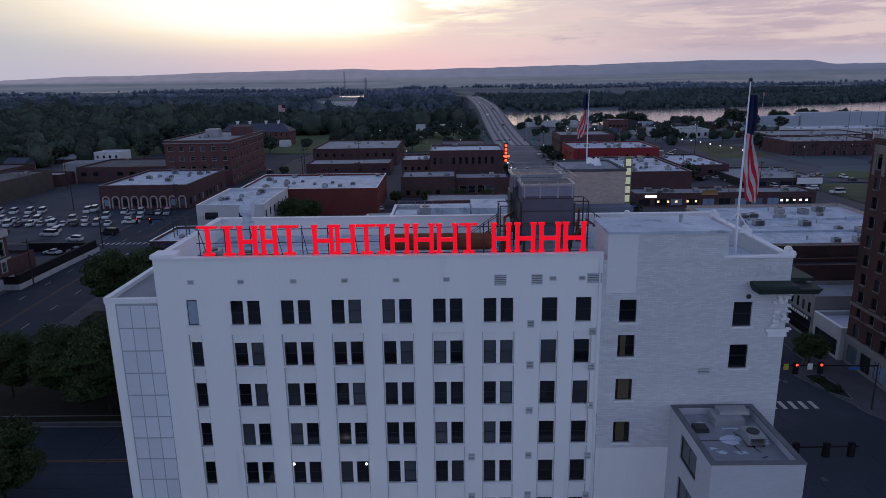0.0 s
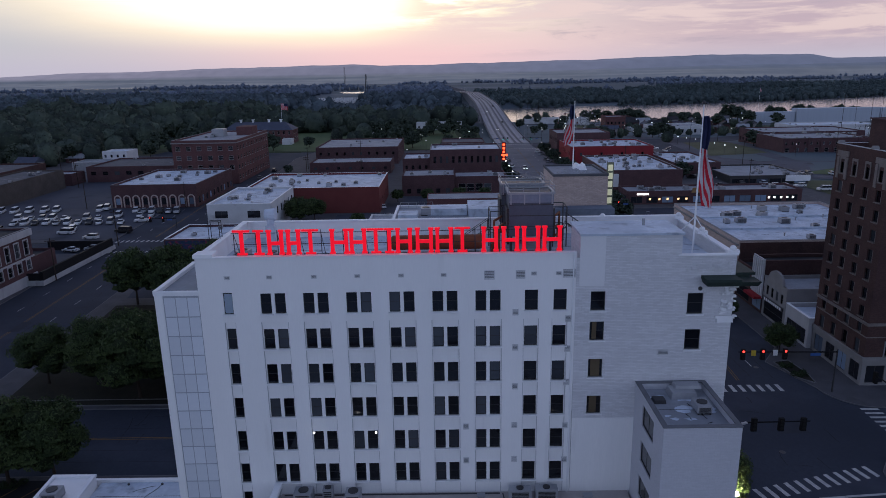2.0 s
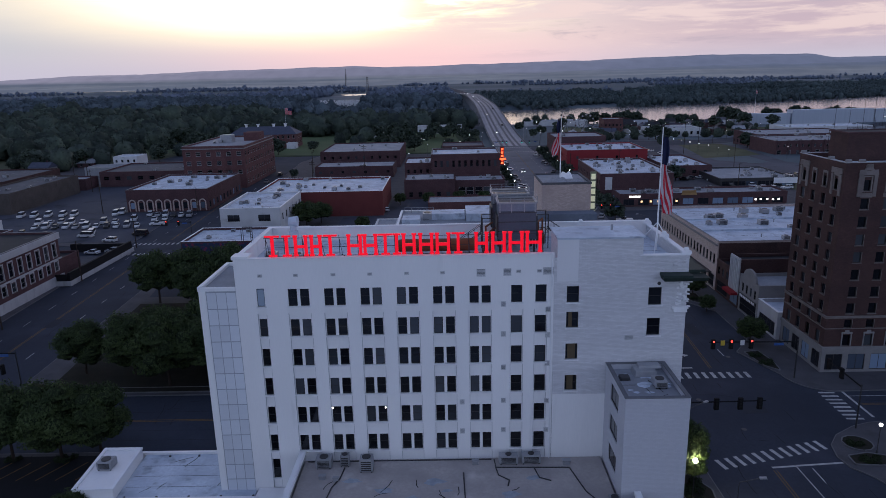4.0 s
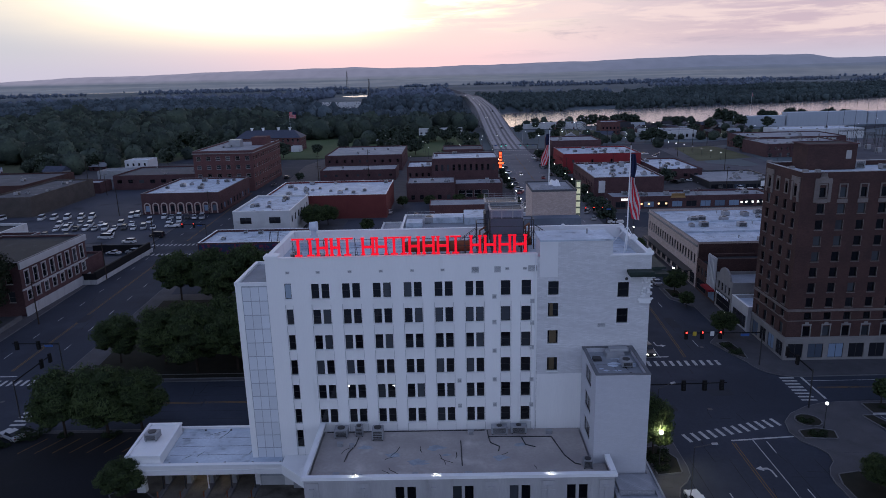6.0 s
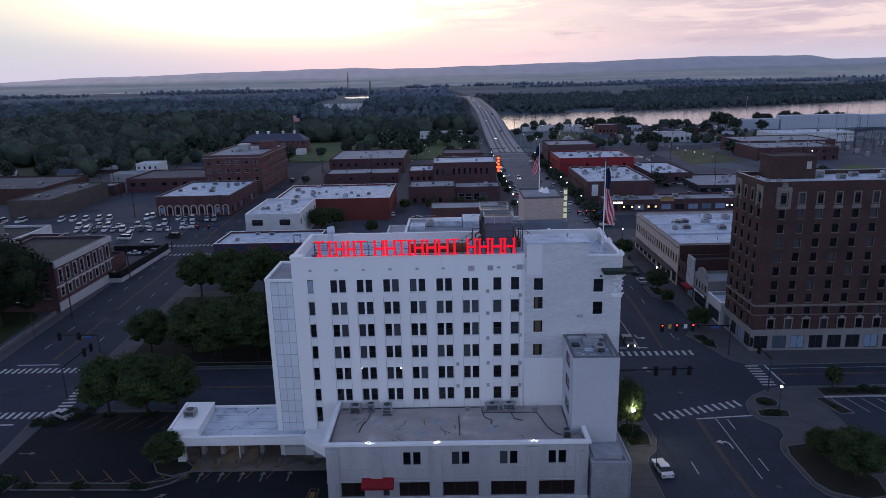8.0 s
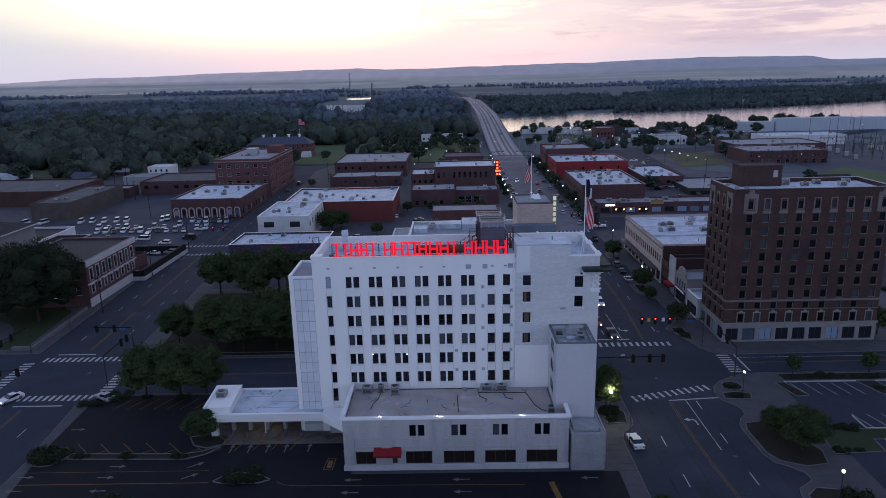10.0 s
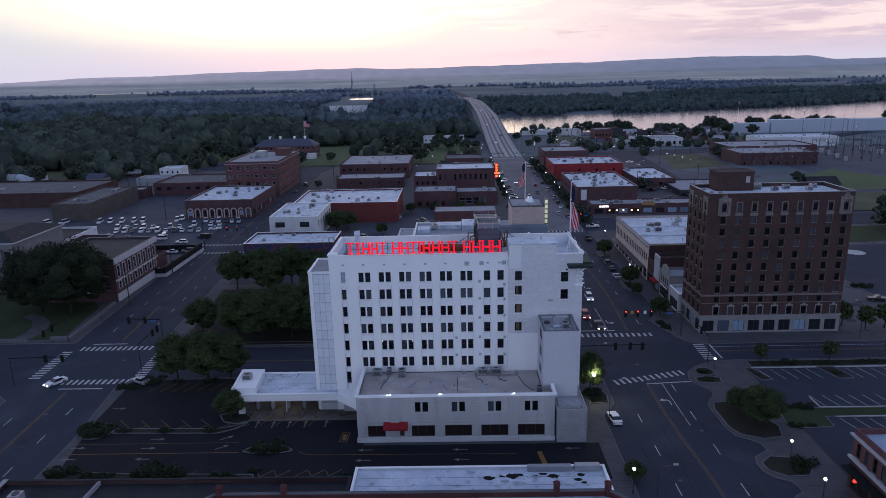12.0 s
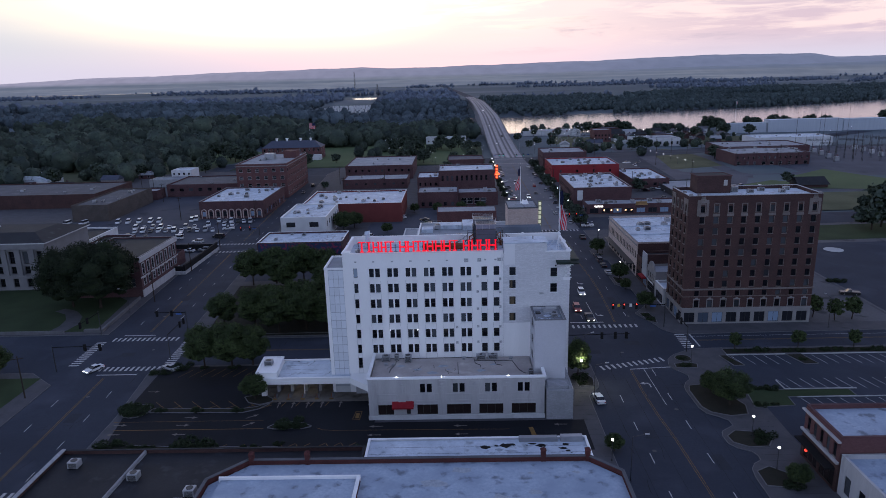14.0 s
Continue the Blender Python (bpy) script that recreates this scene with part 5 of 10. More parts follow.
# tower of the annex
tower_brick = material("greyed_white_brick", (0.54, 0.55, 0.59), 0.8, (0.47, 0.48, 0.52), 0.12, 2.5, 0.4, 0.5, 30.0, brick=(0.46, 0.15, 0.012, 0.25))
tower_cap = material("weathered_grey_coping", (0.17, 0.175, 0.19), 0.8, (0.11, 0.115, 0.125), 0.6, 5.0, 0.7)
tower = thing("stair_tower", "plain white-painted tower annex with a flat parapet roof", "annex")
shell(tower, 17.8, 24.3, 41.3, FRONT - 0.06, 19.95, tower_brick, roof_grey, 0.6,
      {"W": [(2.6, z, 3.4, 2.1) for z in (16.9, 13.3, 9.7)]}, style="shop", cope=tower_cap, z0=0.1)
part("roof_hatch", Mesh().box(18.6, 19.7, 46.6, 47.6, 19.36, 19.7, 0.05), steel_dark, tower)
part("duct", Mesh().box(20.4, 22.8, 47.4, 49.2, 19.36, 20.0, 0.1).box(21.0, 23.4, 48.2, 49.3, 20.01, 20.3, 0.05), unit_grey, tower)
roof_unit(22.4, 45.4, 19.36, 1.3, 1.7, 0.8)
# floodlights on the coping of the front wing
for x in (-11.0, -1.5, 12.0):
    fl = thing("parapet_floodlight", "small bright floodlight fixed on the roof coping", "floodlight", (x, LY0 - 0.02, LTOP + 0.1), group="parapet floodlights")
    part("bracket", Mesh().tube((0, 0, 0), (0, 0, 0.3), 0.03), steel_dark, fl)
    part("housing", Mesh().box(-0.3, 0.3, -0.1, 0.1, 0.3, 0.40, 0.02), steel_grey, fl)
    part("lens", Mesh().box(-0.25, 0.25, -0.08, 0.08, 0.28, 0.298), head_white, fl)
    ld = bpy.data.lights.new("floodlight", "POINT")
    ld.energy, ld.color, ld.shadow_soft_size = 12, (1.0, 0.96, 0.86), 0.06
    lo = new("floodlight_lamp", ld)
    lo.parent, lo.location = fl, (0, -0.05, 0.2)
# things on the low roof
for x, y, s in ((-14.4, 48.8, (1.8, 1.4, 1.2)), (-12.0, 48.9, (1.0, 0.9, 1.4)), (-9.4, 48.0, (1.5, 1.4, 1.6)), (6.8, 48.9, (2.2, 1.0, 1.1)), (9.4, 49.0, (2.2, 1.0, 1.1)), (17.0, 40.6, (1.1, 1.1, 1.1))):
    roof_unit(x, y, LROOF, *s)
pipes = thing("roof_pipes", "thin dark pipes and cables lying over a flat roof", "pipes")
RUNS = (((5.2, 49.5), (5.3, 47.9), (9.5, 47.8), (13.6, 47.7), (14.6, 43.2), (15.6, 41.3), (16.3, 41.0)), ((5.3, 47.8), (5.5, 46.4), (6.6, 45.4), (6.4, 44.4)), ((9.6, 47.8), (10.0, 45.8), (11.2, 45.2)), ((-12.0, 48.2), (-12.2, 46.2), (-12.9, 44.4), (-13.1, 42.4)), ((-16.5, 49.6), (4.9, 49.6)), ((1.6, 46.9), (1.7, 41.2)))
for run in RUNS:
    for a, b in zip(run, run[1:]):
        part("pipe", Mesh().tube((*a, LROOF + 0.07), (*b, LROOF + 0.07), 0.07, k=6), steel_dark, pipes)
litter = random.Random(52)
debris = thing("roof_debris", "dark leaf litter and scraps along the roof parapet", "debris")
for i in range(46):
    x, y, w = litter.uniform(-16.2, 17.0), 37.75 + abs(litter.gauss(0, 0.45)), litter.uniform(0.25, 1.1)
    part("scrap", Mesh().box(x, x + w, y, y + litter.uniform(0.12, 0.5), LROOF + 0.005, LROOF + litter.uniform(0.03, 0.28), 0.05), litter.choice((steel_dark, mulch, mulch, rust)), debris)
for x, y, s in ((-14.2, 46.2, 0.35), (-12.6, 45.8, 0.3), (3.0, 48.8, 0.35), (13.4, 48.6, 0.4), (-4, 39.0, 0.3), (2.4, 38.9, 0.4), (-13.6, 39.2, 0.35), (12.6, 39.0, 0.35)):
    v = thing("roof_vent", "small grey vent box on the flat roof", "vent", (x, y, LROOF), group="roof vents")
    part("box", Mesh().box(-s, s, -s * 0.7, s * 0.7, 0, 0.4, 0.04), unit_grey, v)
    part("cap", Mesh().box(-s * 1.15, s * 1.15, -s * 0.85, s * 0.85, 0.42, 0.5), steel_grey, v)

# roof sign: one plain slab figure for each sign of the name, on a steel frame
roof_sign = thing("roof_sign", "tall red glowing slab figures on a steel roof frame", "roof sign", (0, FRONT + 0.3, 32.86))
SPANS = ((-19.4, 1.55, 1), (-17.55, 0.95, 1), (-16.35, 1.6, 2), (-14.6, 1.4, 2), (-13.1, 1.5, 1), (-10.6, 1.75, 2), (-8.85, 1.65, 2), (-7.15, 1.5, 1), (-5.6, 0.85, 1), (-4.65, 1.6, 2), (-2.85, 1.7, 2), (-1.05, 1.7, 2), (0.75, 1.4, 1), (3.15, 1.6, 2), (4.95, 1.7, 2), (6.8, 1.75, 2), (8.65, 1.85, 2))
SH = 2.3


def figure(w, kind):
    m = Mesh()
    d0, d1, s, f, hgt = -0.12, 0.12, 0.32, 0.17, SH
    if kind == 1:       # one upright
        c = w / 2
        m.box(c - s / 2, c + s / 2, d0, d1, f, hgt - f), m.box(c - min(w, 0.9) / 2, c + min(w, 0.9) / 2, d0, d1, 0, f), m.box(0, w, d0, d1, hgt - f, hgt)
    else:
        cuts = ((0.9, 1.2),)
        for a in (0.08, w - 0.08 - s):
            m.box(a, a + s, d0, d1, f, hgt - f)
            m.box(a - 0.08, a + s + 0.08, d0, d1, 0, f), m.box(a - 0.08, a + s + 0.08, d0, d1, hgt - f, hgt)
        for a, b in cuts:
            m.box(0.08 + s, w - 0.08 - s, d0 + 0.01, d1 - 0.01, a, b)
    return m


for x, w, kind in SPANS:
    o = part("figure", figure(w, kind), sign_red, roof_sign)
    o.matrix_local = pose(x, 0, 0.08)
fm = Mesh()
for z in (0.05, 1.0, 2.05):
    fm.tube((-19.6, 0.2, z), (10.7, 0.2, z), 0.035, k=6)
part("rail", fm, steel_dark, roof_sign)
for i in range(16):
    x = -19.4 + i * 2.0
    part("post", Mesh().tube((x, 0.24, -0.02), (x, 0.24, 2.3), 0.04, k=6), steel_dark, roof_sign)
    part("brace", Mesh().tube((x, 0.26, 2.0), (x + 0.2, 2.1, -1.84), 0.03, k=6), steel_dark, roof_sign)

# plant on the main roof
ct = thing("cooling_tower", "large dark grey cooling tower on steel legs on the roof", "cooling tower", (8.5, 58.9, 31.0))
part("casing", Mesh().box(-2.2, 2.2, -1.7, 1.7, 1.6, 5.9), tower_grey, ct)
for i in range(3):
    part("panel_seam", Mesh().box(-2.23, 2.23, -1.74, -1.703, 2.6 + i * 1.1, 2.68 + i * 1.1), steel_dark, ct)
part("rim", Mesh().box(-2.35, 2.35, -1.85, -1.6, 5.9, 6.1).box(-2.35, 2.35, 1.6, 1.85, 5.9, 6.1).box(-2.35, -2.1, -1.599, 1.599, 5.9, 6.1).box(2.1, 2.35, -1.599, 1.599, 5.9, 6.1), steel_grey, ct)
part("fan_deck", Mesh().box(-2.09, 2.09, -1.59, 1.59, 5.91, 5.98), steel_dark, ct)
tower_blue = material("pale_blue_tower_sheet", (0.20, 0.235, 0.30), 0.5, (0.13, 0.155, 0.20), 0.5, 4.0, 0.7, metal=0.2)
part("upper_band", Mesh().box(-2.22, 2.22, -1.76, -1.702, 5.05, 5.88), tower_blue, ct, "paler blue sheet band below the rim")
for x in (-2.1, -0.75, 0.75, 2.0):
    part("band_stiffener", Mesh().box(x, x + 0.12, -1.84, -1.761, 4.9, 5.88), steel_grey, ct)
for z in (6.4, 6.75):
    part("guard_rail", Mesh().tube((-2.3, -1.7, z), (2.3, -1.7, z), 0.03, k=5).tube((-2.3, 1.7, z), (2.3, 1.7, z), 0.03, k=5).tube((-2.3, -1.7, z), (-2.3, 1.7, z), 0.03, k=5).tube((2.3, -1.7, z), (2.3, 1.7, z), 0.03, k=5), steel_grey, ct)
for x in (-2.3, -0.8, 0.8, 2.3):
    for y in (-1.7, 1.7):
        part("rail_post", Mesh().box(x - 0.03, x + 0.03, y - 0.03, y + 0.03, 6.1, 6.75), steel_grey, ct)
for x in (-2.0, 2.0):
    for y in (-1.5, 1.5):
        part("leg", Mesh().box(x - 0.12, x + 0.12, y - 0.12, y + 0.12, 0, 1.6), steel_dark, ct)
for s in (-1, 1):
    part("side_louvre", Mesh().box(s * 2.21 if s > 0 else -2.4, 2.4 if s > 0 else -2.21, -1.5, 1.5, 1.9, 4.4), steel_dark, ct)
ct2 = copy_thing(ct, pose(8.05, 62.9, 31.3))
frame_rack = thing("pipe_rack", "rusty pipes, valves and a steel stair beside the cooling tower", "pipework", (4.6, 58.2, 31.0))
for x, z in ((0, 1.2), (0.35, 1.8), (0.7, 2.6), (0.2, 3.2)):
    part("pipe", Mesh().tube((x, -0.8, z), (x + 0.9, 1.4, z), 0.12, k=8), rust, frame_rack)
    part("riser", Mesh().tube((x, -0.8, 0), (x, -0.8, z), 0.11, k=8), rust, frame_rack)
sr = Mesh()
for i in range(9):
    sr.box(-3.4 + i * 0.36, -3.1 + i * 0.36, -0.3, 0.5, 0.2 + i * 0.24, 0.24 + i * 0.24)
for y in (-0.3, 0.5):
    sr.tube((-3.5, y, 0.1), (-0.3, y, 2.3), 0.05, k=6), sr.tube((-3.5, y, 1.1), (-0.3, y, 3.3), 0.03, k=6)
    for i in range(5):
        sr.tube((-3.4 + i * 0.75, y, 0.2 + i * 0.5), (-3.4 + i * 0.75, y, 1.2 + i * 0.5), 0.025, k=6)
part("stair", sr, steel_dark, frame_rack)
rk = Mesh()
for x in (-0.2, 1.2):
    for y in (-0.9, 1.5):
        rk.tube((x, y, 0), (x, y, 4.2), 0.06, k=6)
for z in (2.0, 4.2):
    for y in (-0.9, 1.5):
        rk.tube((-0.2, y, z), (1.2, y, z), 0.05, k=6)
    rk.tube((-0.2, -0.9, z), (-0.2, 1.5, z), 0.05, k=6)
part("rack_frame", rk, steel_dark, frame_rack)
rack2 = copy_thing(frame_rack, pose(12.2, 60.6, 31.0, 0, 0, 180))
tank = thing("roof_tank", "long rusty brown tank lying on the roof", "tank", (-1.0, 57.2, 31.0))
part("shell", Mesh().tube((-4.2, 0, 1.15), (4.2, 0, 1.15), 0.75, k=16).ball((-4.2, 0, 1.15), 0.75, 8, 12).ball((4.2, 0, 1.15), 0.75, 8, 12), rust, tank)
for x in (-2.8, 0, 2.8):
    part("saddle", Mesh().box(x - 0.15, x + 0.15, -0.6, 0.6, 0, 0.6), steel_dark, tank)
chim = thing("roof_exhaust", "white exhaust stack with a wide round cowl on the roof", "exhaust stack", (-18.9, 61.5, 31.0))
part("flue", Mesh().box(-0.55, 0.55, -0.5, 0.5, 0, 2.2, 0.05).tube((0, 0, 2.2), (0, 0, 3.0), 0.4, k=12), roof_white, chim)
part("cowl", Mesh().tube((-0.5, 0, 3.4), (0.6, 0, 3.4), 0.55, 0.7, k=14), roof_white, chim)
ladder = thing("roof_ladder", "dark steel ladder cage over the parapet", "ladder", (-23.3, 57.6, 31.0))
lm2 = Mesh()
for y in (-0.35, 0.35):
    lm2.tube((0.3, y, 0), (0.3, y, 3.6), 0.04, k=6), lm2.tube((-0.8, y, 1.8), (-0.8, y, 3.6), 0.04, k=6), lm2.tube((-0.8, y, 3.6), (0.3, y, 3.6), 0.04, k=6)
for i in range(10):
    lm2.tube((0.3, -0.35, 0.3 + i * 0.35), (0.3, 0.35, 0.3 + i * 0.35), 0.025, k=6)
part("rails", lm2, steel_dark, ladder)
for x, y in ((-20.2, 55.5), (-17.0, 54.5), (-15.4, 53.6)):
    roof_unit(x, y, 31.0, 1.4, 1.2, 1.1)
# flagpole with its braces and the hanging flag
flag_red = material("flag_red_cloth", (0.55, 0.03, 0.05), 0.85)
flag_white = material("flag_white_cloth", (0.50, 0.48, 0.50), 0.85)
flag_blue = material("flag_navy_cloth", (0.022, 0.028, 0.075), 0.85)


def flag_thing(name, label, at, pole_h, drop, width, droop, turn=0.0, braces=False, limp=False):
    """A pole with a striped flag that hangs in folds."""
    e = thing(name, label, "flagpole", at, turn)
    part("pole", Mesh().tube((0, 0, 0), (0, 0, pole_h), 0.11, 0.05, k=10), white_trim, e)
    part("ball", Mesh().ball((0, 0, pole_h + 0.12), 0.17, 6, 10), steel_dark, e)
    if braces:
        for a, b in ((-1.7, -2.6), (1.0, -3.0), (-1.9, 2.0)):
            part("brace", Mesh().tube((0, 0, 3.4), (a, b, 0.0), 0.06, k=6), white_trim, e)
    stripes, rows = 13, 14

    def spot(s, r):
        v = r / rows
        u = s / stripes
        if limp:
            w = width * (0.30 + 0.12 * math.sin(9 * v) if v < 0.42 else 0.30 + 0.75 * math.sin(min(1.0, (v - 0.42) / 0.5) * 1.9))
            return (0.07 + w * u + 0.12 * math.sin(4 * v), 0.16 * math.sin(11 * u + 4 * v), pole_h - (0.12 * drop) - drop * 0.9 * v - 0.5 * u * v)
        x = 0.08 + width * u * (1 - 0.35 * v * droop) + 0.16 * math.sin(5 * v + 4 * u) * droop
        y = 0.22 * math.sin(9 * u + 3 * v)
        z = pole_h - 0.25 - drop * v - droop * width * 0.55 * u * (0.4 + 0.6 * v)
        return (x, y, z)

    def field_of(s, r):
        return r < 5 if limp else (s >= 6 and r < 6)

    blue = Mesh()
    for s in range(stripes):
        for r in range(rows):
            if field_of(s, r):
                blue.quad(spot(s, r + 1), spot(s + 1, r + 1), spot(s + 1, r), spot(s, r))
    fl = part("flag", blue, flag_blue, e, "striped cloth flag hanging in folds, dark blue at the top")
    bands = {}
    if limp:
        def edge(j, r):
            u = (j - 1.5) / 6 + 0.20 * math.sin(0.5 * r) + 0.05 * r - 0.2
            return stripes * min(1.0, max(0.0, u))

        for r in range(5, rows):
            for j in range(10):
                quad = (spot(edge(j, r + 1), r + 1), spot(edge(j + 1, r + 1), r + 1), spot(edge(j + 1, r), r), spot(edge(j, r), r))
                if edge(j + 1, r) - edge(j, r) + edge(j + 1, r + 1) - edge(j, r + 1) > 0.05:
                    bands.setdefault(j, Mesh()).quad(*quad)
    else:
        for s in range(stripes):
            for r in range(rows):
                if not field_of(s, r):
                    bands.setdefault(s, Mesh()).quad(spot(s, r + 1), spot(s + 1, r + 1), spot(s + 1, r), spot(s, r))
    for s, m in bands.items():
        part("red_stripe" if s % 2 == 0 else "white_stripe", m, flag_red if s % 2 == 0 else flag_white, fl)
    return e


flag_thing("roof_flagpole", "white roof flagpole with braces and a limp striped flag", (24.9, 57.2, 31.0), 14.4, 9.6, 1.75, 0.8, 12, True, True)

# drive-through canopy
can = thing("drive_through_canopy", "white flat-roofed drive-through canopy on posts beside the bank", "canopy", (0, 0, 0))
part("roof_slab", Mesh().box(-39.6, -22.9, 48.25, 57.98, 3.9, 4.4), roof_white, can)
part("fascia", Mesh().box(-43.6, -22.6, 47.75, 48.24, 3.25, 4.78), white_paint, can)
part("fascia_trim", Mesh().box(-43.62, -22.6, 47.6, 47.748, 4.5, 4.8).box(-43.62, -22.6, 47.68, 47.747, 3.9, 4.0), white_trim, can)
part("fascia", Mesh().box(-43.6, -22.9, 58.0, 58.4, 3.25, 4.7), white_paint, can)
for i in range(9):
    part("roof_drain", Mesh().tube((-38.2 + i * 1.9, 48.7 + (i % 2) * 8.8, 4.4), (-38.2 + i * 1.9, 48.7 + (i % 2) * 8.8, 4.56), 0.14, k=8), steel_dark, can)
ss = Mesh()
ss.prism([(-22.59, 47.6), (-18.6, 44.0), (-17.42, 42.6), (-17.42, 49.9), (-22.59, 49.9)], 3.25, 4.7)
part("link_roof", ss, white_paint, can)
part("raised_box", Mesh().prism([(-43.9, 48.3), (-39.2, 48.3), (-39.7, 57.2), (-44.4, 57.2)], 3.4, 5.7), white_paint, can)
rb = Mesh().prism([(-44.0, 48.2), (-39.1, 48.2), (-39.12, 48.6), (-44.0, 48.6)], 5.703, 5.95).prism([(-44.5, 56.9), (-39.6, 56.9), (-39.6, 57.3), (-44.5, 57.3)], 5.703, 5.95)
rb.prism([(-44.0, 48.61), (-43.6, 48.61), (-44.1, 56.89), (-44.5, 56.89)], 5.703, 5.95).prism([(-39.52, 48.61), (-39.12, 48.61), (-39.6, 56.89), (-40.0, 56.89)], 5.703, 5.95)
part("box_rim", rb, white_trim, can)
roof_unit(-42.2, 53.2, 5.7, 1.8, 1.6, 1.1)
for y in (48.9, 56.4):
    part("pillar", Mesh().box(-43.1, -41.9, y - 0.4, y + 0.4, 0, 3.38), white_paint, can)
for x in (-39.7, -36.6, -33.4, -30.2, -26.9):
    for y in (49.2, 57.0):
        part("post", Mesh().tube((x, y, 0), (x, y, 3.9), 0.09, k=10), white_trim if x == -33.4 else steel_dark, can)
    isl = part("lane_island", Mesh().box(x - 0.4, x + 0.4, 47.0, 58.0, 0.031, 0.2, 0.05), kerb_stone, can)
    part("yellow_edge", Mesh().box(x - 0.42, x - 0.401, 46.9, 58.0, 0.031, 0.205).box(x - 0.42, x + 0.42, 46.6, 46.99, 0.031, 0.22), line_yellow, isl)
    part("teller_unit", Mesh().box(x - 0.3, x + 0.3, 50.4, 51.4, 0.2, 1.6, 0.04), unit_grey, can)
    part("bollard", Mesh().tube((x, 47.2, 0.2), (x, 47.2, 1.1), 0.1, k=8), rust, can)
lane_tan = material("worn_tan_concrete", (0.17, 0.155, 0.135), 0.9, (0.09, 0.082, 0.072), 0.35, 4.0, 0.9, 0.15, stain=((0.04, 0.035, 0.03), 0.3, 0.55, 0.72))
part("under_slab", Mesh().box(-43.5, -17.5, 45.6, 58.4, 0.015, 0.03), lane_tan, can)
for x in (-34.2, -26.2):
    part("soffit_lamp", Mesh().box(x - 0.5, x + 0.5, 51.6, 52.2, 3.83, 3.895), material("dim_soffit_lamp", (0.8, 0.75, 0.6), 0.5, emit=(1.0, 0.82, 0.5), power=1.5), can)
    ld = bpy.data.lights.new("soffit_light", "AREA")
    ld.energy, ld.color, ld.size = 26, (1.0, 0.84, 0.62), 1.0
    lo = new("soffit_light", ld)
    lo.parent, lo.location = can, (x, 51.9, 3.8)
part("back_wall", Mesh().box(-21.6, -17.5, 49.2, 49.5, 0.031, 3.24), wall_greyed, can)

# ---------------------------------------------------------------- the tall brick hotel
HX0, HX1, HY0, HY1, HTOP = 64.4, 99.8, 88.6, 103.2, 36.4
terracotta = material("sooty_terracotta", (0.22, 0.195, 0.185), 0.85, (0.13, 0.11, 0.105), 0.5, 4.0, 0.7)
hotel = thing("hotel_building", "tall dark brown brick hotel with rows of small windows", "hotel")
hz = [31.8 - 3.02 * i for i in range(7)] + [10.75]
hu = [3.1 + 3.71 * i for i in range(9)]
hw_s = [(u, z, 1.3, 1.8) for z in hz for u in hu]
hw_s += [(u, 8.15, 1.3, 1.5) for u in hu] + [(u, 4.85, 1.4, 2.0) for u in hu]
hw_w = [(u, z, 1.3, 1.8) for z in hz for u in spread(HY1 - HY0, 4, 1.3, 1.55)]
hw_w += [(u, 8.3, 1.15, 1.5) for u in spread(HY1 - HY0, 4, 1.15, 1.6)] + [(u, 4.9, 1.35, 2.2) for u in spread(HY1 - HY0, 4, 1.35, 1.5)]
shell(hotel, HX0, HX1, HY0, HY1, HTOP, brick_brown, roof_white, 0.9, {"S": hw_s, "W": hw_w}, depth=0.28, style="hotel", sill=terracotta, cope=wall_greyed, z0=4.25)
shell(hotel, HX0 - 0.08, HX1 + 0.08, HY0 - 0.08, HY1 + 0.08, 4.245, limestone, roof_white, 0.02,
      {"S": [(u, 0.45, 2.9, 2.9) for u in spread(HX1 - HX0, 9, 2.9, 0.7)], "W": [(u, 0.45, 2.6, 2.9) for u in spread(HY1 - HY0, 4, 2.6, 0.7)]}, style="shop", name="base_wall")
def band(z0, z1, out, mat, nm):
    m = Mesh().box(HX0 - out, HX1 + out, HY0 - out, HY0 - 0.003, z0, z1).box(HX0 - out, HX0 - 0.003, HY0, HY1, z0, z1).box(HX1 + 0.003, HX1 + out, HY0, HY1, z0, z1)
    part(nm, m, mat, hotel)


band(4.26, 4.75, 0.3, limestone, "base_cornice")
band(9.95, 10.35, 0.28, terracotta, "belt_course")
band(7.95, 8.1, 0.1, terracotta, "sill_course")
for u in hu:
    x = HX0 + u
    part("window_hood", Mesh().box(x - 0.25, x + 1.6, HY0 - 0.2, HY0 - 0.003, 7.12, 7.4, 0.03).box(x - 0.2, x - 0.02, HY0 - 0.12, HY0 - 0.003, 4.8, 7.1).box(x + 1.37, x + 1.55, HY0 - 0.12, HY0 - 0.003, 4.8, 7.1).box(x + 0.3, x + 1.05, HY0 - 0.15, HY0 - 0.003, 7.41, 7.75, 0.06), limestone, hotel)
    x0 = x + 0.05
    part("attic_surround", Mesh().box(x0 - 0.16, x0 + 0.06, HY0 - 0.1, HY0 - 0.003, 31.7, 34.1).box(x0 + 1.2, x0 + 1.42, HY0 - 0.1, HY0 - 0.003, 31.7, 34.1).box(x0 - 0.16, x0 + 1.42, HY0 - 0.12, HY0 - 0.003, 34.11, 34.3), terracotta, hotel)
    part("apron_panel", Mesh().box(x0 - 0.3, x0 + 1.6, HY0 - 0.09, HY0 - 0.003, 30.75, 31.5, 0.02), terracotta, hotel)
    part("window_head", Mesh().box(x0 + 0.1, x0 + 1.2, HY0 - 0.1, HY0 - 0.003, 34.55, 35.2, 0.12), MATS["brown_brick"], hotel)
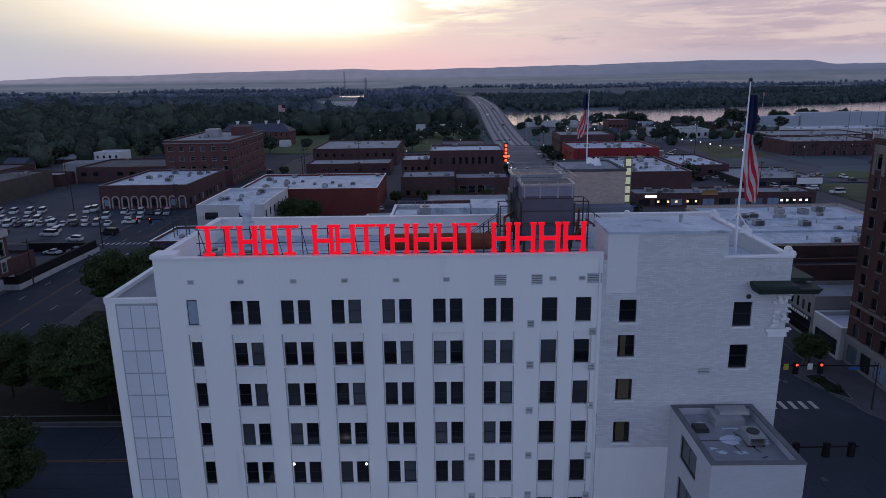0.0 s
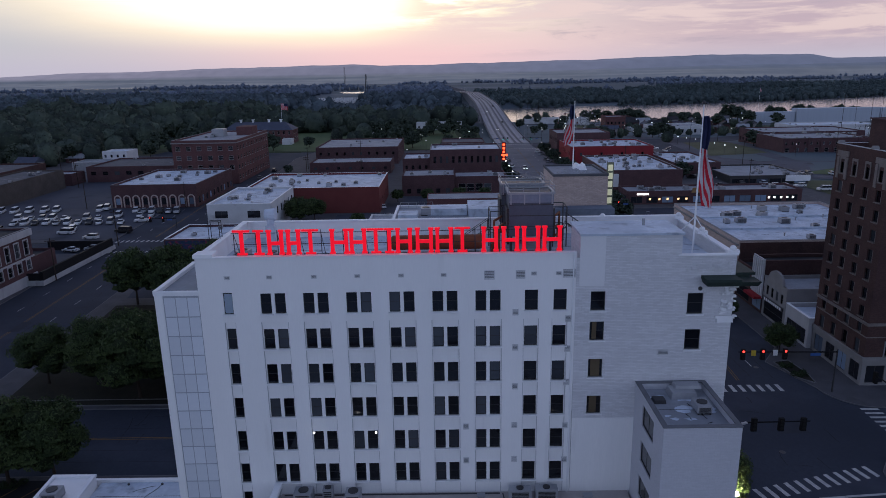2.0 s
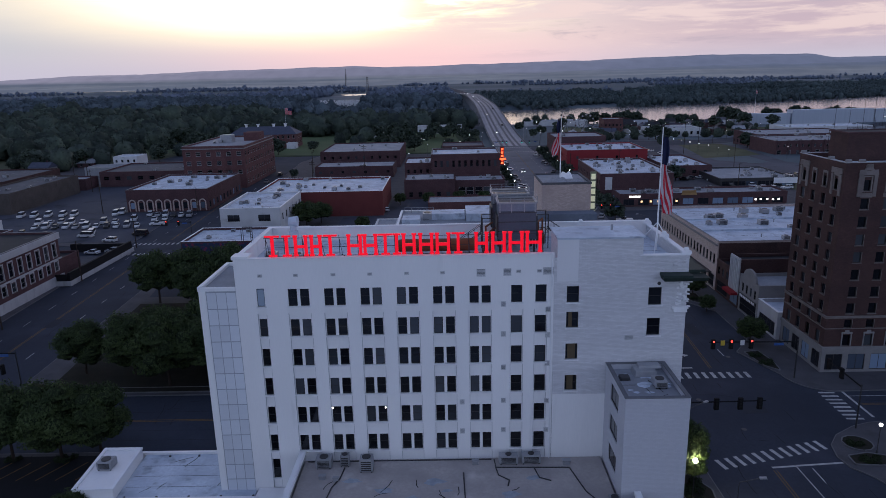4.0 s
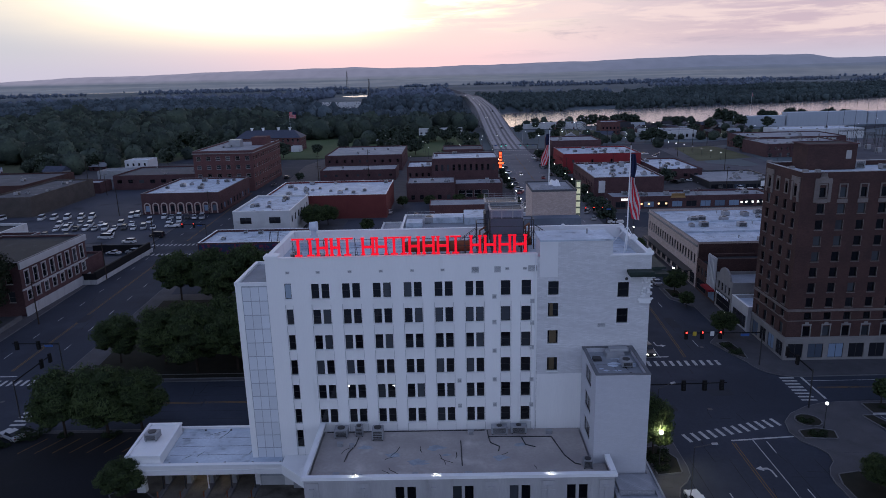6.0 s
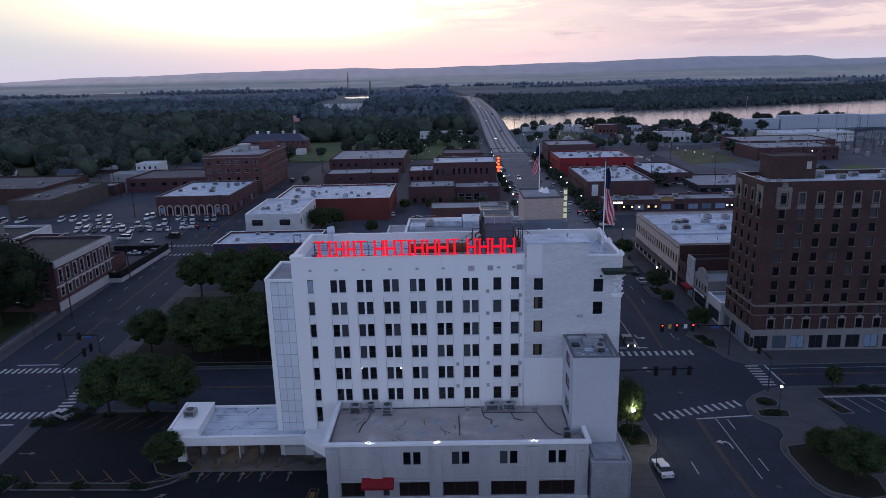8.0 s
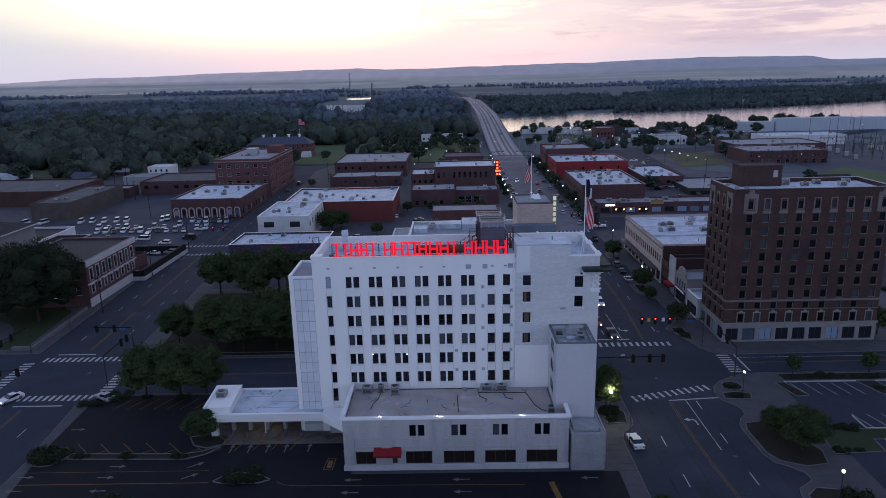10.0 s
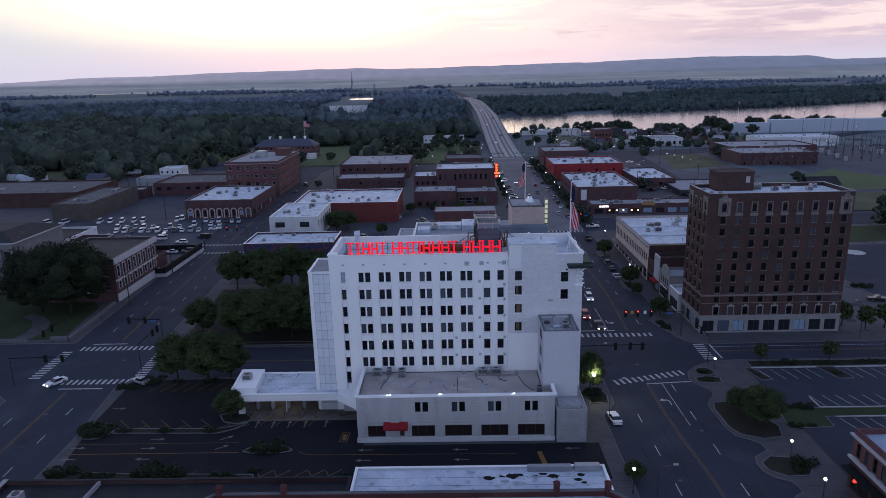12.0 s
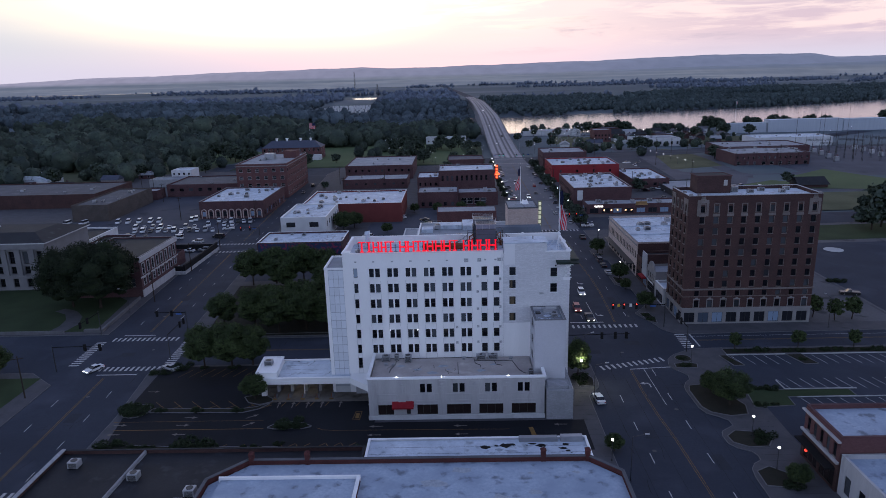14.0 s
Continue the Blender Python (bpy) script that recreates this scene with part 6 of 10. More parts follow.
for u in (hu[0], hu[8]):
    x = HX0 + u
    part("end_bay_stone", Mesh().box(x - 0.85, x - 0.12, HY0 - 0.16, HY0 - 0.003, 30.9, 34.4).box(x + 1.62, x + 2.2, HY0 - 0.16, HY0 - 0.003, 30.9, 34.4).box(x - 0.9, x + 2.25, HY0 - 0.2, HY0 - 0.003, 34.41, 35.3, 0.1).box(x - 0.1, x + 1.4, HY0 - 0.22, HY0 - 0.003, 35.31, 36.2, 0.3), terracotta, hotel, "weathered grey stone surround")
for u in (1.55, 11.75):
    y = HY0 + u
    part("end_bay_stone", Mesh().box(HX0 - 0.16, HX0 - 0.003, y - 0.85, y - 0.2, 30.9, 34.4).box(HX0 - 0.16, HX0 - 0.003, y + 1.5, y + 2.1, 30.9, 34.4).box(HX0 - 0.2, HX0 - 0.003, y - 0.9, y + 2.15, 34.51, 35.4), terracotta, hotel, "weathered grey stone surround")
for u in spread(HY1 - HY0, 4, 1.3, 1.55):
    y = HY0 + u
    part("attic_surround", Mesh().box(HX0 - 0.1, HX0 - 0.003, y - 0.16, y + 0.06, 31.7, 34.1).box(HX0 - 0.1, HX0 - 0.003, y + 1.1, y + 1.32, 31.7, 34.1).box(HX0 - 0.12, HX0 - 0.003, y - 0.16, y + 1.32, 34.11, 34.5), terracotta, hotel)
for x, y in ((HX0 + 0.5, HY0 + 0.4), (HX0 + 2.6, HY0 + 0.2), (HX1 - 0.8, HY0 + 0.2), (HX0 + 0.3, HY1 - 0.6), (HX0 + 0.3, HY0 + 5)):
    part("finial", Mesh().box(x - 0.5, x + 0.5, y - 0.3, y + 0.3, HTOP + 0.1, HTOP + 0.55, 0.1), limestone, hotel)
pent = part("penthouse", Mesh().box(69.2, 78.6, 97.2, 102.8, HTOP - 0.89, 40.3), brick_brown, hotel)
part("penthouse_coping", Mesh().box(69.0, 78.8, 97.0, 97.4, 40.303, 40.5).box(69.0, 78.8, 102.6, 103.0, 40.303, 40.5).box(69.0, 69.4, 97.41, 102.59, 40.303, 40.5).box(78.4, 78.8, 97.41, 102.59, 40.303, 40.5), brick_dark, pent)
part("penthouse_roof", Mesh().box(69.4, 78.4, 97.4, 102.6, 40.302, 40.36), roof_dark, pent)
part("penthouse_window", Mesh().box(76.6, 77.6, 97.12, 97.19, 37.6, 39.2), frame_light, pent)
roof_unit(80.3, 99.6, HTOP - 0.9, 1.9, 2.4, 1.5)
for x, y in ((84, 97), (88, 99.5), (92.5, 96.5), (95.4, 100.3)):
    roof_unit(x, y, HTOP - 0.9, 1.6, 1.3, 1.0)

# ---------------------------------------------------------------- shops along the avenue
def simple(name, label, cat, x0, x1, y0, y1, h, wall, roof, sides=None, par=0.7, style="sash", sill=None, cope=None, units=0, seed=0, z0=0.0, vents=0):
    e = thing(name, label, cat)
    shell(e, x0, x1, y0, y1, h, wall, roof, par, sides or {}, 0.18, style, sill, cope, z0)
    rnd = random.Random(seed + 17)
    for i in range(units):
        roof_unit(rnd.uniform(x0 + 2, x1 - 2), rnd.uniform(y0 + 2, y1 - 2), h - par, *rnd.choice(((1.6, 1.3, 1.0), (2.4, 1.8, 1.3), (1.2, 1.2, 0.8))), turn=rnd.choice((0, 90)))
    for i in range(vents):
        v = part("vent_pipe", Mesh().tube((0, 0, 0), (0, 0, 0.7), 0.14, k=8).tube((0, 0, 0.7), (0, 0, 0.85), 0.24, k=8), steel_grey, e)
        v.matrix_local = pose(rnd.uniform(x0 + 2, x1 - 2), rnd.uniform(y0 + 2, y1 - 2), h - par)
    return e


shops = simple("corner_shop_block", "two-storey pale brick shop block with a big white roof", "shop building", 63.6, 104, 134.5, 178, 12.0, tan_brick, roof_white,
               {"W": [(u, 6.3, 1.1, 2.3) for u in spread(43.5, 19, 1.1, 1.2)] + [(u, 0.5, 3.4, 3.0) for u in spread(43.5, 9, 3.4, 1.0)]}, units=9, vents=6, cope=limestone, sill=limestone, seed=1)
part("storefront_canopy", Mesh().box(61.4, 63.55, 137, 176, 3.7, 3.95), steel_dark, shops)
part("flank_wall", Mesh().box(63.9, 103.98, 134.3, 134.496, 0, 11.6), brick_brown, shops, "brown brick flank wall")
part("cornice", Mesh().box(63.2, 63.59, 134.4, 178.1, 10.9, 11.25), limestone, shops)
part("roof_seam", Mesh().box(64.2, 103.5, 148.0, 148.4, 11.3, 11.75).box(64.2, 103.5, 161.0, 161.4, 11.3, 11.75), roof_white, shops)
simple("pale_shop", "narrow pale rendered two-storey shop", "shop building", 63.6, 96, 126.6, 134.25, 8.0, brick_brown, roof_dark,
       {"W": [(u, 4.6, 1.0, 1.8) for u in spread(7.7, 3, 1.0, 1.0)] + [(0.8, 0.4, 6.1, 2.8)]}, style="sash", seed=2)
fins = simple("fluted_shop", "tall narrow white shopfront with vertical fluted panels", "shop building", 63.6, 100, 121.4, 126.4, 11.2, brick_brown, roof_dark, {"W": [(0.5, 0.4, 4.0, 2.6)]}, style="shop", seed=3)
part("white_front", Mesh().box(63.42, 63.585, 121.42, 126.38, 3.3, 11.4), wall_greyed, fins)
for i in range(6):
    part("fin", Mesh().box(63.2, 63.41, 121.6 + i * 0.86, 121.85 + i * 0.86, 3.9, 11.1), pale_wall, fins)
part("shop_awning", Mesh().box(61.9, 63.5, 121.4, 126.4, 3.1, 3.6, 0.05), MATS["red_canvas"], fins)
gable = simple("gabled_shop", "two-storey pale stone shop with a curved gable", "shop building", 63.6, 90, 112.0, 121.2, 8.2, limestone, roof_grey,
               {"W": [(u, 4.7, 0.9, 1.9) for u in spread(9.2, 4, 0.9, 1.2)] + [(0.7, 0.4, 7.8, 2.9)]}, style="sash", seed=4)
gp = Mesh()
pts = [(112.9, 8.2)] + [(116.6 - 3.0 * math.cos(a), 8.2 + 2.2 * math.sin(a)) for a in [i * math.pi / 10 for i in range(11)]] + [(120.3, 8.2)]
n0 = len(pts)
gp.v = [(63.55, y, z) for y, z in pts] + [(64.0, y, z) for y, z in pts]
gp.f = [tuple(range(n0))[::-1], tuple(range(n0, 2 * n0))] + [(i, (i + 1) % n0, n0 + (i + 1) % n0, n0 + i) for i in range(n0)]
part("curved_gable", gp, limestone, gable)
part("sign_band", Mesh().box(63.35, 63.59, 112.6, 120.6, 3.4, 4.2), steel_dark, gable)
for i in range(9):
    part("sign_bar", Mesh().box(63.3, 63.345, 113.2 + i * 0.8, 113.7 + i * 0.8, 3.55, 4.05), white_trim, gable)
simple("low_shop", "low white single-storey shop beside the hotel", "shop building", 63.6, 84, 103.4, 111.8, 5.6, wall_greyed, roof_white, {"W": [(0.8, 0.4, 6.8, 2.8)]}, style="shop", cope=white_trim, seed=5)

# block further along the avenue, north side
longlow = simple("long_low_shops", "long single-storey dark brick shop row with lit signs", "shop building", 66.3, 131, 238.5, 252, 5.0, brick_dark, roof_grey,
                 {"S": [(u, 0.5, 4.2, 2.4) for u in spread(64.7, 11, 4.2, 1.5)], "W": [(1.2, 0.5, 4, 2.4), (7.6, 0.5, 4, 2.4)]}, style="shop", units=6, vents=5, seed=6)
lit_sign = material("lit_white_sign", (0.8, 0.8, 0.8), 0.4, emit=(1.0, 0.97, 0.93), power=1.8)
lit_warm = material("lit_warm_window", (0.5, 0.35, 0.2), 0.4, emit=(1.0, 0.62, 0.32), power=1.6)
for x, w, mt in ((70.0, 4.2, lit_sign),):
    part("lit_sign", Mesh().box(x, x + w, 238.2, 238.46, 3.55, 4.25), mt, longlow)
for x in (74.5, 78, 81, 85, 88, 118.5, 120.5, 123, 125.2, 127.4):
    part("window_light", Mesh().box(x, x + 0.7, 238.3, 238.46, 1.6, 2.3), lit_warm if x < 100 else lit_sign, longlow)
part("arched_sign", Mesh().box(90, 96, 238.1, 238.46, 4.2, 6.0, 0.4), material("ochre_sign", (0.35, 0.22, 0.1), 0.7), longlow)
brick5 = simple("brick_store", "two-storey red brick store with a pale speckled roof", "shop building", 62.5, 92.5, 256, 306, 10.4, brick_dark, roof_white,
                {"W": [(u, 5.6, 1.2, 2.0) for u in spread(50, 14, 1.2, 1.5)] + [(u, 0.5, 4.0, 2.9) for u in spread(50, 9, 4.0, 1.0)]}, units=16, vents=10, cope=limestone, seed=7)
part("painted_oval", Mesh().box(64.5, 67.3, 255.9, 255.997, 3.8, 9.0).box(65.0, 66.8, 255.88, 255.9, 4.4, 8.4), pale_wall, brick5)
simple("red_painted_store", "long red painted two-storey store with a white roof", "shop building", 63.0, 105.7, 340, 376, 10.8, paint_red, roof_white, {"S": [(u, 6.0, 1.2, 1.6) for u in spread(42.7, 4, 1.2, 5)], "W": [(u, 6.0, 1.2, 2.2) for u in spread(36, 9, 1.2, 1.5)]}, units=9, vents=4, cope=limestone, seed=8)
simple("end_store", "tall brick store at the end of the row", "shop building", 62.0, 92, 378, 408, 14.5, brick_dark, roof_grey, {"W": [(u, 9, 1.2, 2.4) for u in spread(30, 9, 1.2, 1.5)]}, units=4, seed=11)
simple("grey_warehouse", "low warehouse with a pale roof behind the stores", "warehouse", 106, 128, 308, 352, 6.0, brick_dark, roof_white, {"S": [(u, 2, 2, 1.6) for u in spread(22, 4, 2, 2)]}, units=4, z0=-3, seed=12)
office = simple("flat_office", "low flat-roofed office with a dark glazed front", "office building", 122, 156, 282, 318, 3.4, steel_dark, roof_grey, {"S": [(u, -0.4, 5, 2.4) for u in spread(34, 6, 5, 1)]}, style="shop", units=6, z0=-4, seed=13)
part("white_fascia", Mesh().box(146, 156.5, 281.4, 281.9, 0.8, 3.3), white_trim, office)

# theatre behind the bank with its tan tower and lit upright sign
theatre = simple("theatre", "large theatre block with a stepped pale roof and tan tower", "theatre", -9.5, 25.0, 90.5, 116, 24.6, pale_wall, roof_grey, {}, 0.35, units=6, vents=5, cope=white_trim, seed=14)
part("tower", Mesh().box(16.3, 24.6, 93.4, 104.5, 24.26, 33.1), tan_brick, theatre)
tr = Mesh().box(16.2, 24.7, 93.3, 93.7, 33.103, 33.45).box(16.2, 24.7, 104.2, 104.6, 33.103, 33.45).box(16.2, 16.4, 93.71, 104.19, 33.103, 33.45).box(24.3, 24.7, 93.71, 104.19, 33.103, 33.45)
part("tower_parapet", tr, roof_brown, theatre)
part("tower_roof", Mesh().box(16.4, 24.3, 93.7, 104.2, 33.102, 33.2), roof_grey, theatre)
trp = random.Random(21)
for x0, x1, y0, y1, h in ((18.2, 21.0, 95.4, 98.4, 0.7), (21.2, 23.9, 94.6, 97.2, 0.5), (20.6, 22.6, 99.0, 102.6, 1.0), (17.0, 18.4, 94.4, 96.4, 0.35)):
    sheet = Mesh()
    for i in range(7):
        for j in range(6):
            edge = 0.0 if i in (0, 6) or j in (0, 5) else 1.0
            sheet.v.append((x0 + (x1 - x0) * i / 6, y0 + (y1 - y0) * j / 5 + trp.uniform(-0.1, 0.1), 33.205 + edge * h * trp.uniform(0.35, 1.0)))
    sheet.f = [(i * 6 + j, i * 6 + 6 + j, i * 6 + 7 + j, i * 6 + j + 1) for i in range(6) for j in range(5)]
    tarp = thing("tarpaulin", "crumpled pale sheet lying over plant on the tan tower's roof", "tarpaulin", group="roof sheets")
    part("sheet", sheet, white_trim if h > 0.9 else grey_block, tarp)
part("low_roof", Mesh().box(12.5, 25.1, 90.4, 93.2, 24.61, 28.6), roof_blue, theatre)
for x0, x1, y0, y1, h in ((-3.6, 3.4, 108, 112, 1.2), (3.6, 9.6, 106, 114.5, 1.5), (-8.6, -5.2, 104, 108, 1.0)):
    part("roof_box", Mesh().box(x0, x1, y0, y1, 24.26, 24.26 + h, 0.04), roof_white, theatre)
rail_m = Mesh()
for i in range(5):
    rail_m.tube((-8.8 + i * 1.5, 114.6, 24.26), (-8.8 + i * 1.5, 114.6, 25.5), 0.04, k=5)
rail_m.tube((-8.8, 114.6, 25.5), (-2.8, 114.6, 25.5), 0.04, k=5)
part("roof_rail", rail_m, steel_grey, theatre)
vs = thing("upright_sign", "tall narrow upright theatre sign with pale lit panels", "sign", (25.15, 94.6, 25.6))
part("sign_case", Mesh().box(-0.5, 0.5, -0.2, 0.2, 0, 9.4), material("sign_case_green", (0.18, 0.20, 0.14), 0.6), vs)
lit_sq = material("lit_cream_panel", (0.7, 0.7, 0.5), 0.5, emit=(0.85, 0.85, 0.55), power=0.3)
for i in range(7):
    part("lit_panel", Mesh().box(-0.36, 0.36, -0.26, -0.204, 0.5 + i * 1.27, 1.45 + i * 1.27), lit_sq, vs)
stp = simple("pale_flat_block", "lower pale flat-roofed rear of the theatre", "theatre", -14, -9.7, 95, 112, 23.9, pale_wall, roof_grey, {}, 0.3, seed=15)

# west of the avenue, further on
simple("garage_row", "low red-edged brick garage row", "shop building", -7.6, 20.5, 221.5, 234, 6.4, brick_red, roof_grey, {}, 0.3, seed=16)
simple("brick_pub", "low dark brick building with a terrace", "pub", -19, 2.5, 264, 284, 8.4, brick_dark, roof_grey, {"S": [(u, 1.0, 1.6, 2.0) for u in spread(21.5, 5, 1.6, 2)]}, units=4, seed=17)
simple("brick_shed", "low brick shop with large paned windows", "shop building", 2.7, 24, 268, 284, 7.2, brick_dark, roof_grey, {"S": [(1.5, 1.0, 3.0, 3.2), (4.9, 1.0, 3.0, 3.2), (8.6, 1.0, 3.0, 3.2), (12.0, 1.0, 3.0, 3.2)]}, style="sash_light", units=3, seed=18)
row = simple("brick_corner_row", "long two-storey dark red brick corner building", "shop building", -8.2, 24.0, 296, 322, 15.2, brick_dark, roof_white,
             {"S": [(u, 9.2, 1.2, 3.0) for u in spread(32.2, 11, 1.2, 1.5)], "E": [(u, 9.0, 1.2, 3.0) for u in spread(26, 8, 1.2, 1.5)]}, units=3, cope=limestone, seed=19)
neon = thing("neon_sign", "tall orange-red neon sign on the corner of a brick building", "neon sign", (25.2, 297.5, 9.5))
part("backing", Mesh().box(-0.9, 0.9, -0.2, 0.2, 0, 8.5), material("dark_red_sign", (0.2, 0.02, 0.02), 0.6), neon)
for i in range(5):
    part("neon_figure", Mesh().box(-0.55, 0.55, -0.3, -0.21, 0.5 + i * 1.6, 1.5 + i * 1.6), neon_orange, neon)
part("neon_bar", Mesh().box(-1.7, 1.7, -0.34, -0.31, 2.4, 3.2), neon_orange, neon)
simple("row_annex", "low brick annex beside the corner building", "shop building", -21, -8.4, 300, 322, 11.0, brick_dark, roof_white, {"S": [(u, 6, 1.1, 1.8) for u in spread(12.6, 4, 1.1, 1.2)]}, units=3, seed=20)
store_red = material("dull_red_wall", (0.165, 0.048, 0.046), 0.75, (0.13, 0.035, 0.034), 0.25, 3.0, 0.7, 0.2)
simple("long_store", "long red-painted store with a white membrane roof", "shop building", -73.5, -25.0, 231, 268, 9.5, store_red, roof_white, {"E": [(u, 3.0, 1.0, 1.4) for u in spread(37, 5, 1.0, 3)]}, units=9, cope=white_trim, seed=21)
w3 = simple("white_office", "two-storey white office with dark square windows", "office building", -75.5, -55.5, 197, 229, 10.3, pale_wall, roof_white, {"S": [(2.4, 5.9, 4.0, 2.2), (12.6, 5.9, 4.0, 2.2), (2.4, 1.6, 4.0, 2.2), (12.6, 1.6, 4.0, 2.2)], "E": [(u, 5.6, 1.6, 2.4) for u in spread(32, 6, 1.6, 2.5)]}, style="shop", units=6, vents=3, cope=white_trim, seed=22)
mural = simple("mural_shop", "low flat-roofed shop with a painted mural wall", "shop building", -79.0, -44.5, 171.5, 190, 5.5, brick_dark, roof_white, {}, units=3, vents=2, cope=white_trim, seed=23)
mural_mat = material("mural_paint", (0.055, 0.03, 0.08), 0.7, (0.02, 0.055, 0.10), 0.7, 2.6, 1.0, stain=((0.22, 0.035, 0.08), 0.8, 0.52, 0.60))
part("mural_panel", Mesh().box(-78.6, -45.0, 171.4, 171.497, 0.4, 5.0), mural_mat, mural, "purple, blue and pink painted mural")
simple("flat_brick_block", "two-storey brown brick block with a grey roof", "warehouse", -74, -28, 368, 420, 9.6, brick_dark, roof_grey, {"S": [(u, 5.2, 1.3, 1.6) for u in spread(46, 10, 1.3, 2)], "E": [(u, 5.2, 1.3, 1.6) for u in spread(52, 9, 1.3, 2)]}, units=5, seed=24)
simple("brick_workshop", "low brown brick workshop", "warehouse", -70, -29, 330, 352, 6.0, brick_dark, roof_grey, {"S": [(u, 2.4, 1.6, 1.2) for u in spread(41, 7, 1.6, 2)]}, units=4, seed=25)
simple("house_by_bridge", "dark low building among trees by the bridge", "house", -4, 22, 402, 428, 8.0, brick_dark, slate, {}, units=0, seed=26)
simple("riverside_motel", "long low pale building by the trees", "motel", -28, 12, 592, 606, 6.5, pale_wall, roof_grey, {"S": [(u, 2.0, 1.6, 1.6) for u in spread(40, 9, 1.6, 1.5)]}, seed=27)
simple("riverside_house", "small pale house among trees", "house", -66, -52, 560, 574, 8.0, pale_wall, roof_grey, {}, seed=28)

# west street
arch = thing("arched_store", "single-storey brick store with pale arched bays", "shop building")
shell(arch, -130.5, -97.4, 247.5, 292, 9.0, brick_dark, roof_white, 0.7, {"S": [(u, 1.2, 1.7, 2.6) for u in spread(33.1, 9, 1.7, 1.4)], "E": [(u, 1.2, 2.0, 2.6) for u in spread(44.5, 10, 2.0, 1.5)]}, 0.2, "shop", None, limestone)
for u in spread(33.1, 9, 1.7, 1.4):
    x = -130.5 + u
    ring = Mesh()
    for i in range(8):
        a0, a1 = math.pi * i / 8, math.pi * (i + 1) / 8
        p = [(x + 0.85 + r * math.cos(a), 3.8 + r * 0.9 * math.sin(a)) for r, a in ((0.95, a0), (1.45, a0), (1.45, a1), (0.95, a1))]
        k0 = len(ring.v)
        ring.v += [(q[0], 247.35, q[1]) for q in p] + [(q[0], 247.49, q[1]) for q in p]
        ring.f += [(k0 + 3, k0 + 2, k0 + 1, k0), (k0, k0 + 1, k0 + 5, k0 + 4), (k0 + 1, k0 + 2, k0 + 6, k0 + 5), (k0 + 2, k0 + 3, k0 + 7, k0 + 6), (k0 + 3, k0, k0 + 4, k0 + 7)]
    ring.box(x - 0.6, x - 0.1, 247.35, 247.49, 0.3, 3.79).box(x + 1.8, x + 2.3, 247.35, 247.49, 0.3, 3.79)
    part("arch_surround", ring, tan_brick, arch)
for x, y in ((-121, 270), (-110, 262), (-104, 280), (-116, 284)):
    roof_unit(x, y, 8.3, 2.4, 1.8, 1.3)
tallb = simple("tall_brick_block", "four-storey red brick office block with paired pale windows", "office building", -128.5, -98.5, 305, 361, 20.4, brick_red, roof_grey,
               {"S": [(u, z, 2.2, 2.0) for z in (15.6, 11.2, 6.8) for u in spread(30, 6, 2.2, 1.6)], "E": [(u, z, 1.6, 2.0) for z in (15.6, 11.2, 6.8, 2.0) for u in spread(56, 12, 1.6, 1.8)]}, style="sash_light", sill=limestone, cope=limestone, units=3, seed=30)
part("roof_hut", Mesh().box(-118, -112, 330, 336, 19.6, 23.5, 0.1), unit_grey, tallb)
part("roof_stair", Mesh().box(-108, -100, 338, 348, 19.6, 24), brick_red, tallb)
part("cornice", Mesh().box(-128.9, -98.1, 304.5, 304.95, 18.9, 19.3).box(-98.45, -98.1, 304.95, 361, 18.9, 19.3), limestone, tallb)
simple("tall_block_wing", "lower brick wing beside the four-storey block", "office building", -176, -129, 316, 352, 7.6, brick_dark, roof_brown, {"S": [(u, 3.4, 2.6, 1.8) for u in spread(47, 8, 2.6, 2)]}, units=3, seed=31)
simple("yard_shed", "long low shed with a grey roof", "shed", -222, -178, 306, 318, 5.6, brick_dark, roof_grey, {}, seed=32)
grey_brown = material("grey_brown_block", (0.13, 0.11, 0.10), 0.9, (0.085, 0.075, 0.07), 0.3, 3.0, 0.8, 0.3, brick=(0.4, 0.2, 0.012))
simple("dark_warehouse", "large windowless brown brick warehouse with a patched roof", "warehouse", -197, -178, 247.5, 300, 8.6, grey_brown, roof_brown, {}, units=6, seed=33)
simple("far_warehouse", "wide low warehouse with a grey roof", "warehouse", -330, -205, 286, 332, 8.0, brick_brown, roof_brown, {}, units=4, seed=34)
simple("white_house", "white two-storey house among trees", "house", -196, -182, 372, 386, 9.0, pale_wall, roof_white, {"S": [(u, z, 1.2, 1.6) for z in (2, 5.6) for u in spread(14, 4, 1.2, 1.2)]}, seed=35)
simple("grey_sheds", "low metal sheds with pale roofs", "shed", -205, -165, 356, 370, 5.0, unit_grey, roof_grey, {}, seed=36)
# brick museum with a slate roof
mus = thing("brick_museum", "long red brick museum with a blue slate roof and chimneys", "museum")
shell(mus, -166, -115, 492, 512, 10.0, brick_red, slate, 0.2, {"S": [(u, z, 1.4, 2.2) for z in (2.4, 7.0) for u in spread(51, 13, 1.4, 1.5)], "E": [(u, z, 1.4, 2.2) for z in (2.4, 7.0) for u in spread(20, 5, 1.4, 1.5)]}, style="sash_light", sill=limestone)
hr = Mesh()
hr.v = [(-166.5, 491.5, 10.02), (-114.5, 491.5, 10.02), (-114.5, 512.5, 10.02), (-166.5, 512.5, 10.02), (-159, 502, 15.6), (-122, 502, 15.6)]
hr.f = [(0, 1, 5, 4), (1, 2, 5), (2, 3, 4, 5), (3, 0, 4), (3, 2, 1, 0)]
part("hip_roof", hr, slate, mus)
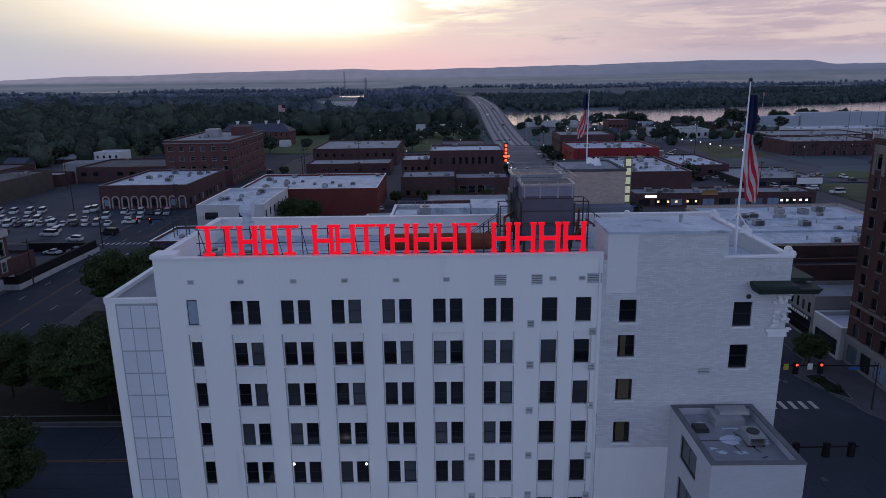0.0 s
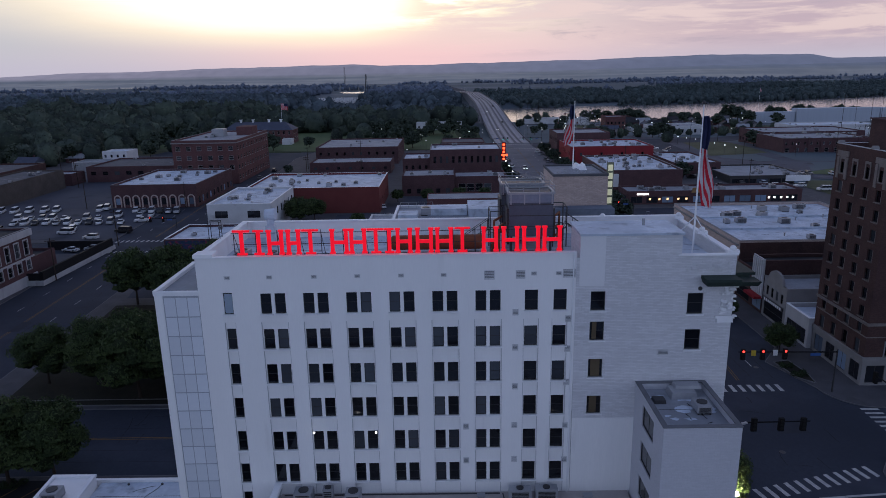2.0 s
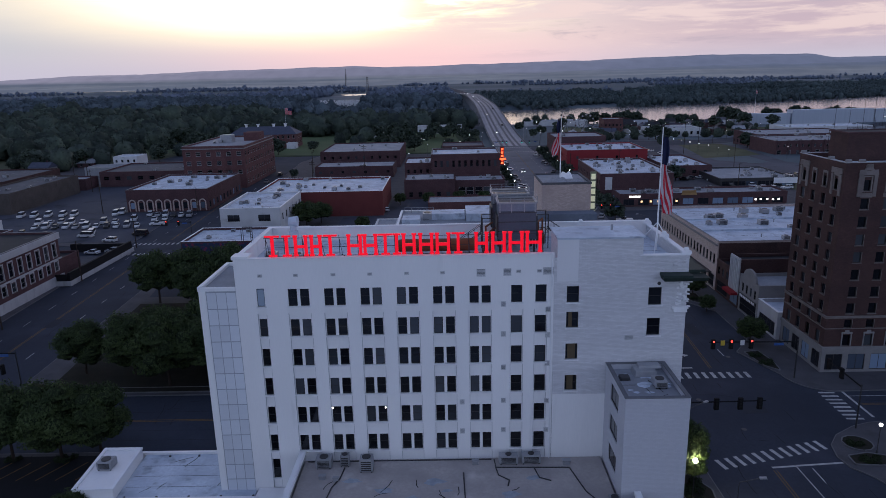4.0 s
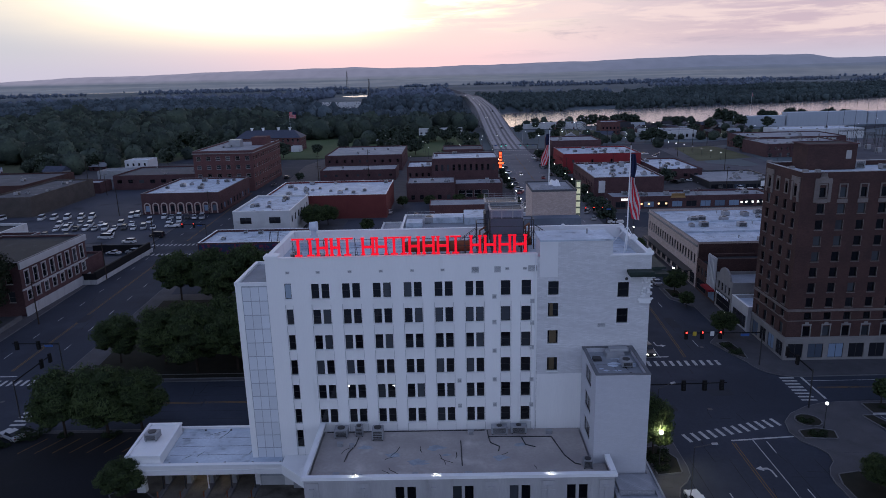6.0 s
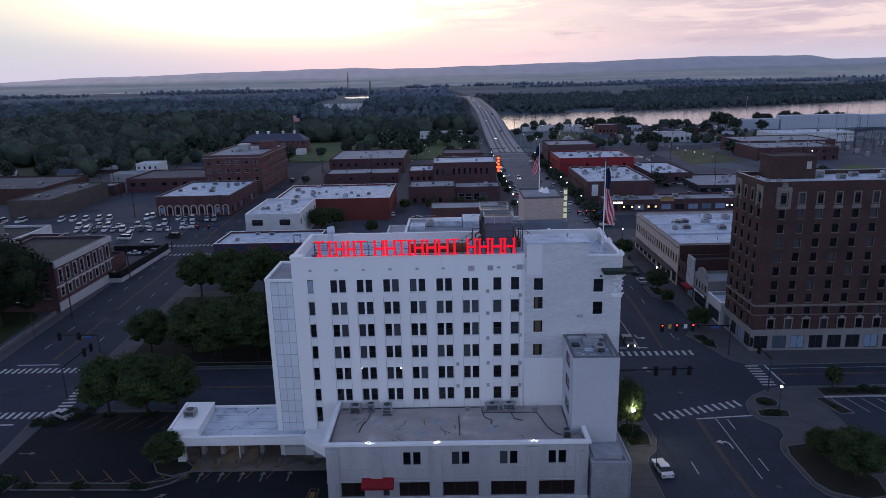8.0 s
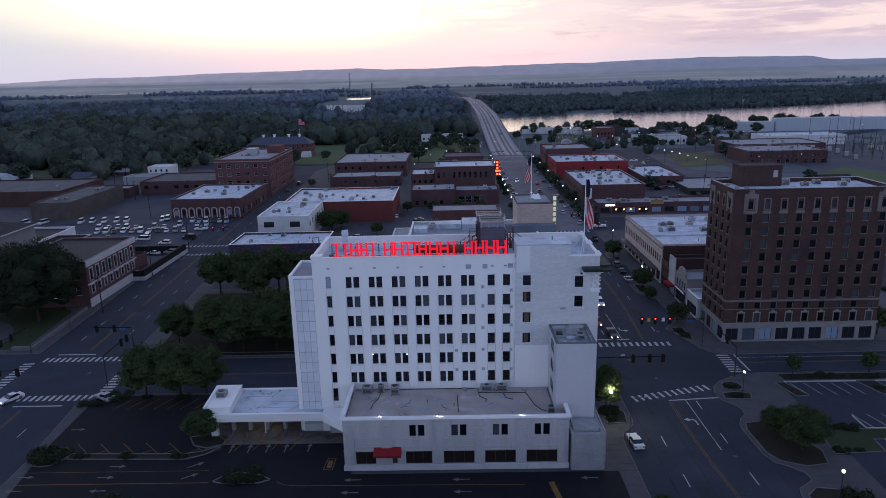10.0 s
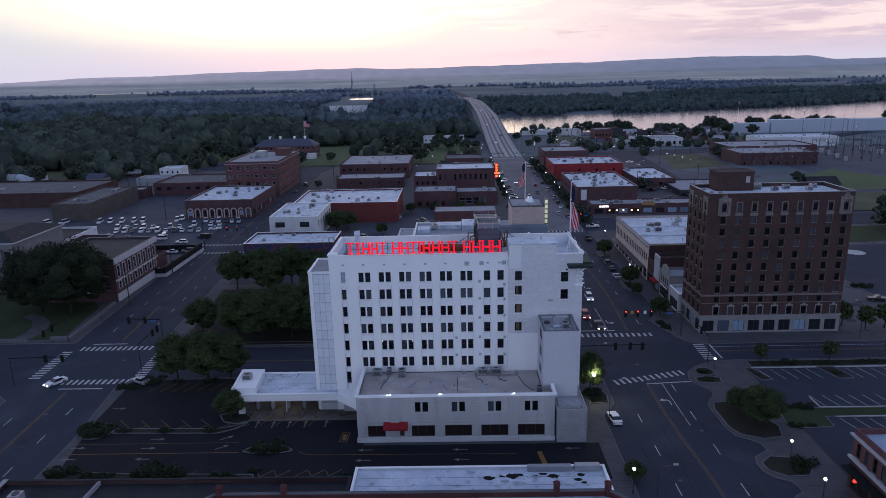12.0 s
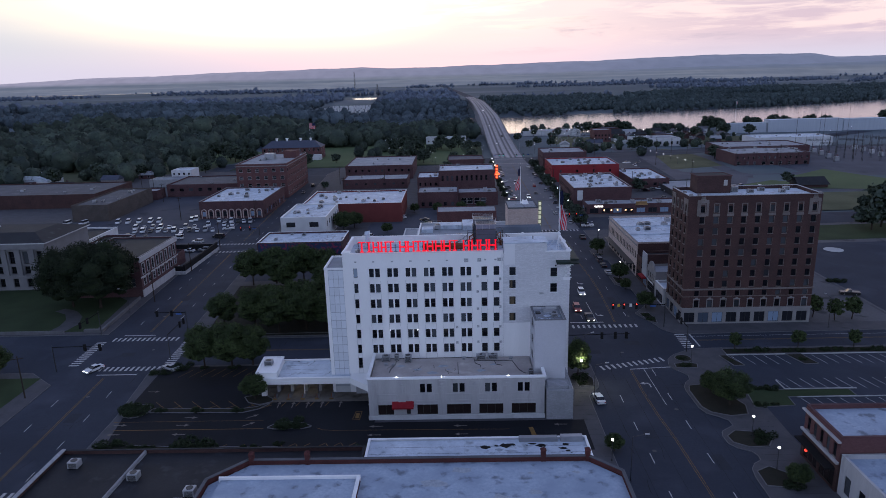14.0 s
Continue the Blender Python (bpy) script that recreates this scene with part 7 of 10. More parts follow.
for x in (-155, -146, -134, -125):
    part("chimney", Mesh().box(x - 0.7, x + 0.7, 501.2, 502.8, 14.8, 17.0).box(x - 1.2, x + 1.2, 500.8, 503.2, 17.003, 17.4), white_trim, mus)
part("porch", Mesh().box(-121, -114, 484, 491.9, 0, 4.2, 0.1), pale_wall, mus)
flag_thing("park_flagpole", "tall white flagpole with a striped flag in the park", (-134, 542, 0), 27.5, 5.0, 5.5, 0.15)

# courthouse with its brick wing
court_stone = material("pale_court_stone", (0.20, 0.20, 0.21), 0.85, (0.15, 0.15, 0.16), 0.3, 3.0, 0.7, 0.15)
court = thing("courthouse", "grey stone courthouse with tall columns and a dark roof", "courthouse")
shell(court, -228, -140.4, 132.0, 160, 16.8, court_stone, roof_dark, 0.3, {"S": [(u, z, 1.9, h) for z, h in ((1.2, 3.0), (6.0, 2.6), (9.6, 4.4)) for u in spread(87.6, 18, 1.9, 1.5)]}, 0.6, "sash", court_stone, court_stone)
chp = Mesh()
chp.v = [(-228.6, 131.4, 16.92), (-139.8, 131.4, 16.92), (-139.8, 160.6, 16.92), (-228.6, 160.6, 16.92), (-221, 139, 19.3), (-147.4, 139, 19.3), (-147.4, 153, 19.3), (-221, 153, 19.3)]
chp.f = [(0, 1, 5, 4), (1, 2, 6, 5), (2, 3, 7, 6), (3, 0, 4, 7), (4, 5, 6, 7), (3, 2, 1, 0)]
part("hip_roof", chp, roof_dark, court)
part("eave", Mesh().box(-228.9, -139.5, 131.0, 131.5, 16.72, 16.98).box(-139.79, -139.4, 131.52, 160.8, 16.72, 16.98), wall_greyed, court)
part("entablature", Mesh().box(-228.4, -140.0, 131.1, 131.99, 14.9, 16.9), court_stone, court)
part("plinth_storey", Mesh().box(-228.2, -140.2, 131.7, 131.995, 4.5, 5.4), court_stone, court)
part("brick_base", Mesh().box(-140.38, -140.1, 132.2, 159.9, 0.0, 4.4), brick_brown, court)
part("roof_lantern", Mesh().box(-176, -166, 144, 149, 19.31, 20.6, 0.3), wall_greyed, court)

for u in spread(87.6, 17, 1.1, 3.9):
    part("column", Mesh().box(-228 + u, -228 + u + 1.1, 131.35, 131.99, 5.41, 14.89).box(-228.15 + u, -226.75 + u, 131.25, 131.995, 14.2, 14.6), court_stone, court)
wing = simple("courthouse_wing", "two-storey red brick courthouse wing with pale window surrounds", "courthouse", -126.5, -103.4, 122, 152, 13.6, brick_dark, roof_dark,
              {"E": [(u, z, 1.6, h) for z, h in ((3.7, 2.2), (7.4, 3.4)) for u in spread(30, 8, 1.6, 1.6)], "S": [(u, z, 1.6, 2.7) for z in (3.6, 8.2) for u in spread(23, 5, 1.6, 2.0)]}, 0.5, "sash_light", limestone, limestone, seed=40)
part("basement", Mesh().box(-103.38, -103.1, 121.8, 152.1, 0, 2.4), wall_greyed, wing)
for z, h in ((3.7, 2.2), (7.4, 3.4)):
    for u in spread(30, 8, 1.6, 1.6):
        y = 122 + u
        part("window_surround", Mesh().box(-103.38, -103.28, y - 0.22, y - 0.003, z - 0.2, z + h + 0.2).box(-103.38, -103.28, y + 1.603, y + 1.82, z - 0.2, z + h + 0.2).box(-103.38, -103.26, y - 0.22, y + 1.82, z + h + 0.203, z + h + 0.5), wall_greyed, wing)
part("belt", Mesh().box(-103.38, -103.2, 121.8, 152.1, 6.45, 6.85), wall_greyed, wing)
part("cornice", Mesh().box(-103.38, -102.9, 121.8, 152.2, 11.9, 13.5), wall_greyed, wing)
simple("court_annex", "low flat annex behind the courthouse with a white roof", "annex", -176, -147.5, 172, 196, 8.0, pale_wall, roof_dark, {}, units=4, cope=white_trim, seed=41)
simple("jail_wing", "low dark brick wing between the court buildings", "annex", -139, -127, 138, 170, 10.5, brick_dark, roof_dark, {}, units=2, cope=wall_greyed, seed=43)
simple("jail_annex", "brick annex with a dark roof", "annex", -126, -106.4, 152.3, 166, 5.0, brick_dark, roof_dark, {}, units=2, seed=42)
hedge_wall = thing("low_street_wall", "low pale wall with a dark hedge along the street", "wall")
part("wall_base", Mesh().prism([(-99.9, 147.4), (-99.1, 147.4), (-98.9, 183.6), (-99.7, 183.6)], 0, 1.2).box(-106.3, -99.92, 147.4, 147.9, 0, 1.2), wall_greyed, hedge_wall)
part("fence_screen", Mesh().prism([(-100.1, 148.0), (-99.4, 148.0), (-99.2, 183.0), (-99.9, 183.0)], 1.203, 3.4).box(-106.3, -100.2, 148.0, 148.3, 1.203, 3.0).box(-118.6, -99.95, 183.02, 183.4, 0, 2.6), screen_black, hedge_wall)
cw = thing("court_garden_wall", "low pale retaining wall round the courthouse lawn", "wall")
part("wall_base", Mesh().box(-220, -112, 89.3, 89.8, 0, 0.9).prism([(-106.5, 90), (-101.0, 90), (-103.4, 120), (-104.0, 120), (-101.8, 91), (-106.5, 91)], 0, 0.9), kerb_stone, cw)

# east, towards the river
bw = simple("brick_works", "long dark red brick works with pale buttresses", "factory", 213, 269, 424, 462, 4.6, brick_dark, roof_grey, {"S": [(u, 0.4, 1.1, 1.8) for u in spread(56, 14, 1.1, 1.6)] + [(u, -4.2, 2.6, 2.6) for u in spread(56, 9, 2.6, 1.6)]}, style="sash_light", cope=limestone, units=8, z0=-10, seed=50)
for u in spread(56, 8, 0.7, 0.2):
    part("buttress", Mesh().box(213 + u, 213.7 + u, 423.4, 423.99, -8, 4.5), brick_dark, bw)
    part("pier_cap", Mesh().box(212.9 + u, 213.8 + u, 423.2, 424.5, 4.7, 5.3), limestone, bw)
simple("brick_foundry", "red brick works building with a dark roof", "factory", 222, 292, 470, 512, 4.6, brick_dark, roof_grey, {"W": [(u, -4, 1.6, 2.2) for u in spread(42, 8, 1.6, 2)]}, units=6, z0=-10, seed=51)
for x0, x1, y0, y1, h, sd in ((370, 457, 720, 733, 5.6, 52), (459, 600, 722, 736, 4.6, 53), (316, 369, 722, 732, 2.4, 54)):
    wh = simple("river_warehouse", "large pale metal warehouse by the river", "warehouse", x0, x1, y0, y1, h, material("pale_metal_cladding", (0.42, 0.46, 0.52), 0.6, (0.34, 0.38, 0.44), 0.05, 0.6, 0.6, stretch=(8, 8, 0.2)), roof_white, {}, 0.3, z0=-11, seed=sd)
simple("white_works_roof", "low works with a wide white roof", "factory", 292, 366, 572, 604, 0.6, pale_wall, roof_white, {}, units=6, z0=-10, seed=55)
simple("cream_hall", "cream two-storey hall with dark roof and white trim", "hall", 183, 229, 600, 632, -0.6, pale_wall, roof_grey, {"S": [(u, -6.6, 2.0, 3.0) for u in spread(46, 8, 2.0, 2)], "W": [(u, -5.6, 1.4, 2.4) for u in spread(32, 8, 1.4, 2)]}, units=4, z0=-10, seed=56)
simple("red_tower_store", "tall narrow red brick store by the river", "warehouse", 149.5, 168, 640, 662, 6.0, brick_red, roof_grey, {"S": [(u, z, 1.6, 2.0) for z in (-5.0, -1.0) for u in spread(18.5, 5, 1.6, 1.4)], "W": [(u, z, 1.4, 1.8) for z in (-5.0, -1.0) for u in spread(22, 5, 1.4, 2)]}, z0=-10, seed=57)
simple("long_depot", "long pale depot shed near the bridge", "shed", 80, 146, 700, 722, 1.0, pale_wall, roof_grey, {}, z0=-10, seed=58)
simple("pale_sheds", "low open pavilion with a pale roof", "shed", 172, 182, 626, 650, -4.4, pale_wall, roof_white, {}, z0=-10, seed=59)
simple("riverside_villa", "dark-roofed house among trees by the river", "house", 175, 195, 725, 742, 0.5, brick_brown, slate, {}, z0=-10, seed=60)
simple("riverside_villa_two", "dark-roofed houses in a row by the river", "house", 225, 262, 672, 690, -3.5, brick_brown, slate, {}, z0=-10, seed=61)
barn = simple("small_barn", "small dark barn with a pitched roof on the green", "barn", 206, 223, 311, 323, -0.4, brick_brown, slate, {}, z0=-6, seed=62)
hrm = Mesh()
hrm.v = [(205, 310, -0.4), (224, 310, -0.4), (224, 324, -0.4), (205, 324, -0.4), (205.5, 317, 3.6), (223.5, 317, 3.6)]
hrm.f = [(0, 1, 5, 4), (1, 2, 5), (2, 3, 4, 5), (3, 0, 4), (3, 2, 1, 0)]
part("pitched_roof", hrm, roof_dark, barn)

def small_house(x, y, w, d, h, wall, roof, turn=0.0, label="small house with a dark pitched roof by the river"):
    """A house with walls, window openings and a gabled roof, set on the fall of the land."""
    z = land(x, y)
    e = thing("house", label, "house", (x, y, z), turn, "houses near the river")
    m = Mesh()
    wins = [(u, u + 1.6, 0.9, 2.4) for u in spread(w, 2, 1.6, 1.8)]
    wall_face(m, "S", -w / 2, w / 2, -d / 2, d / 2, -1.5, h, wins, 0.15)
    wall_face(m, "W", -w / 2, w / 2, -d / 2, d / 2, -1.5, h, [], 0.15)
    wall_face(m, "E", -w / 2, w / 2, -d / 2, d / 2, -1.5, h, [], 0.15)
    m.quad((w / 2, d / 2, -1.5), (-w / 2, d / 2, -1.5), (-w / 2, d / 2, h), (w / 2, d / 2, h))
    part("wall", m, wall, e)
    for u0, u1, z0, z1 in wins:
        add_window(e, "S", -w / 2, w / 2, -d / 2, u0, z0, u1 - u0, z1 - z0, 0.15, "sash_light")
    g = Mesh()
    a, b, p = w / 2 + 0.5, d / 2 + 0.5, d * 0.32
    g.v = [(-a, -b, h - 0.15), (a, -b, h - 0.15), (a, b, h - 0.15), (-a, b, h - 0.15), (-a, 0, h + p), (a, 0, h + p)]
    g.f = [(0, 1, 5, 4), (2, 3, 4, 5), (1, 2, 5), (3, 0, 4), (3, 2, 1, 0)]
    part("roof", g, roof, e)
    part("chimney", Mesh().box(w * 0.2, w * 0.2 + 0.8, 0.3, 1.1, h, h + p + 0.9), brick_dark, e)
    return e


hs = random.Random(64)
for x, y in ((172, 712), (190, 716), (206, 720), (222, 722), (240, 726), (262, 728), (282, 733), (300, 738), (186, 690), (212, 694), (236, 700), (258, 704), (280, 706), (196, 668), (244, 676), (268, 656), (296, 664), (118, 548), (134, 560), (108, 574), (250, 620), (276, 632)):
    small_house(x, y, hs.uniform(9, 17), hs.uniform(7, 10), hs.uniform(3.0, 6.0), hs.choice((pale_wall, brick_dark, brick_brown, limestone)), hs.choice((slate, roof_dark, roof_brown, roof_grey)), hs.choice((-8, 0, 8, 82, 90)))
for x, y in ((-262, 352), (-282, 350), (-238, 372), (-300, 376), (-226, 400), (-330, 356), (-352, 372), (-252, 420)):
    small_house(x, y, hs.uniform(10, 15), hs.uniform(7, 9), hs.uniform(3.0, 4.5), hs.choice((pale_wall, limestone, brick_dark)), hs.choice((slate, roof_dark, roof_grey)), hs.choice((-6, 0, 84)), "small house with a pitched roof at the edge of the woods")

# near the camera's way at the end
nb = thing("dark_roof_block", "low building with a dark tarred roof and a long parapet", "commercial building")
shell(nb, -70.5, -15.2, -40, 17.6, 5.6, brick_brown, roof_dark, 0.7, {}, cope=roof_dark)
part("party_wall", Mesh().prism([(-55.2, 17.2), (-54.85, 17.2), (-57.4, -39.6), (-57.75, -39.6)], 4.85, 5.6), grey_block, nb)
part("side_coping", Mesh().box(-70.6, -69.8, -40, 17.7, 5.6, 5.75), grey_block, nb)
for x, y in ((-65.8, 13.2), (-53.5, 9.3), (-42.1, 4.7)):
    roof_unit(x, y, 4.9, 1.8, 1.6, 1.3)
part("roof_hatch", Mesh().box(-44.5, -42.8, 2, 3.4, 4.91, 5.3, 0.05), roof_white, nb)
wr = thing("white_roof_shop", "low shop with a patched white membrane roof", "shop building")
shell(wr, -14.9, 24.8, 10.8, 20.2, 5.5, pale_wall, roof_white, 0.35, {}, cope=white_trim)
part("duct", Mesh().box(12.5, 19.5, 18.9, 19.9, 5.16, 6.0, 0.05), unit_grey, wr)
part("duct", Mesh().box(20, 24, 18.8, 19.9, 5.16, 6.2, 0.05), unit_grey, wr)
parapet_brick = material("sooty_red_brick", (0.120, 0.044, 0.042), 0.85, (0.070, 0.030, 0.030), 0.3, 3.0, 0.8, 0.5, brick=(0.44, 0.15, 0.014))
rbk = thing("brick_parapet_shop", "shop with a red brick parapet and a blue-white roof", "shop building")
q = [(-34.2, 10.6), (23.4, 10.6), (28.2, 6.0), (28.2, -45), (-39.5, -45), (-39.5, 5.0)]
part("wall", Mesh().prism(q, 0, 6.4), parapet_brick, rbk)
part("roof", Mesh().prism([(x * 0.985, y - 0.4) for x, y in q], 6.41, 6.7), roof_pale_blue, rbk)
for a, b in zip(q, q[1:] + q[:1]):
    d = Vector((b[0] - a[0], b[1] - a[1], 0)).normalized()
    o = Vector((d.y, -d.x, 0)) * 0.4
    part("parapet", Mesh().prism([a, b, (b[0] + o.x, b[1] + o.y), (a[0] + o.x, a[1] + o.y)], 6.4, 7.55), parapet_brick, rbk)
    part("parapet_cap", Mesh().prism([(a[0] - o.x * 0.15, a[1] - o.y * 0.15), (b[0] - o.x * 0.15, b[1] - o.y * 0.15), (b[0] + o.x * 1.2, b[1] + o.y * 1.2), (a[0] + o.x * 1.2, a[1] + o.y * 1.2)], 7.553, 7.7), roof_brown, rbk)
for x, y in ((-33.5, 10.4), (-24.0, 10.4), (15.8, 10.4), (23.2, 10.3)):
    part("pier_cap", Mesh().box(x - 0.4, x + 0.4, y - 0.3, y + 0.55, 6.4, 8.7).box(x - 0.5, x + 0.5, y - 0.4, y + 0.65, 8.703, 9.1, 0.4), parapet_brick, rbk)
part("roof_step", Mesh().box(-37.0, -14.6, -44, 5.2, 6.71, 7.3), roof_pale_blue, rbk)
part("step_wall", Mesh().box(-14.59, -14.3, -44, 5.0, 6.71, 7.6), parapet_brick, rbk)
part("step_coping", Mesh().box(-37.3, -14.3, 5.003, 5.4, 6.71, 7.75).box(-14.85, -14.25, -44, 5.0, 7.603, 7.76), white_trim, rbk, "white metal coping of the raised roof")
rr2 = thing("corner_brick_shop", "two-storey red brick corner building with a black awning and pale bands", "shop building")
shell(rr2, 65.0, 96, 10.5, 22.0, 10.2, brick_red, roof_pale_blue, 0.8, {"W": [(u, 5.9, 1.0, 2.4) for u in spread(11.5, 5, 1.0, 1.0)]}, sill=limestone, cope=brick_dark, z0=5.2)
shell(rr2, 64.9, 96.1, 10.4, 22.1, 5.19, brick_brown, roof_grey, 0.02, {"W": [(0.8, 0.3, 4.6, 3.9), (6.2, 0.3, 4.6, 3.9)]}, style="shop_brown", name="base_wall")
part("awning", Mesh().prism([(63.2, 11.0), (64.88, 11.0), (64.88, 21.6), (63.2, 21.6)], 3.9, 4.15), screen_black, rr2, "black cloth awning over the shop front")
part("cornice", Mesh().box(64.5, 64.98, 10.4, 22.4, 9.1, 9.4).box(64.5, 64.98, 10.4, 22.3, 5.2, 5.6), wall_greyed, rr2)
wsh = simple("arched_white_shop", "white stone shop with arched windows", "shop building", 65.2, 94, -34, 10.2, 7.2, wall_greyed, roof_pale_blue, {"W": [(u, 1.2, 1.6, 3.2) for u in spread(44, 11, 1.6, 1.5)]}, units=3, cope=wall_greyed, seed=70)
part("red_lamp", Mesh().ball((64.5, 19.6, 2.3), 0.3, 6, 10), tail_red, thing("corner_lamp", "small glowing red lamp on a shop corner", "lamp"))

# big wheel of a small fair by the river
def big_wheel(x, y, z, r, turn=0.0, cabins=12):
    e = thing("ferris_wheel", "small dark steel fairground wheel standing among the riverside lots", "ferris wheel", (x, y, z), turn)
    hub = r + 2.2
    for side in (-0.9, 0.9):
        rim = Mesh()
        for i in range(cabins * 2):
            a, b = math.pi * i / cabins, math.pi * (i + 1) / cabins
            rim.tube((r * math.cos(a), side, hub + r * math.sin(a)), (r * math.cos(b), side, hub + r * math.sin(b)), 0.14, k=5)
        part("rim", rim, steel_dark, e)
        for i in range(cabins):
            a = 2 * math.pi * i / cabins
            part("spoke", Mesh().tube((0, side, hub), (r * math.cos(a), side, hub + r * math.sin(a)), 0.09, k=4), steel_dark, e)
        for s in (-1, 1):
            part("leg", Mesh().tube((s * r * 0.55, side * 1.8, 0), (0, side * 1.3, hub), 0.2, 0.16, k=6), steel_grey, e)
    part("axle", Mesh().tube((0, -1.3, hub), (0, 1.3, hub), 0.35, k=8), steel_dark, e)
    for i in range(cabins):
        a = 2 * math.pi * i / cabins
        c = part("cabin", Mesh().box(-0.7, 0.7, -0.7, 0.7, -1.6, -0.5, 0.1).tube((0, -0.85, 0), (0, 0.85, 0), 0.07, k=5), steel_grey, e)
        c.matrix_local = pose(r * math.cos(a), 0, hub + r * math.sin(a))
    return e


big_wheel(130.6, 630, land(130.6, 630), 7.6, 8)

# arched hall beyond the warehouses
hall = thing("arched_hall", "low hall with a pale rounded metal roof", "hall")
hm2 = Mesh()
for i in range(13):
    t = math.pi * i / 12
    for y in (372, 392):
        hm2.v.append((-301 + 17 * math.cos(t), y, 3.0 + 4.2 * math.sin(t)))
hm2.f = [(2 * i, 2 * i + 1, 2 * i + 3, 2 * i + 2) for i in range(12)] + [tuple(range(0, 26, 2))[::-1], tuple(range(1, 26, 2))]
part("vault", hm2, roof_white, hall)
part("wall", Mesh().box(-317.8, -284.2, 372.2, 391.8, 0, 3.0), pale_wall, hall)

# ---------------------------------------------------------------- trees
def leaf_cloud(rng, centres, radii, n, size, flat=0.8):
    """Small bent leaf clumps scattered over rough lobes; returns vertices and faces."""
    k = len(centres)
    pick = rng.integers(0, k, n)
    d = rng.normal(size=(n, 3))
    d[:, 2] = np.abs(d[:, 2]) * 0.5 + d[:, 2] * 0.5
    d /= np.linalg.norm(d, axis=1)[:, None]
    r = radii[pick][:, None] * (0.62 + 0.50 * rng.random((n, 1)))
    c = centres[pick] + d * r * np.array([1, 1, flat])
    nrm = d + rng.normal(size=(n, 3)) * 0.55
    nrm /= np.linalg.norm(nrm, axis=1)[:, None]
    a = np.cross(nrm, rng.normal(size=(n, 3)))
    a /= np.linalg.norm(a, axis=1)[:, None] + 1e-6
    b = np.cross(nrm, a)
    s = size * (0.6 + 0.8 * rng.random((n, 1)))
    w = s * (0.45 + 0.4 * rng.random((n, 1)))
    sag = nrm * s * 0.25
    v = np.stack([c - a * s, c + b * w * 0.9 - sag * 0.3, c + a * s - sag, c - b * w - sag * 0.3], 1).reshape(-1, 3)
    f = np.arange(4 * n).reshape(-1, 4)
    return v, f


def cloud_mesh(name, v, f, mat, inner=0):
    me = bpy.data.meshes.new(name)
    me.vertices.add(len(v))
    me.vertices.foreach_set("co", np.ascontiguousarray(v, np.float32).ravel())
    me.loops.add(f.size)
    me.loops.foreach_set("vertex_index", np.ascontiguousarray(f, np.int32).ravel())
    me.polygons.add(len(f))
    me.polygons.foreach_set("loop_start", np.arange(0, f.size, 4, dtype=np.int32))
    me.update(calc_edges=True)
    me.materials.append(mat)
    # inner faces take the dark colour that paints the crown's inner shade
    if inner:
        me.materials.append(crown_shade)
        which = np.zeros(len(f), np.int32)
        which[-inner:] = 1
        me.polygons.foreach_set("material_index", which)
    return me


def lumps(rng, centres, radii, squash=0.85, k=8, rings=5):
    """Rough solid lobes that stand behind the leaf clumps; returns vertices and faces."""
    n = len(centres)
    pol = np.linspace(0.12, math.pi - 0.12, rings + 1)
    az = np.linspace(0, 2 * math.pi, k, endpoint=False)
    d = np.array([(math.sin(p) * math.cos(t), math.sin(p) * math.sin(t), -math.cos(p)) for p in pol for t in az])
    scale = radii[:, None, None] * (1 + rng.uniform(-0.16, 0.16, (n, len(d), 1)))
    v = centres[:, None, :] + d[None] * scale * np.array([1, 1, squash])
    f = np.array([(j * k + i, j * k + (i + 1) % k, (j + 1) * k + (i + 1) % k, (j + 1) * k + i) for j in range(rings) for i in range(k)])
    f = (f[None] + (np.arange(n) * len(d))[:, None, None]).reshape(-1, 4)
    return v.reshape(-1, 3), f


def make_tree(seed, h, r, n, size, label, low=0.14, lobes=24, mat=None):
    """A full round tree: tapered trunk, limbs that reach into the crown, and a crown of many leaf clumps in lobes."""
    rng = np.random.default_rng(seed)
    e = thing("tree", label, "tree", (0, 0, -200))
    tm = Mesh()
    fork = h * 0.24
    tm.tube((0, 0, -0.2), (0.1, 0.05, fork), h * 0.024, h * 0.017, k=8)
    centres, radii = [], []
    mid, half = h * (0.96 + low) / 2, h * (0.96 - low) / 2
    for i in range(lobes):
        up = -0.75 + 1.65 * (i + 0.5) / lobes
        a = 2.4 * i + rng.uniform(-0.5, 0.5)
        ring = math.sqrt(max(0.05, 1 - up * up)) * (0.92 if up < 0 else 1.0)
        rr = r * 0.72 * ring * rng.uniform(0.75, 1.1)
        centres.append((rr * math.cos(a), rr * math.sin(a), mid + half * 0.74 * up * rng.uniform(0.85, 1.05)))
        radii.append(r * rng.uniform(0.26, 0.42))
        if i % 3 == 0:
            tm.tube((0.1, 0.05, fork - 0.1), centres[-1], h * 0.011, h * 0.003, k=6)
    part("trunk", tm, bark, e)
    centres, radii = np.array(centres), np.array(radii)
    v, f = leaf_cloud(rng, centres, radii, n, size)
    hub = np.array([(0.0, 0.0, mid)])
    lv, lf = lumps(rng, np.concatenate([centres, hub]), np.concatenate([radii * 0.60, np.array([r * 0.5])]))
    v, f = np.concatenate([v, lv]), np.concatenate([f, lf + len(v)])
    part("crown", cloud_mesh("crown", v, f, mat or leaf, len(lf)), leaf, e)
    return e


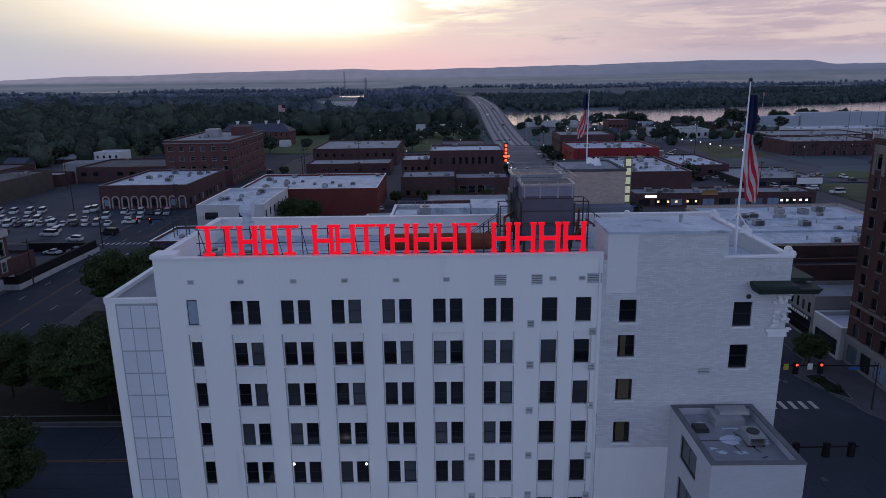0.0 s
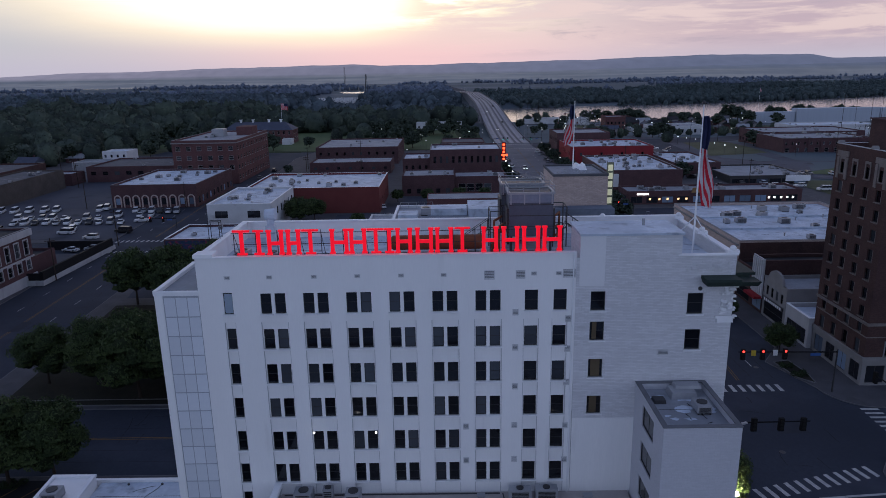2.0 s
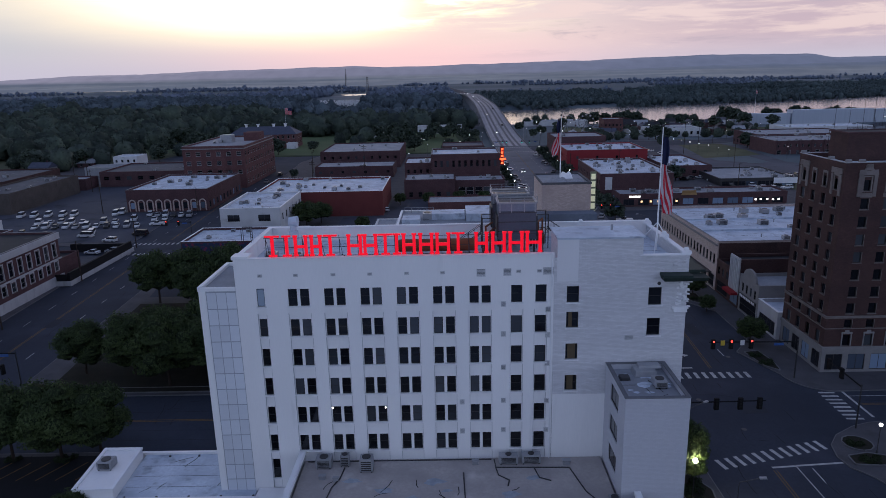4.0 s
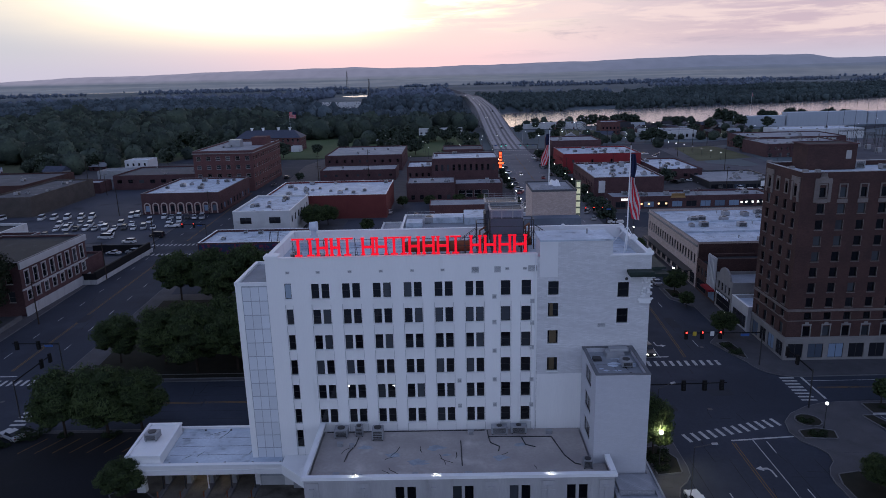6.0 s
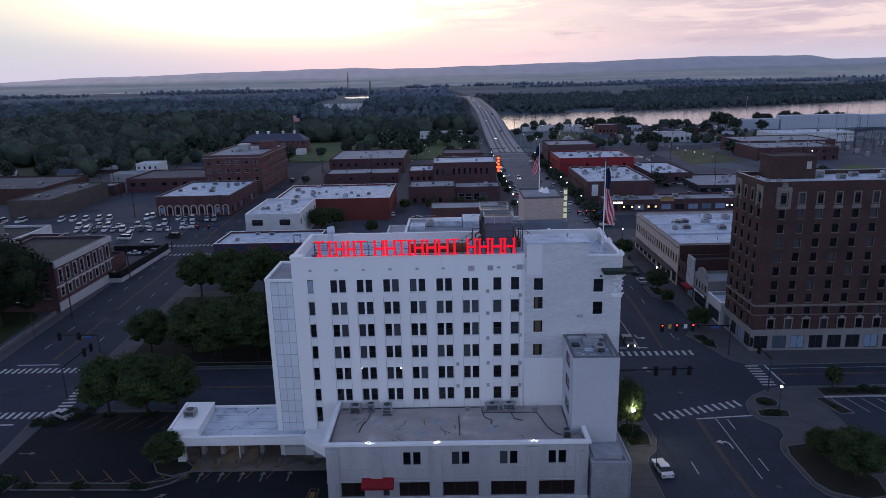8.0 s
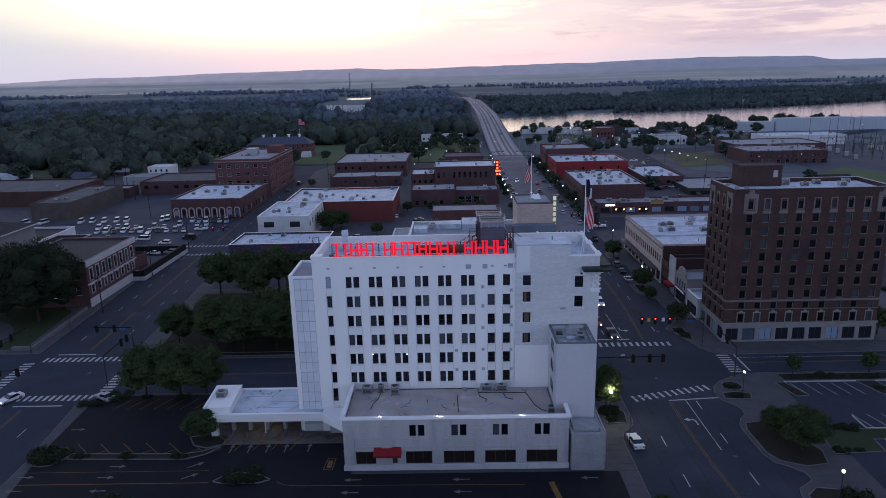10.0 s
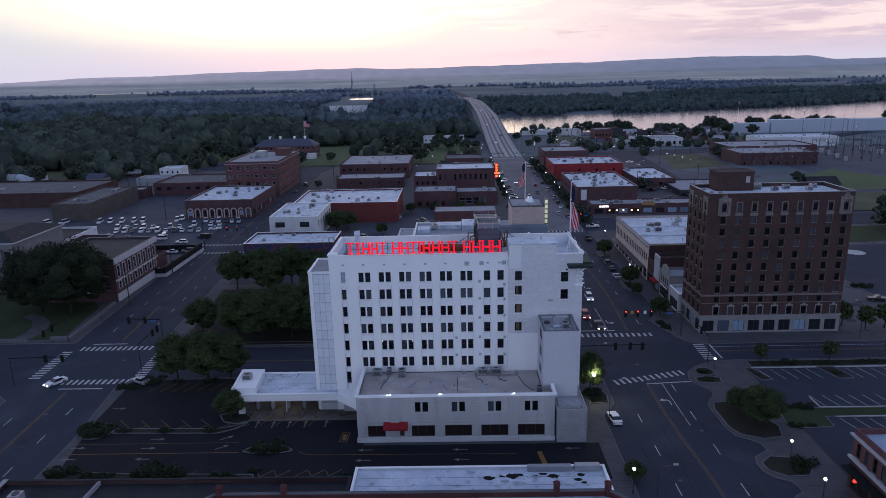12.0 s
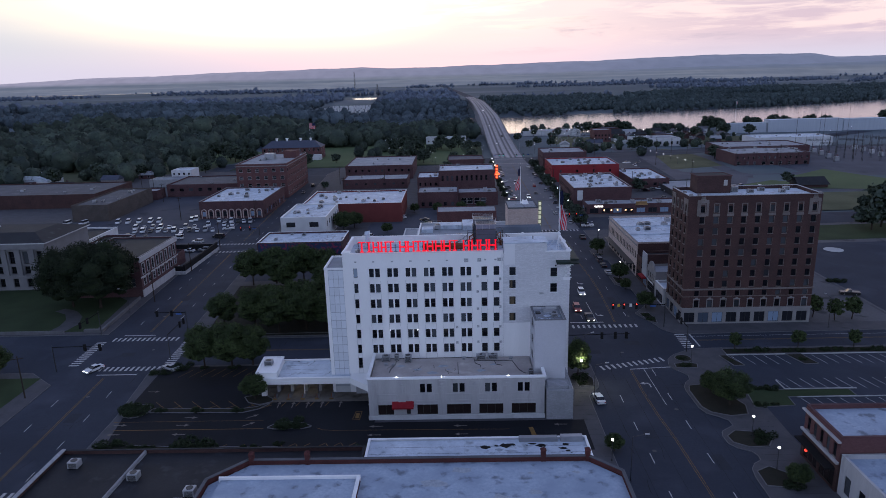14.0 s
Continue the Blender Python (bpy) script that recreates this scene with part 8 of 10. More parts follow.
def put_tree(kit, x, y, s=1.0, turn=0.0, z=0.0, sz=None):
    return copy_thing(kit, pose(x, y, z, 0, 0, turn) @ Matrix.Diagonal((s, s, sz or s, 1)))


label_t = "broad leafy street tree with a dense dark green crown"
kits = [make_tree(s, 10.8, 5.4, 17000, 0.15, label_t, 0.07, 30) for s in (1, 2, 3)]
mid_kits = [make_tree(s, 10.8, 5.4, 8000, 0.21, label_t, 0.07, 30) for s in (11, 12)]
far_kits = [make_tree(s, 10.5, 5.2, 900, 0.62, "full round tree with a dense dark green crown", 0.0, 16, leaf_wood) for s in (4, 5, 6)]
big_kit = make_tree(7, 19.0, 12.0, 30000, 0.24, "huge spreading dark tree on the courthouse lawn", 0.06, 34, leaf_dark)
tall_kit = make_tree(9, 5.0, 1.7, 700, 0.22, "small upright street tree in a planted strip")
rnd = random.Random(5)
for x, y, s in ((-61.8, 64.2, 0.96), (-54.9, 64.2, 1.02), (-50.2, 66.0, 0.9), (-66.5, 93, 0.86), (-57, 92, 1.0), (-48.9, 87.6, 1.16), (-41.5, 89, 1.1), (-34.0, 88.4, 1.0), (-28, 89, 0.9), (-38, 98, 1.1), (-46, 99, 1.05), (-55, 100, 0.9),
                (-69.4, 132.5, 1.1), (-61.7, 134.2, 1.15), (-52, 134, 1.2), (-44, 133, 1.1), (-36, 130, 1.0), (-57, 126, 1.0), (-40, 118, 1.0), (-30, 110, 1.0)):
    tagged(put_tree(rnd.choice(kits if y < 95 else mid_kits), x, y, s, rnd.uniform(0, 360), 0, s * 1.18), group="trees round the square")
put_tree(kits[0], -44.3, 47.4, 0.6, 20)
put_tree(big_kit, -112.5, 111.5, 1.08, 10, 0, 1.2)
put_tree(big_kit, -122.5, 113.5, 0.86, 130, 0, 1.1)

for x, y, s in ((-110, 72, 0.0), (-113, 60, 0.85), (-120, 55, 0.95), (-118, 40, 0.9)):
    if s:
        put_tree(rnd.choice(kits), x, y, s, rnd.uniform(0, 360))
lit_tree = put_tree(kits[1], 29.7, 55.6, 0.62, 60, 0, 0.95)
tagged(lit_tree, "small street tree lit bright green by the lamp beside it")
for x, y, s in ((59.4, 41.2, 0.80), (57.6, 47.0, 0.5), (57.2, 131.0, 0.6), (58.2, 102.0, 0.55), (56.8, 166, 0.6), (56.4, 120, 0.38), (31.0, 24, 0.35),
                (60, 12.5, 0.4), (-50.5, 213, 0.95), (-46.5, 219, 0.8), (-30, 207, 0.5), (-12, 209, 0.5), (-8, 250, 0.55), (4, 252, 0.55), (14, 251, 0.55), (-20, 252, 0.5)):
    tagged(put_tree(rnd.choice(kits if y < 60 else mid_kits), x, y, s, rnd.uniform(0, 360)), group="trees along the avenue")
for y in range(214, 432, 17):
    tagged(put_tree(rnd.choice(far_kits), 58.8, y, rnd.uniform(0.5, 0.75), rnd.uniform(0, 360)), group="trees along the avenue")
    if rnd.random() < 0.7:
        tagged(put_tree(rnd.choice(far_kits), 29.0, y + 5, rnd.uniform(0.35, 0.55), rnd.uniform(0, 360)), group="trees along the avenue")
for x, y, s in ((72.2, 70.6, 1.0), (88.2, 70.8, 1.05), (102.2, 70.6, 1.05), (117, 70.8, 1.0), (102.6, 92, 1.5), (107.5, 89.5, 1.4), (112.5, 90, 1.5)):
    tagged(put_tree(tall_kit, x, y, s, rnd.uniform(0, 360)), group="small trees in the planted strip")
for x, y, s in ((187, 200, 2.0), (198, 206, 2.2), (180, 195, 1.5), (202, 318, 0.7), (94, 316, 0.9), (108, 300, 0.8), (-82, 334, 0.5), (-118, 446, 1.2), (-97, 463, 0.8), (-40, 440, 1.3), (-24, 448, 1.2), (-36, 462, 1.4), (0, 440, 1.0), (14, 446, 1.1), (20, 420, 0.8), (-170, 470, 1.4), (-180, 480, 1.4), (-196, 498, 1.8), (-188, 486, 1.5), (-205, 470, 1.3), (-214, 520, 1.6), (-70, 500, 0.8), (-58, 540, 1.3), (-48, 556, 1.4), (-34, 560, 1.3), (-40, 520, 1.2), (-12, 548, 1.4), (4, 556, 1.3), (12, 520, 1.1), (-20, 500, 1.0), (-196, 440, 1.2), (-190, 420, 1.0), (-230, 400, 1.2), (-250, 380, 1.3), (-262, 402, 1.3), (-284, 380, 1.2), (-5, 398, 0.8)):
    put_tree(rnd.choice(far_kits), x, y, s, rnd.uniform(0, 360))
for i in range(12):
    x, y = rnd.uniform(-66, 24), rnd.uniform(490, 600)
    tagged(put_tree(rnd.choice(far_kits), x, y, rnd.uniform(0.7, 1.15), rnd.uniform(0, 360)), group="trees of the riverside park")
for x, y, s in ((98, 755, 0.9), (92, 700, 0.8), (118, 690, 1.0), (150, 740, 1.4), (162, 745, 1.5), (175, 748, 1.4), (190, 752, 1.5), (200, 760, 1.7), (212, 756, 1.6), (255, 740, 1.3), (318, 770, 1.9), (326, 764, 1.7), (312, 705, 1.6), (340, 700, 1.3), (380, 800, 1.5), (392, 803, 1.3), (415, 806, 1.6), (430, 806, 1.4), (470, 820, 1.4), (584, 850, 1.6), (176, 560, 1.4), (186, 566, 1.2), (168, 552, 1.1), (72, 560, 0.8), (84, 600, 0.9), (96, 585, 0.9), (68, 640, 0.9), (105, 640, 1.0), (215, 470, 1.2), (120, 520, 1.0), (240, 640, 1.2), (275, 690, 1.3)):
    tagged(put_tree(rnd.choice(far_kits), x, y, s, rnd.uniform(0, 360), land(x, y)), group="riverside trees")

# shrubs in the beds
def make_shrub(seed, w, h, n):
    rng = np.random.default_rng(seed)
    e = thing("shrub", "low dark green shrub in a planting bed", "shrub", (0, 0, -200))
    c = np.array([(rng.uniform(-w, w) * 0.6, rng.uniform(-w, w) * 0.35, h * 0.28) for i in range(6)])
    v, f = leaf_cloud(rng, c, np.full(6, h * 0.55), n, 0.10, 0.9)
    part("foliage", cloud_mesh("foliage", v, f, bush_leaf), bush_leaf, e)
    return e


shrubs = [make_shrub(11, 1.6, 1.1, 1000), make_shrub(12, 2.4, 1.3, 1500)]
beds = [(-72.9, 61.8, 1.3), (-67.6, 64.4, 1.5), (-70.4, 61.4, 0.9), (-62, 64.4, 0.8), (-54.4, 64.2, 0.8), (-68.4, 41.6, 1.7), (-70.0, 42.6, 1.9), (-71.0, 43.6, 1.2), (-63.6, 42.3, 0.95), (-55.5, 42.1, 1.05), (-46.6, 41.9, 1.0), (-35.2, 35.2, 1.2), (-31.6, 34.9, 1.2), (-33.4, 35.3, 1.6), (-68.4, 28.0, 1.3), (-66.0, 28.6, 1.1), (-62.6, 26.8, 1.1), (-59.8, 26.8, 1.1), (-53.4, 26.8, 1.5), (-50.7, 27.0, 2.0), (-48.2, 26.8, 1.7), (-40.2, 26.2, 1.0), (-38.2, 26.4, 1.0), (-17.5, 26.0, 1.0),
        (61.4, 28.4, 1.6), (59.6, 26.2, 1.0), (59.0, 12.0, 1.3), (57.0, 65.2, 0.9), (56.8, 61.0, 0.8), (30.4, 55.4, 1.2), (30.2, 52.6, 0.9), (56.5, 95.8, 0.9), (57.2, 92.6, 0.8), (56.8, 128.4, 0.8), (57, 163, 0.8), (66.0, 49.0, 1.0), (68.6, 48.6, 0.9), (71.4, 48.2, 1.0), (66.0, 40.8, 0.8), (69.0, 41.0, 0.7), (68.4, 63.4, 0.6), (86.0, 63.6, 0.8), (125.4, 124.4, 1.4), (128.0, 124.0, 1.2), (-34, 28, 0.6)]
for i in range(16):
    beds.append((72 + i * 3.2, 69.0 + 0.3 * math.sin(i), 0.55 + 0.25 * (i % 3)))
for x, y, s in beds:
    put_tree(rnd.choice(shrubs), x, y, s, rnd.uniform(-20, 20), -0.12 if s < 1.2 else -0.2)
for kit in kits + mid_kits + far_kits + [big_kit, tall_kit] + shrubs:
    for o in list(kit.children) + [kit]:
        bpy.data.objects.remove(o)

# planting beds with kerbs
def bed(name, pts, mat=mulch, label="planted island with a pale kerb"):
    setting(name, Mesh().prism(pts, -0.2, 0.10), mat, label, "bed")
    n = len(pts)
    area = sum(pts[i][0] * pts[(i + 1) % n][1] - pts[(i + 1) % n][0] * pts[i][1] for i in range(n))
    q = pts if area > 0 else pts[::-1]
    m = Mesh()
    for i in range(n):
        a, b = Vector((*q[i], 0)), Vector((*q[(i + 1) % n], 0))
        d = (b - a).normalized()
        o = Vector((d.y, -d.x, 0)) * 0.2
        m.prism([(a.x, a.y), (b.x, b.y), (b.x + o.x, b.y + o.y), (a.x + o.x, a.y + o.y)], -0.2, 0.16)
    setting(name.replace("ground", "kerb"), m, kerb_stone, "pale kerb round a planted island", "kerb")


bed("ground_bed_corner", arc(-69.2, 42.4, 3.0, 0, 330, 10))
bed("ground_bed_lot_row", [(-65.8, 41.6), (-45.2, 41.1), (-42.2, 42.6), (-40.4, 45.0), (-43.0, 43.4), (-46, 42.6), (-65.8, 43.1)])
bed("ground_bed_canopy_corner", [(-46.8, 48.2), (-45.2, 45.6), (-42.6, 44.6), (-40.2, 45.8), (-40.2, 47.0), (-43.0, 49.4)])
bed("ground_bed_oval", [(-38.0, 34.4), (-36.4, 33.9), (-30.6, 33.9), (-29.0, 34.7), (-31.0, 36.0), (-34.6, 36.8), (-36.6, 36.0)])
bed("ground_bed_south", [(-70, 25), (-34, 24.2), (-34, 26.8), (-56, 27.4), (-70, 28.6)])
bed("ground_bed_avenue_lot", [(54.0, 50.4), (53.3, 48.0), (53.4, 40.6), (54.6, 38.2), (58.0, 36.6), (61.6, 37.2), (62.6, 41), (60.0, 48.6), (57.0, 51.0)])
bed("ground_bed_avenue_oval", [(54.2, 28.6), (54.4, 26.4), (56.8, 24.6), (60.4, 24.8), (62.0, 27.2), (60.8, 29.8), (56.4, 30.6)])
bed("ground_bed_avenue_third", [(54.8, 16.6), (54.6, 12.4), (59.6, 11.4), (60.4, 15.2), (57.4, 18.0)])
bed("ground_bed_corner_lot", arc(57.4, 65.4, 1.9, 0, 330, 10))
bed("ground_bed_corner_lot_south", [(54.2, 60.2), (59.0, 59.8), (59.6, 62.0), (57.2, 62.8), (54.4, 62.2)])
bed("ground_bed_hotel_corner", [(55.2, 97.5), (56.2, 91.5), (58, 89.6), (58.4, 93), (57.8, 98)])
bed("ground_bed_shop", [(55.4, 133.8), (55.4, 127), (58, 124), (58.2, 132)])
bed("ground_bed_bank_corner", [(29.2, 58), (29.2, 51), (32.6, 51.5), (33.0, 55), (31.2, 58.4)])
bed("ground_bed_strip", [(69.0, 67.5), (126, 67.5), (126, 70.4), (69.0, 70.6)])
bed("ground_bed_stall_end", [(66.8, 66.6), (68.4, 66.6), (70.6, 60.9), (68.2, 60.7)])
bed("ground_bed_stall_island", [(83.4, 66.6), (87.0, 66.6), (88.4, 61.2), (85.2, 61.0)])
bed("ground_bed_lot_lawn", [(64.4, 40.0), (72.9, 40.6), (73.2, 44.4), (88, 44.6), (88, 47.6), (72.9, 47.7), (66.0, 50.0)], grass, "square strip of lawn with a pale kerb")
bed("ground_bed_plaza_edge", [(-66, 85.0), (-12, 85.0), (-12, 86.6), (-66, 86.6)])
setting("kerb_lot_white", Mesh().box(68.6, 83.2, 66.8, 67.0, 0, 0.2).box(87.2, 126, 66.8, 67.0, 0, 0.2).box(74.2, 90, 47.95, 48.15, 0, 0.2).box(74.2, 74.4, 48.16, 52.4, 0, 0.2).box(75.2, 112, 44.15, 44.35, 0, 0.2), line_white, "white-painted kerb of the car park", "kerb")

# ---------------------------------------------------------------- woods: far too many to count
def woods(name, spots, sizes, quads, leaf_size, label, mat=None, k=9, rings=5, core=0.95):
    """Many whole trees: a lumpy crown each, down to the ground, with ragged leaf clumps over it."""
    rng = np.random.default_rng(len(spots))
    n = len(spots)
    sp, sz = np.array(spots), np.array(sizes)
    wide = sz * rng.uniform(0.36, 0.54, n)
    turn, p1, p2 = rng.uniform(0, 6.28, (3, n))

    def skin(i, pol, az, core=1.0):
        t = az + turn[i]
        g = 1 + 0.13 * np.sin(3 * t + p1[i]) * np.sin(pol) + 0.11 * np.sin(5 * t + p2[i] + 5 * pol) + 0.09 * np.sin(7 * pol + p1[i] + 2 * t) + 0.07 * np.sin(9 * t + 11 * pol + p2[i])
        d = np.stack([np.sin(pol) * np.cos(az), np.sin(pol) * np.sin(az), -np.cos(pol)], -1)
        ext = np.stack([wide[i], wide[i], sz[i] * 0.5], -1) * core
        return d, sp[i] + np.stack([0 * az, 0 * az, sz[i] * 0.49], -1) + d * g[..., None] * ext

    pol, az = np.meshgrid(np.linspace(0.1, math.pi - 0.1, rings + 1), np.linspace(0, 2 * math.pi, k, endpoint=False), indexing="ij")
    one = pol.size
    ids = np.repeat(np.arange(n), one)
    _, bv = skin(ids, np.tile(pol.ravel(), n), np.tile(az.ravel(), n), core)
    bf = np.array([(j * k + i, j * k + (i + 1) % k, (j + 1) * k + (i + 1) % k, (j + 1) * k + i) for j in range(rings) for i in range(k)])
    bf = (bf[None] + (np.arange(n) * one)[:, None, None]).reshape(-1, 4)
    ids = np.repeat(np.arange(n), quads)
    m = n * quads
    d, c = skin(ids, np.arccos(-rng.uniform(-0.55, 0.99, m)), rng.uniform(0, 6.28, m))
    nrm = d + rng.normal(size=d.shape) * 0.5
    nrm /= np.linalg.norm(nrm, axis=1)[:, None]
    a = np.cross(nrm, rng.normal(size=d.shape))
    a /= np.linalg.norm(a, axis=1)[:, None] + 1e-6
    b = np.cross(nrm, a)
    s = leaf_size * (0.5 + 0.9 * rng.random((m, 1)))
    c = c + d * leaf_size * rng.uniform(-0.5, 0.5, (m, 1))
    v = np.stack([c - a * s, c + b * s * 0.7, c + a * s, c - b * s * 0.7], 1).reshape(-1, 3)
    f = np.concatenate([np.arange(len(v)).reshape(-1, 4), bf + len(v)])
    me = cloud_mesh(name, np.concatenate([v, bv]), f, mat or leaf_wood)
    tagged(new(name, me), label, "woods", kind="stuff")


def grow(test, x0, x1, y0, y1, step, hmin, hmax, seed):
    r = random.Random(seed)
    spots, sizes = [], []
    y = y0
    while y < y1:
        x = x0
        while x < x1:
            px, py = x + r.uniform(-0.45, 0.45) * step, y + r.uniform(-0.45, 0.45) * step
            if test(px, py) and noise.noise((px * 0.006, py * 0.006, 2.0)) > -0.36:
                spots.append((px, py, land(px, py)))
                sizes.append(r.uniform(hmin, hmax) * (1 + 0.3 * noise.noise((px * 0.01, py * 0.01, 7))) * (1.28 if r.random() < 0.07 else 1.0))
            x += step
        y += step
    return spots, sizes


WATER_GAPS = ((-602, 820, 16, 34), (-559, 850, 20, 30), (-400, 862, 8, 50), (-447, 979, 14, 30))
for px, py, w, l in WATER_GAPS:
    pm = Mesh()
    pm.prism([(px + w * math.cos(a) * (1 + 0.2 * math.sin(2 * a + px)), py + l * math.sin(a)) for a in [i * 0.3927 for i in range(16)]], -2, 0.05)
    setting("water_slough", pm, water_mat, "small still backwater among the trees", "pond")


def in_west(x, y):
    """Woods west of the bridge road, clear of the town, the park, the lawns and the ponds."""
    if x > 22 - max(0, (y - 1400)) * 0.03 or abs(x) > 0.78 * (y + 130) + 30:
        return False
    if y < 578 and x > -226 or y < 605 and x > -75 or y < 640 and x > -20:
        return False
    if -250 < x and y < 500 or -640 < x < -520 and 690 < y < 850:
        return False
    if -300 < x < -160 and 1090 < y < 1480 or -310 < x < -180 and 1480 < y < 2020:
        return False
    if -330 < x < -182 and 395 < y < 440:
        return False
    for px, py, w, l in WATER_GAPS:
        if abs(x - px) < w + 4 and -l * 2.2 < y - py < l:
            return False
    return y > (365 if x < -300 else 410)


def in_east(x, y):
    return y > bank_far(x) + 5 and abs(x) < 0.8 * (y + 130) and x > 64


woods("edge_woods", *grow(lambda x, y: in_west(x, y) and y < 640, -560, 30, 360, 640, 12.5, 10, 19, 20), 220, 0.6, "dark green trees at the edge of the woods", k=14, rings=10)
woods("near_woods", *grow(lambda x, y: in_west(x, y) and y >= 640, -760, 30, 640, 900, 13.0, 10, 21, 21), 105, 0.8, "dense dark green woods beyond the town", k=11, rings=8, core=0.88)
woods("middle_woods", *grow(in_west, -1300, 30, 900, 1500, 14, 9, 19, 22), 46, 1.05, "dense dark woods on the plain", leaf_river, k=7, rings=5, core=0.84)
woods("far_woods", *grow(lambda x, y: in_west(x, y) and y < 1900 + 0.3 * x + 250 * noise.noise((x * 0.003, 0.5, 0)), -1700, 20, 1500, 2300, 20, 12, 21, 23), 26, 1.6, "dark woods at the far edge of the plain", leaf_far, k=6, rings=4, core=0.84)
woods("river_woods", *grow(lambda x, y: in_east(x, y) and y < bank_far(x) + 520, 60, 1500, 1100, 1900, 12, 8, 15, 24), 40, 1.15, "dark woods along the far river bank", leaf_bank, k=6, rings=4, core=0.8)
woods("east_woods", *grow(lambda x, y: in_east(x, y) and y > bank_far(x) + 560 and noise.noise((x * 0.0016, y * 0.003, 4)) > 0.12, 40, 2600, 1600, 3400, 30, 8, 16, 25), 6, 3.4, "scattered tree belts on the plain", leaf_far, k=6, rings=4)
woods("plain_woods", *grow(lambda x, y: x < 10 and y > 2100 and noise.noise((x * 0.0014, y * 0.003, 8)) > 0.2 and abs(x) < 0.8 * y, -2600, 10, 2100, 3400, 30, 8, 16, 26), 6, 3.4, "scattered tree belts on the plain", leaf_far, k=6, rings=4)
woods("bank_thicket", *grow(lambda x, y: bank_near(x) - 22 < y < bank_near(x) - 2 and noise.noise((x * 0.02, y * 0.02, 1)) > 0.0, 75, 900, 720, 980, 9, 1.6, 3.4, 27), 20, 0.5, "low thicket along the near river bank", k=7, rings=4)
more = random.Random(90)
belt_a, belt_b = ([], []), ([], [])
for i in range(70):
    x = more.uniform(82, 560)
    y = bank_near(x) - more.choice((more.uniform(12, 34), more.uniform(34, 110)))
    if x < 330 or y > bank_near(x) - 34:
        belt_a[0].append((x, y, land(x, y) - 0.3)), belt_a[1].append(more.uniform(5, 11))
for x0, x1, y0, y1, n, lo, hi in ((-480, -215, 372, 470, 60, 8, 15), (-250, -180, 430, 470, 6, 9, 13), (100, 160, 470, 610, 12, 5, 10), (160, 330, 560, 690, 26, 4, 9), (-88, -60, 440, 560, 6, 9, 13)):
    for i in range(n):
        x, y = more.uniform(x0, x1), more.uniform(y0, y1)
        belt_b[0].append((x, y, land(x, y) - 0.3)), belt_b[1].append(more.uniform(lo, hi))
woods("riverside_trees", *belt_a, 240, 0.5, "scattered dark trees along the near river bank", k=12, rings=8)
woods("town_edge_trees", *belt_b, 260, 0.5, "scattered dark trees round the edge of the town", k=12, rings=8)
# trailer camp: pale rows in a clearing
camp = Mesh()
r = random.Random(31)
for i in range(14):
    for j in range(12):
        if r.random() < 0.85:
            x, y = -270 + i * 7.5 + r.uniform(-1, 1), 1200 + j * 21 + r.uniform(-3, 3)
            camp.box(x, x + 2.4, y, y + 7, -1, 2.6)
tagged(part("trailer_camp", camp, pale_wall), "rows of pale trailers in a clearing of the woods", "trailers", kind="stuff")

# ---------------------------------------------------------------- vehicles
def paint(name, col, rough=0.3):
    return material(name, col, rough, tuple(c * 0.92 for c in col), 1.0, 10.0, 0.4)


PAINTS = {"white": paint("white_car_paint", (0.62, 0.63, 0.65)), "silver": paint("silver_car_paint", (0.32, 0.33, 0.35)), "black": paint("black_car_paint", (0.018, 0.018, 0.02)),
          "red": paint("red_car_paint", (0.24, 0.015, 0.02)), "grey": paint("grey_car_paint", (0.11, 0.115, 0.12))}


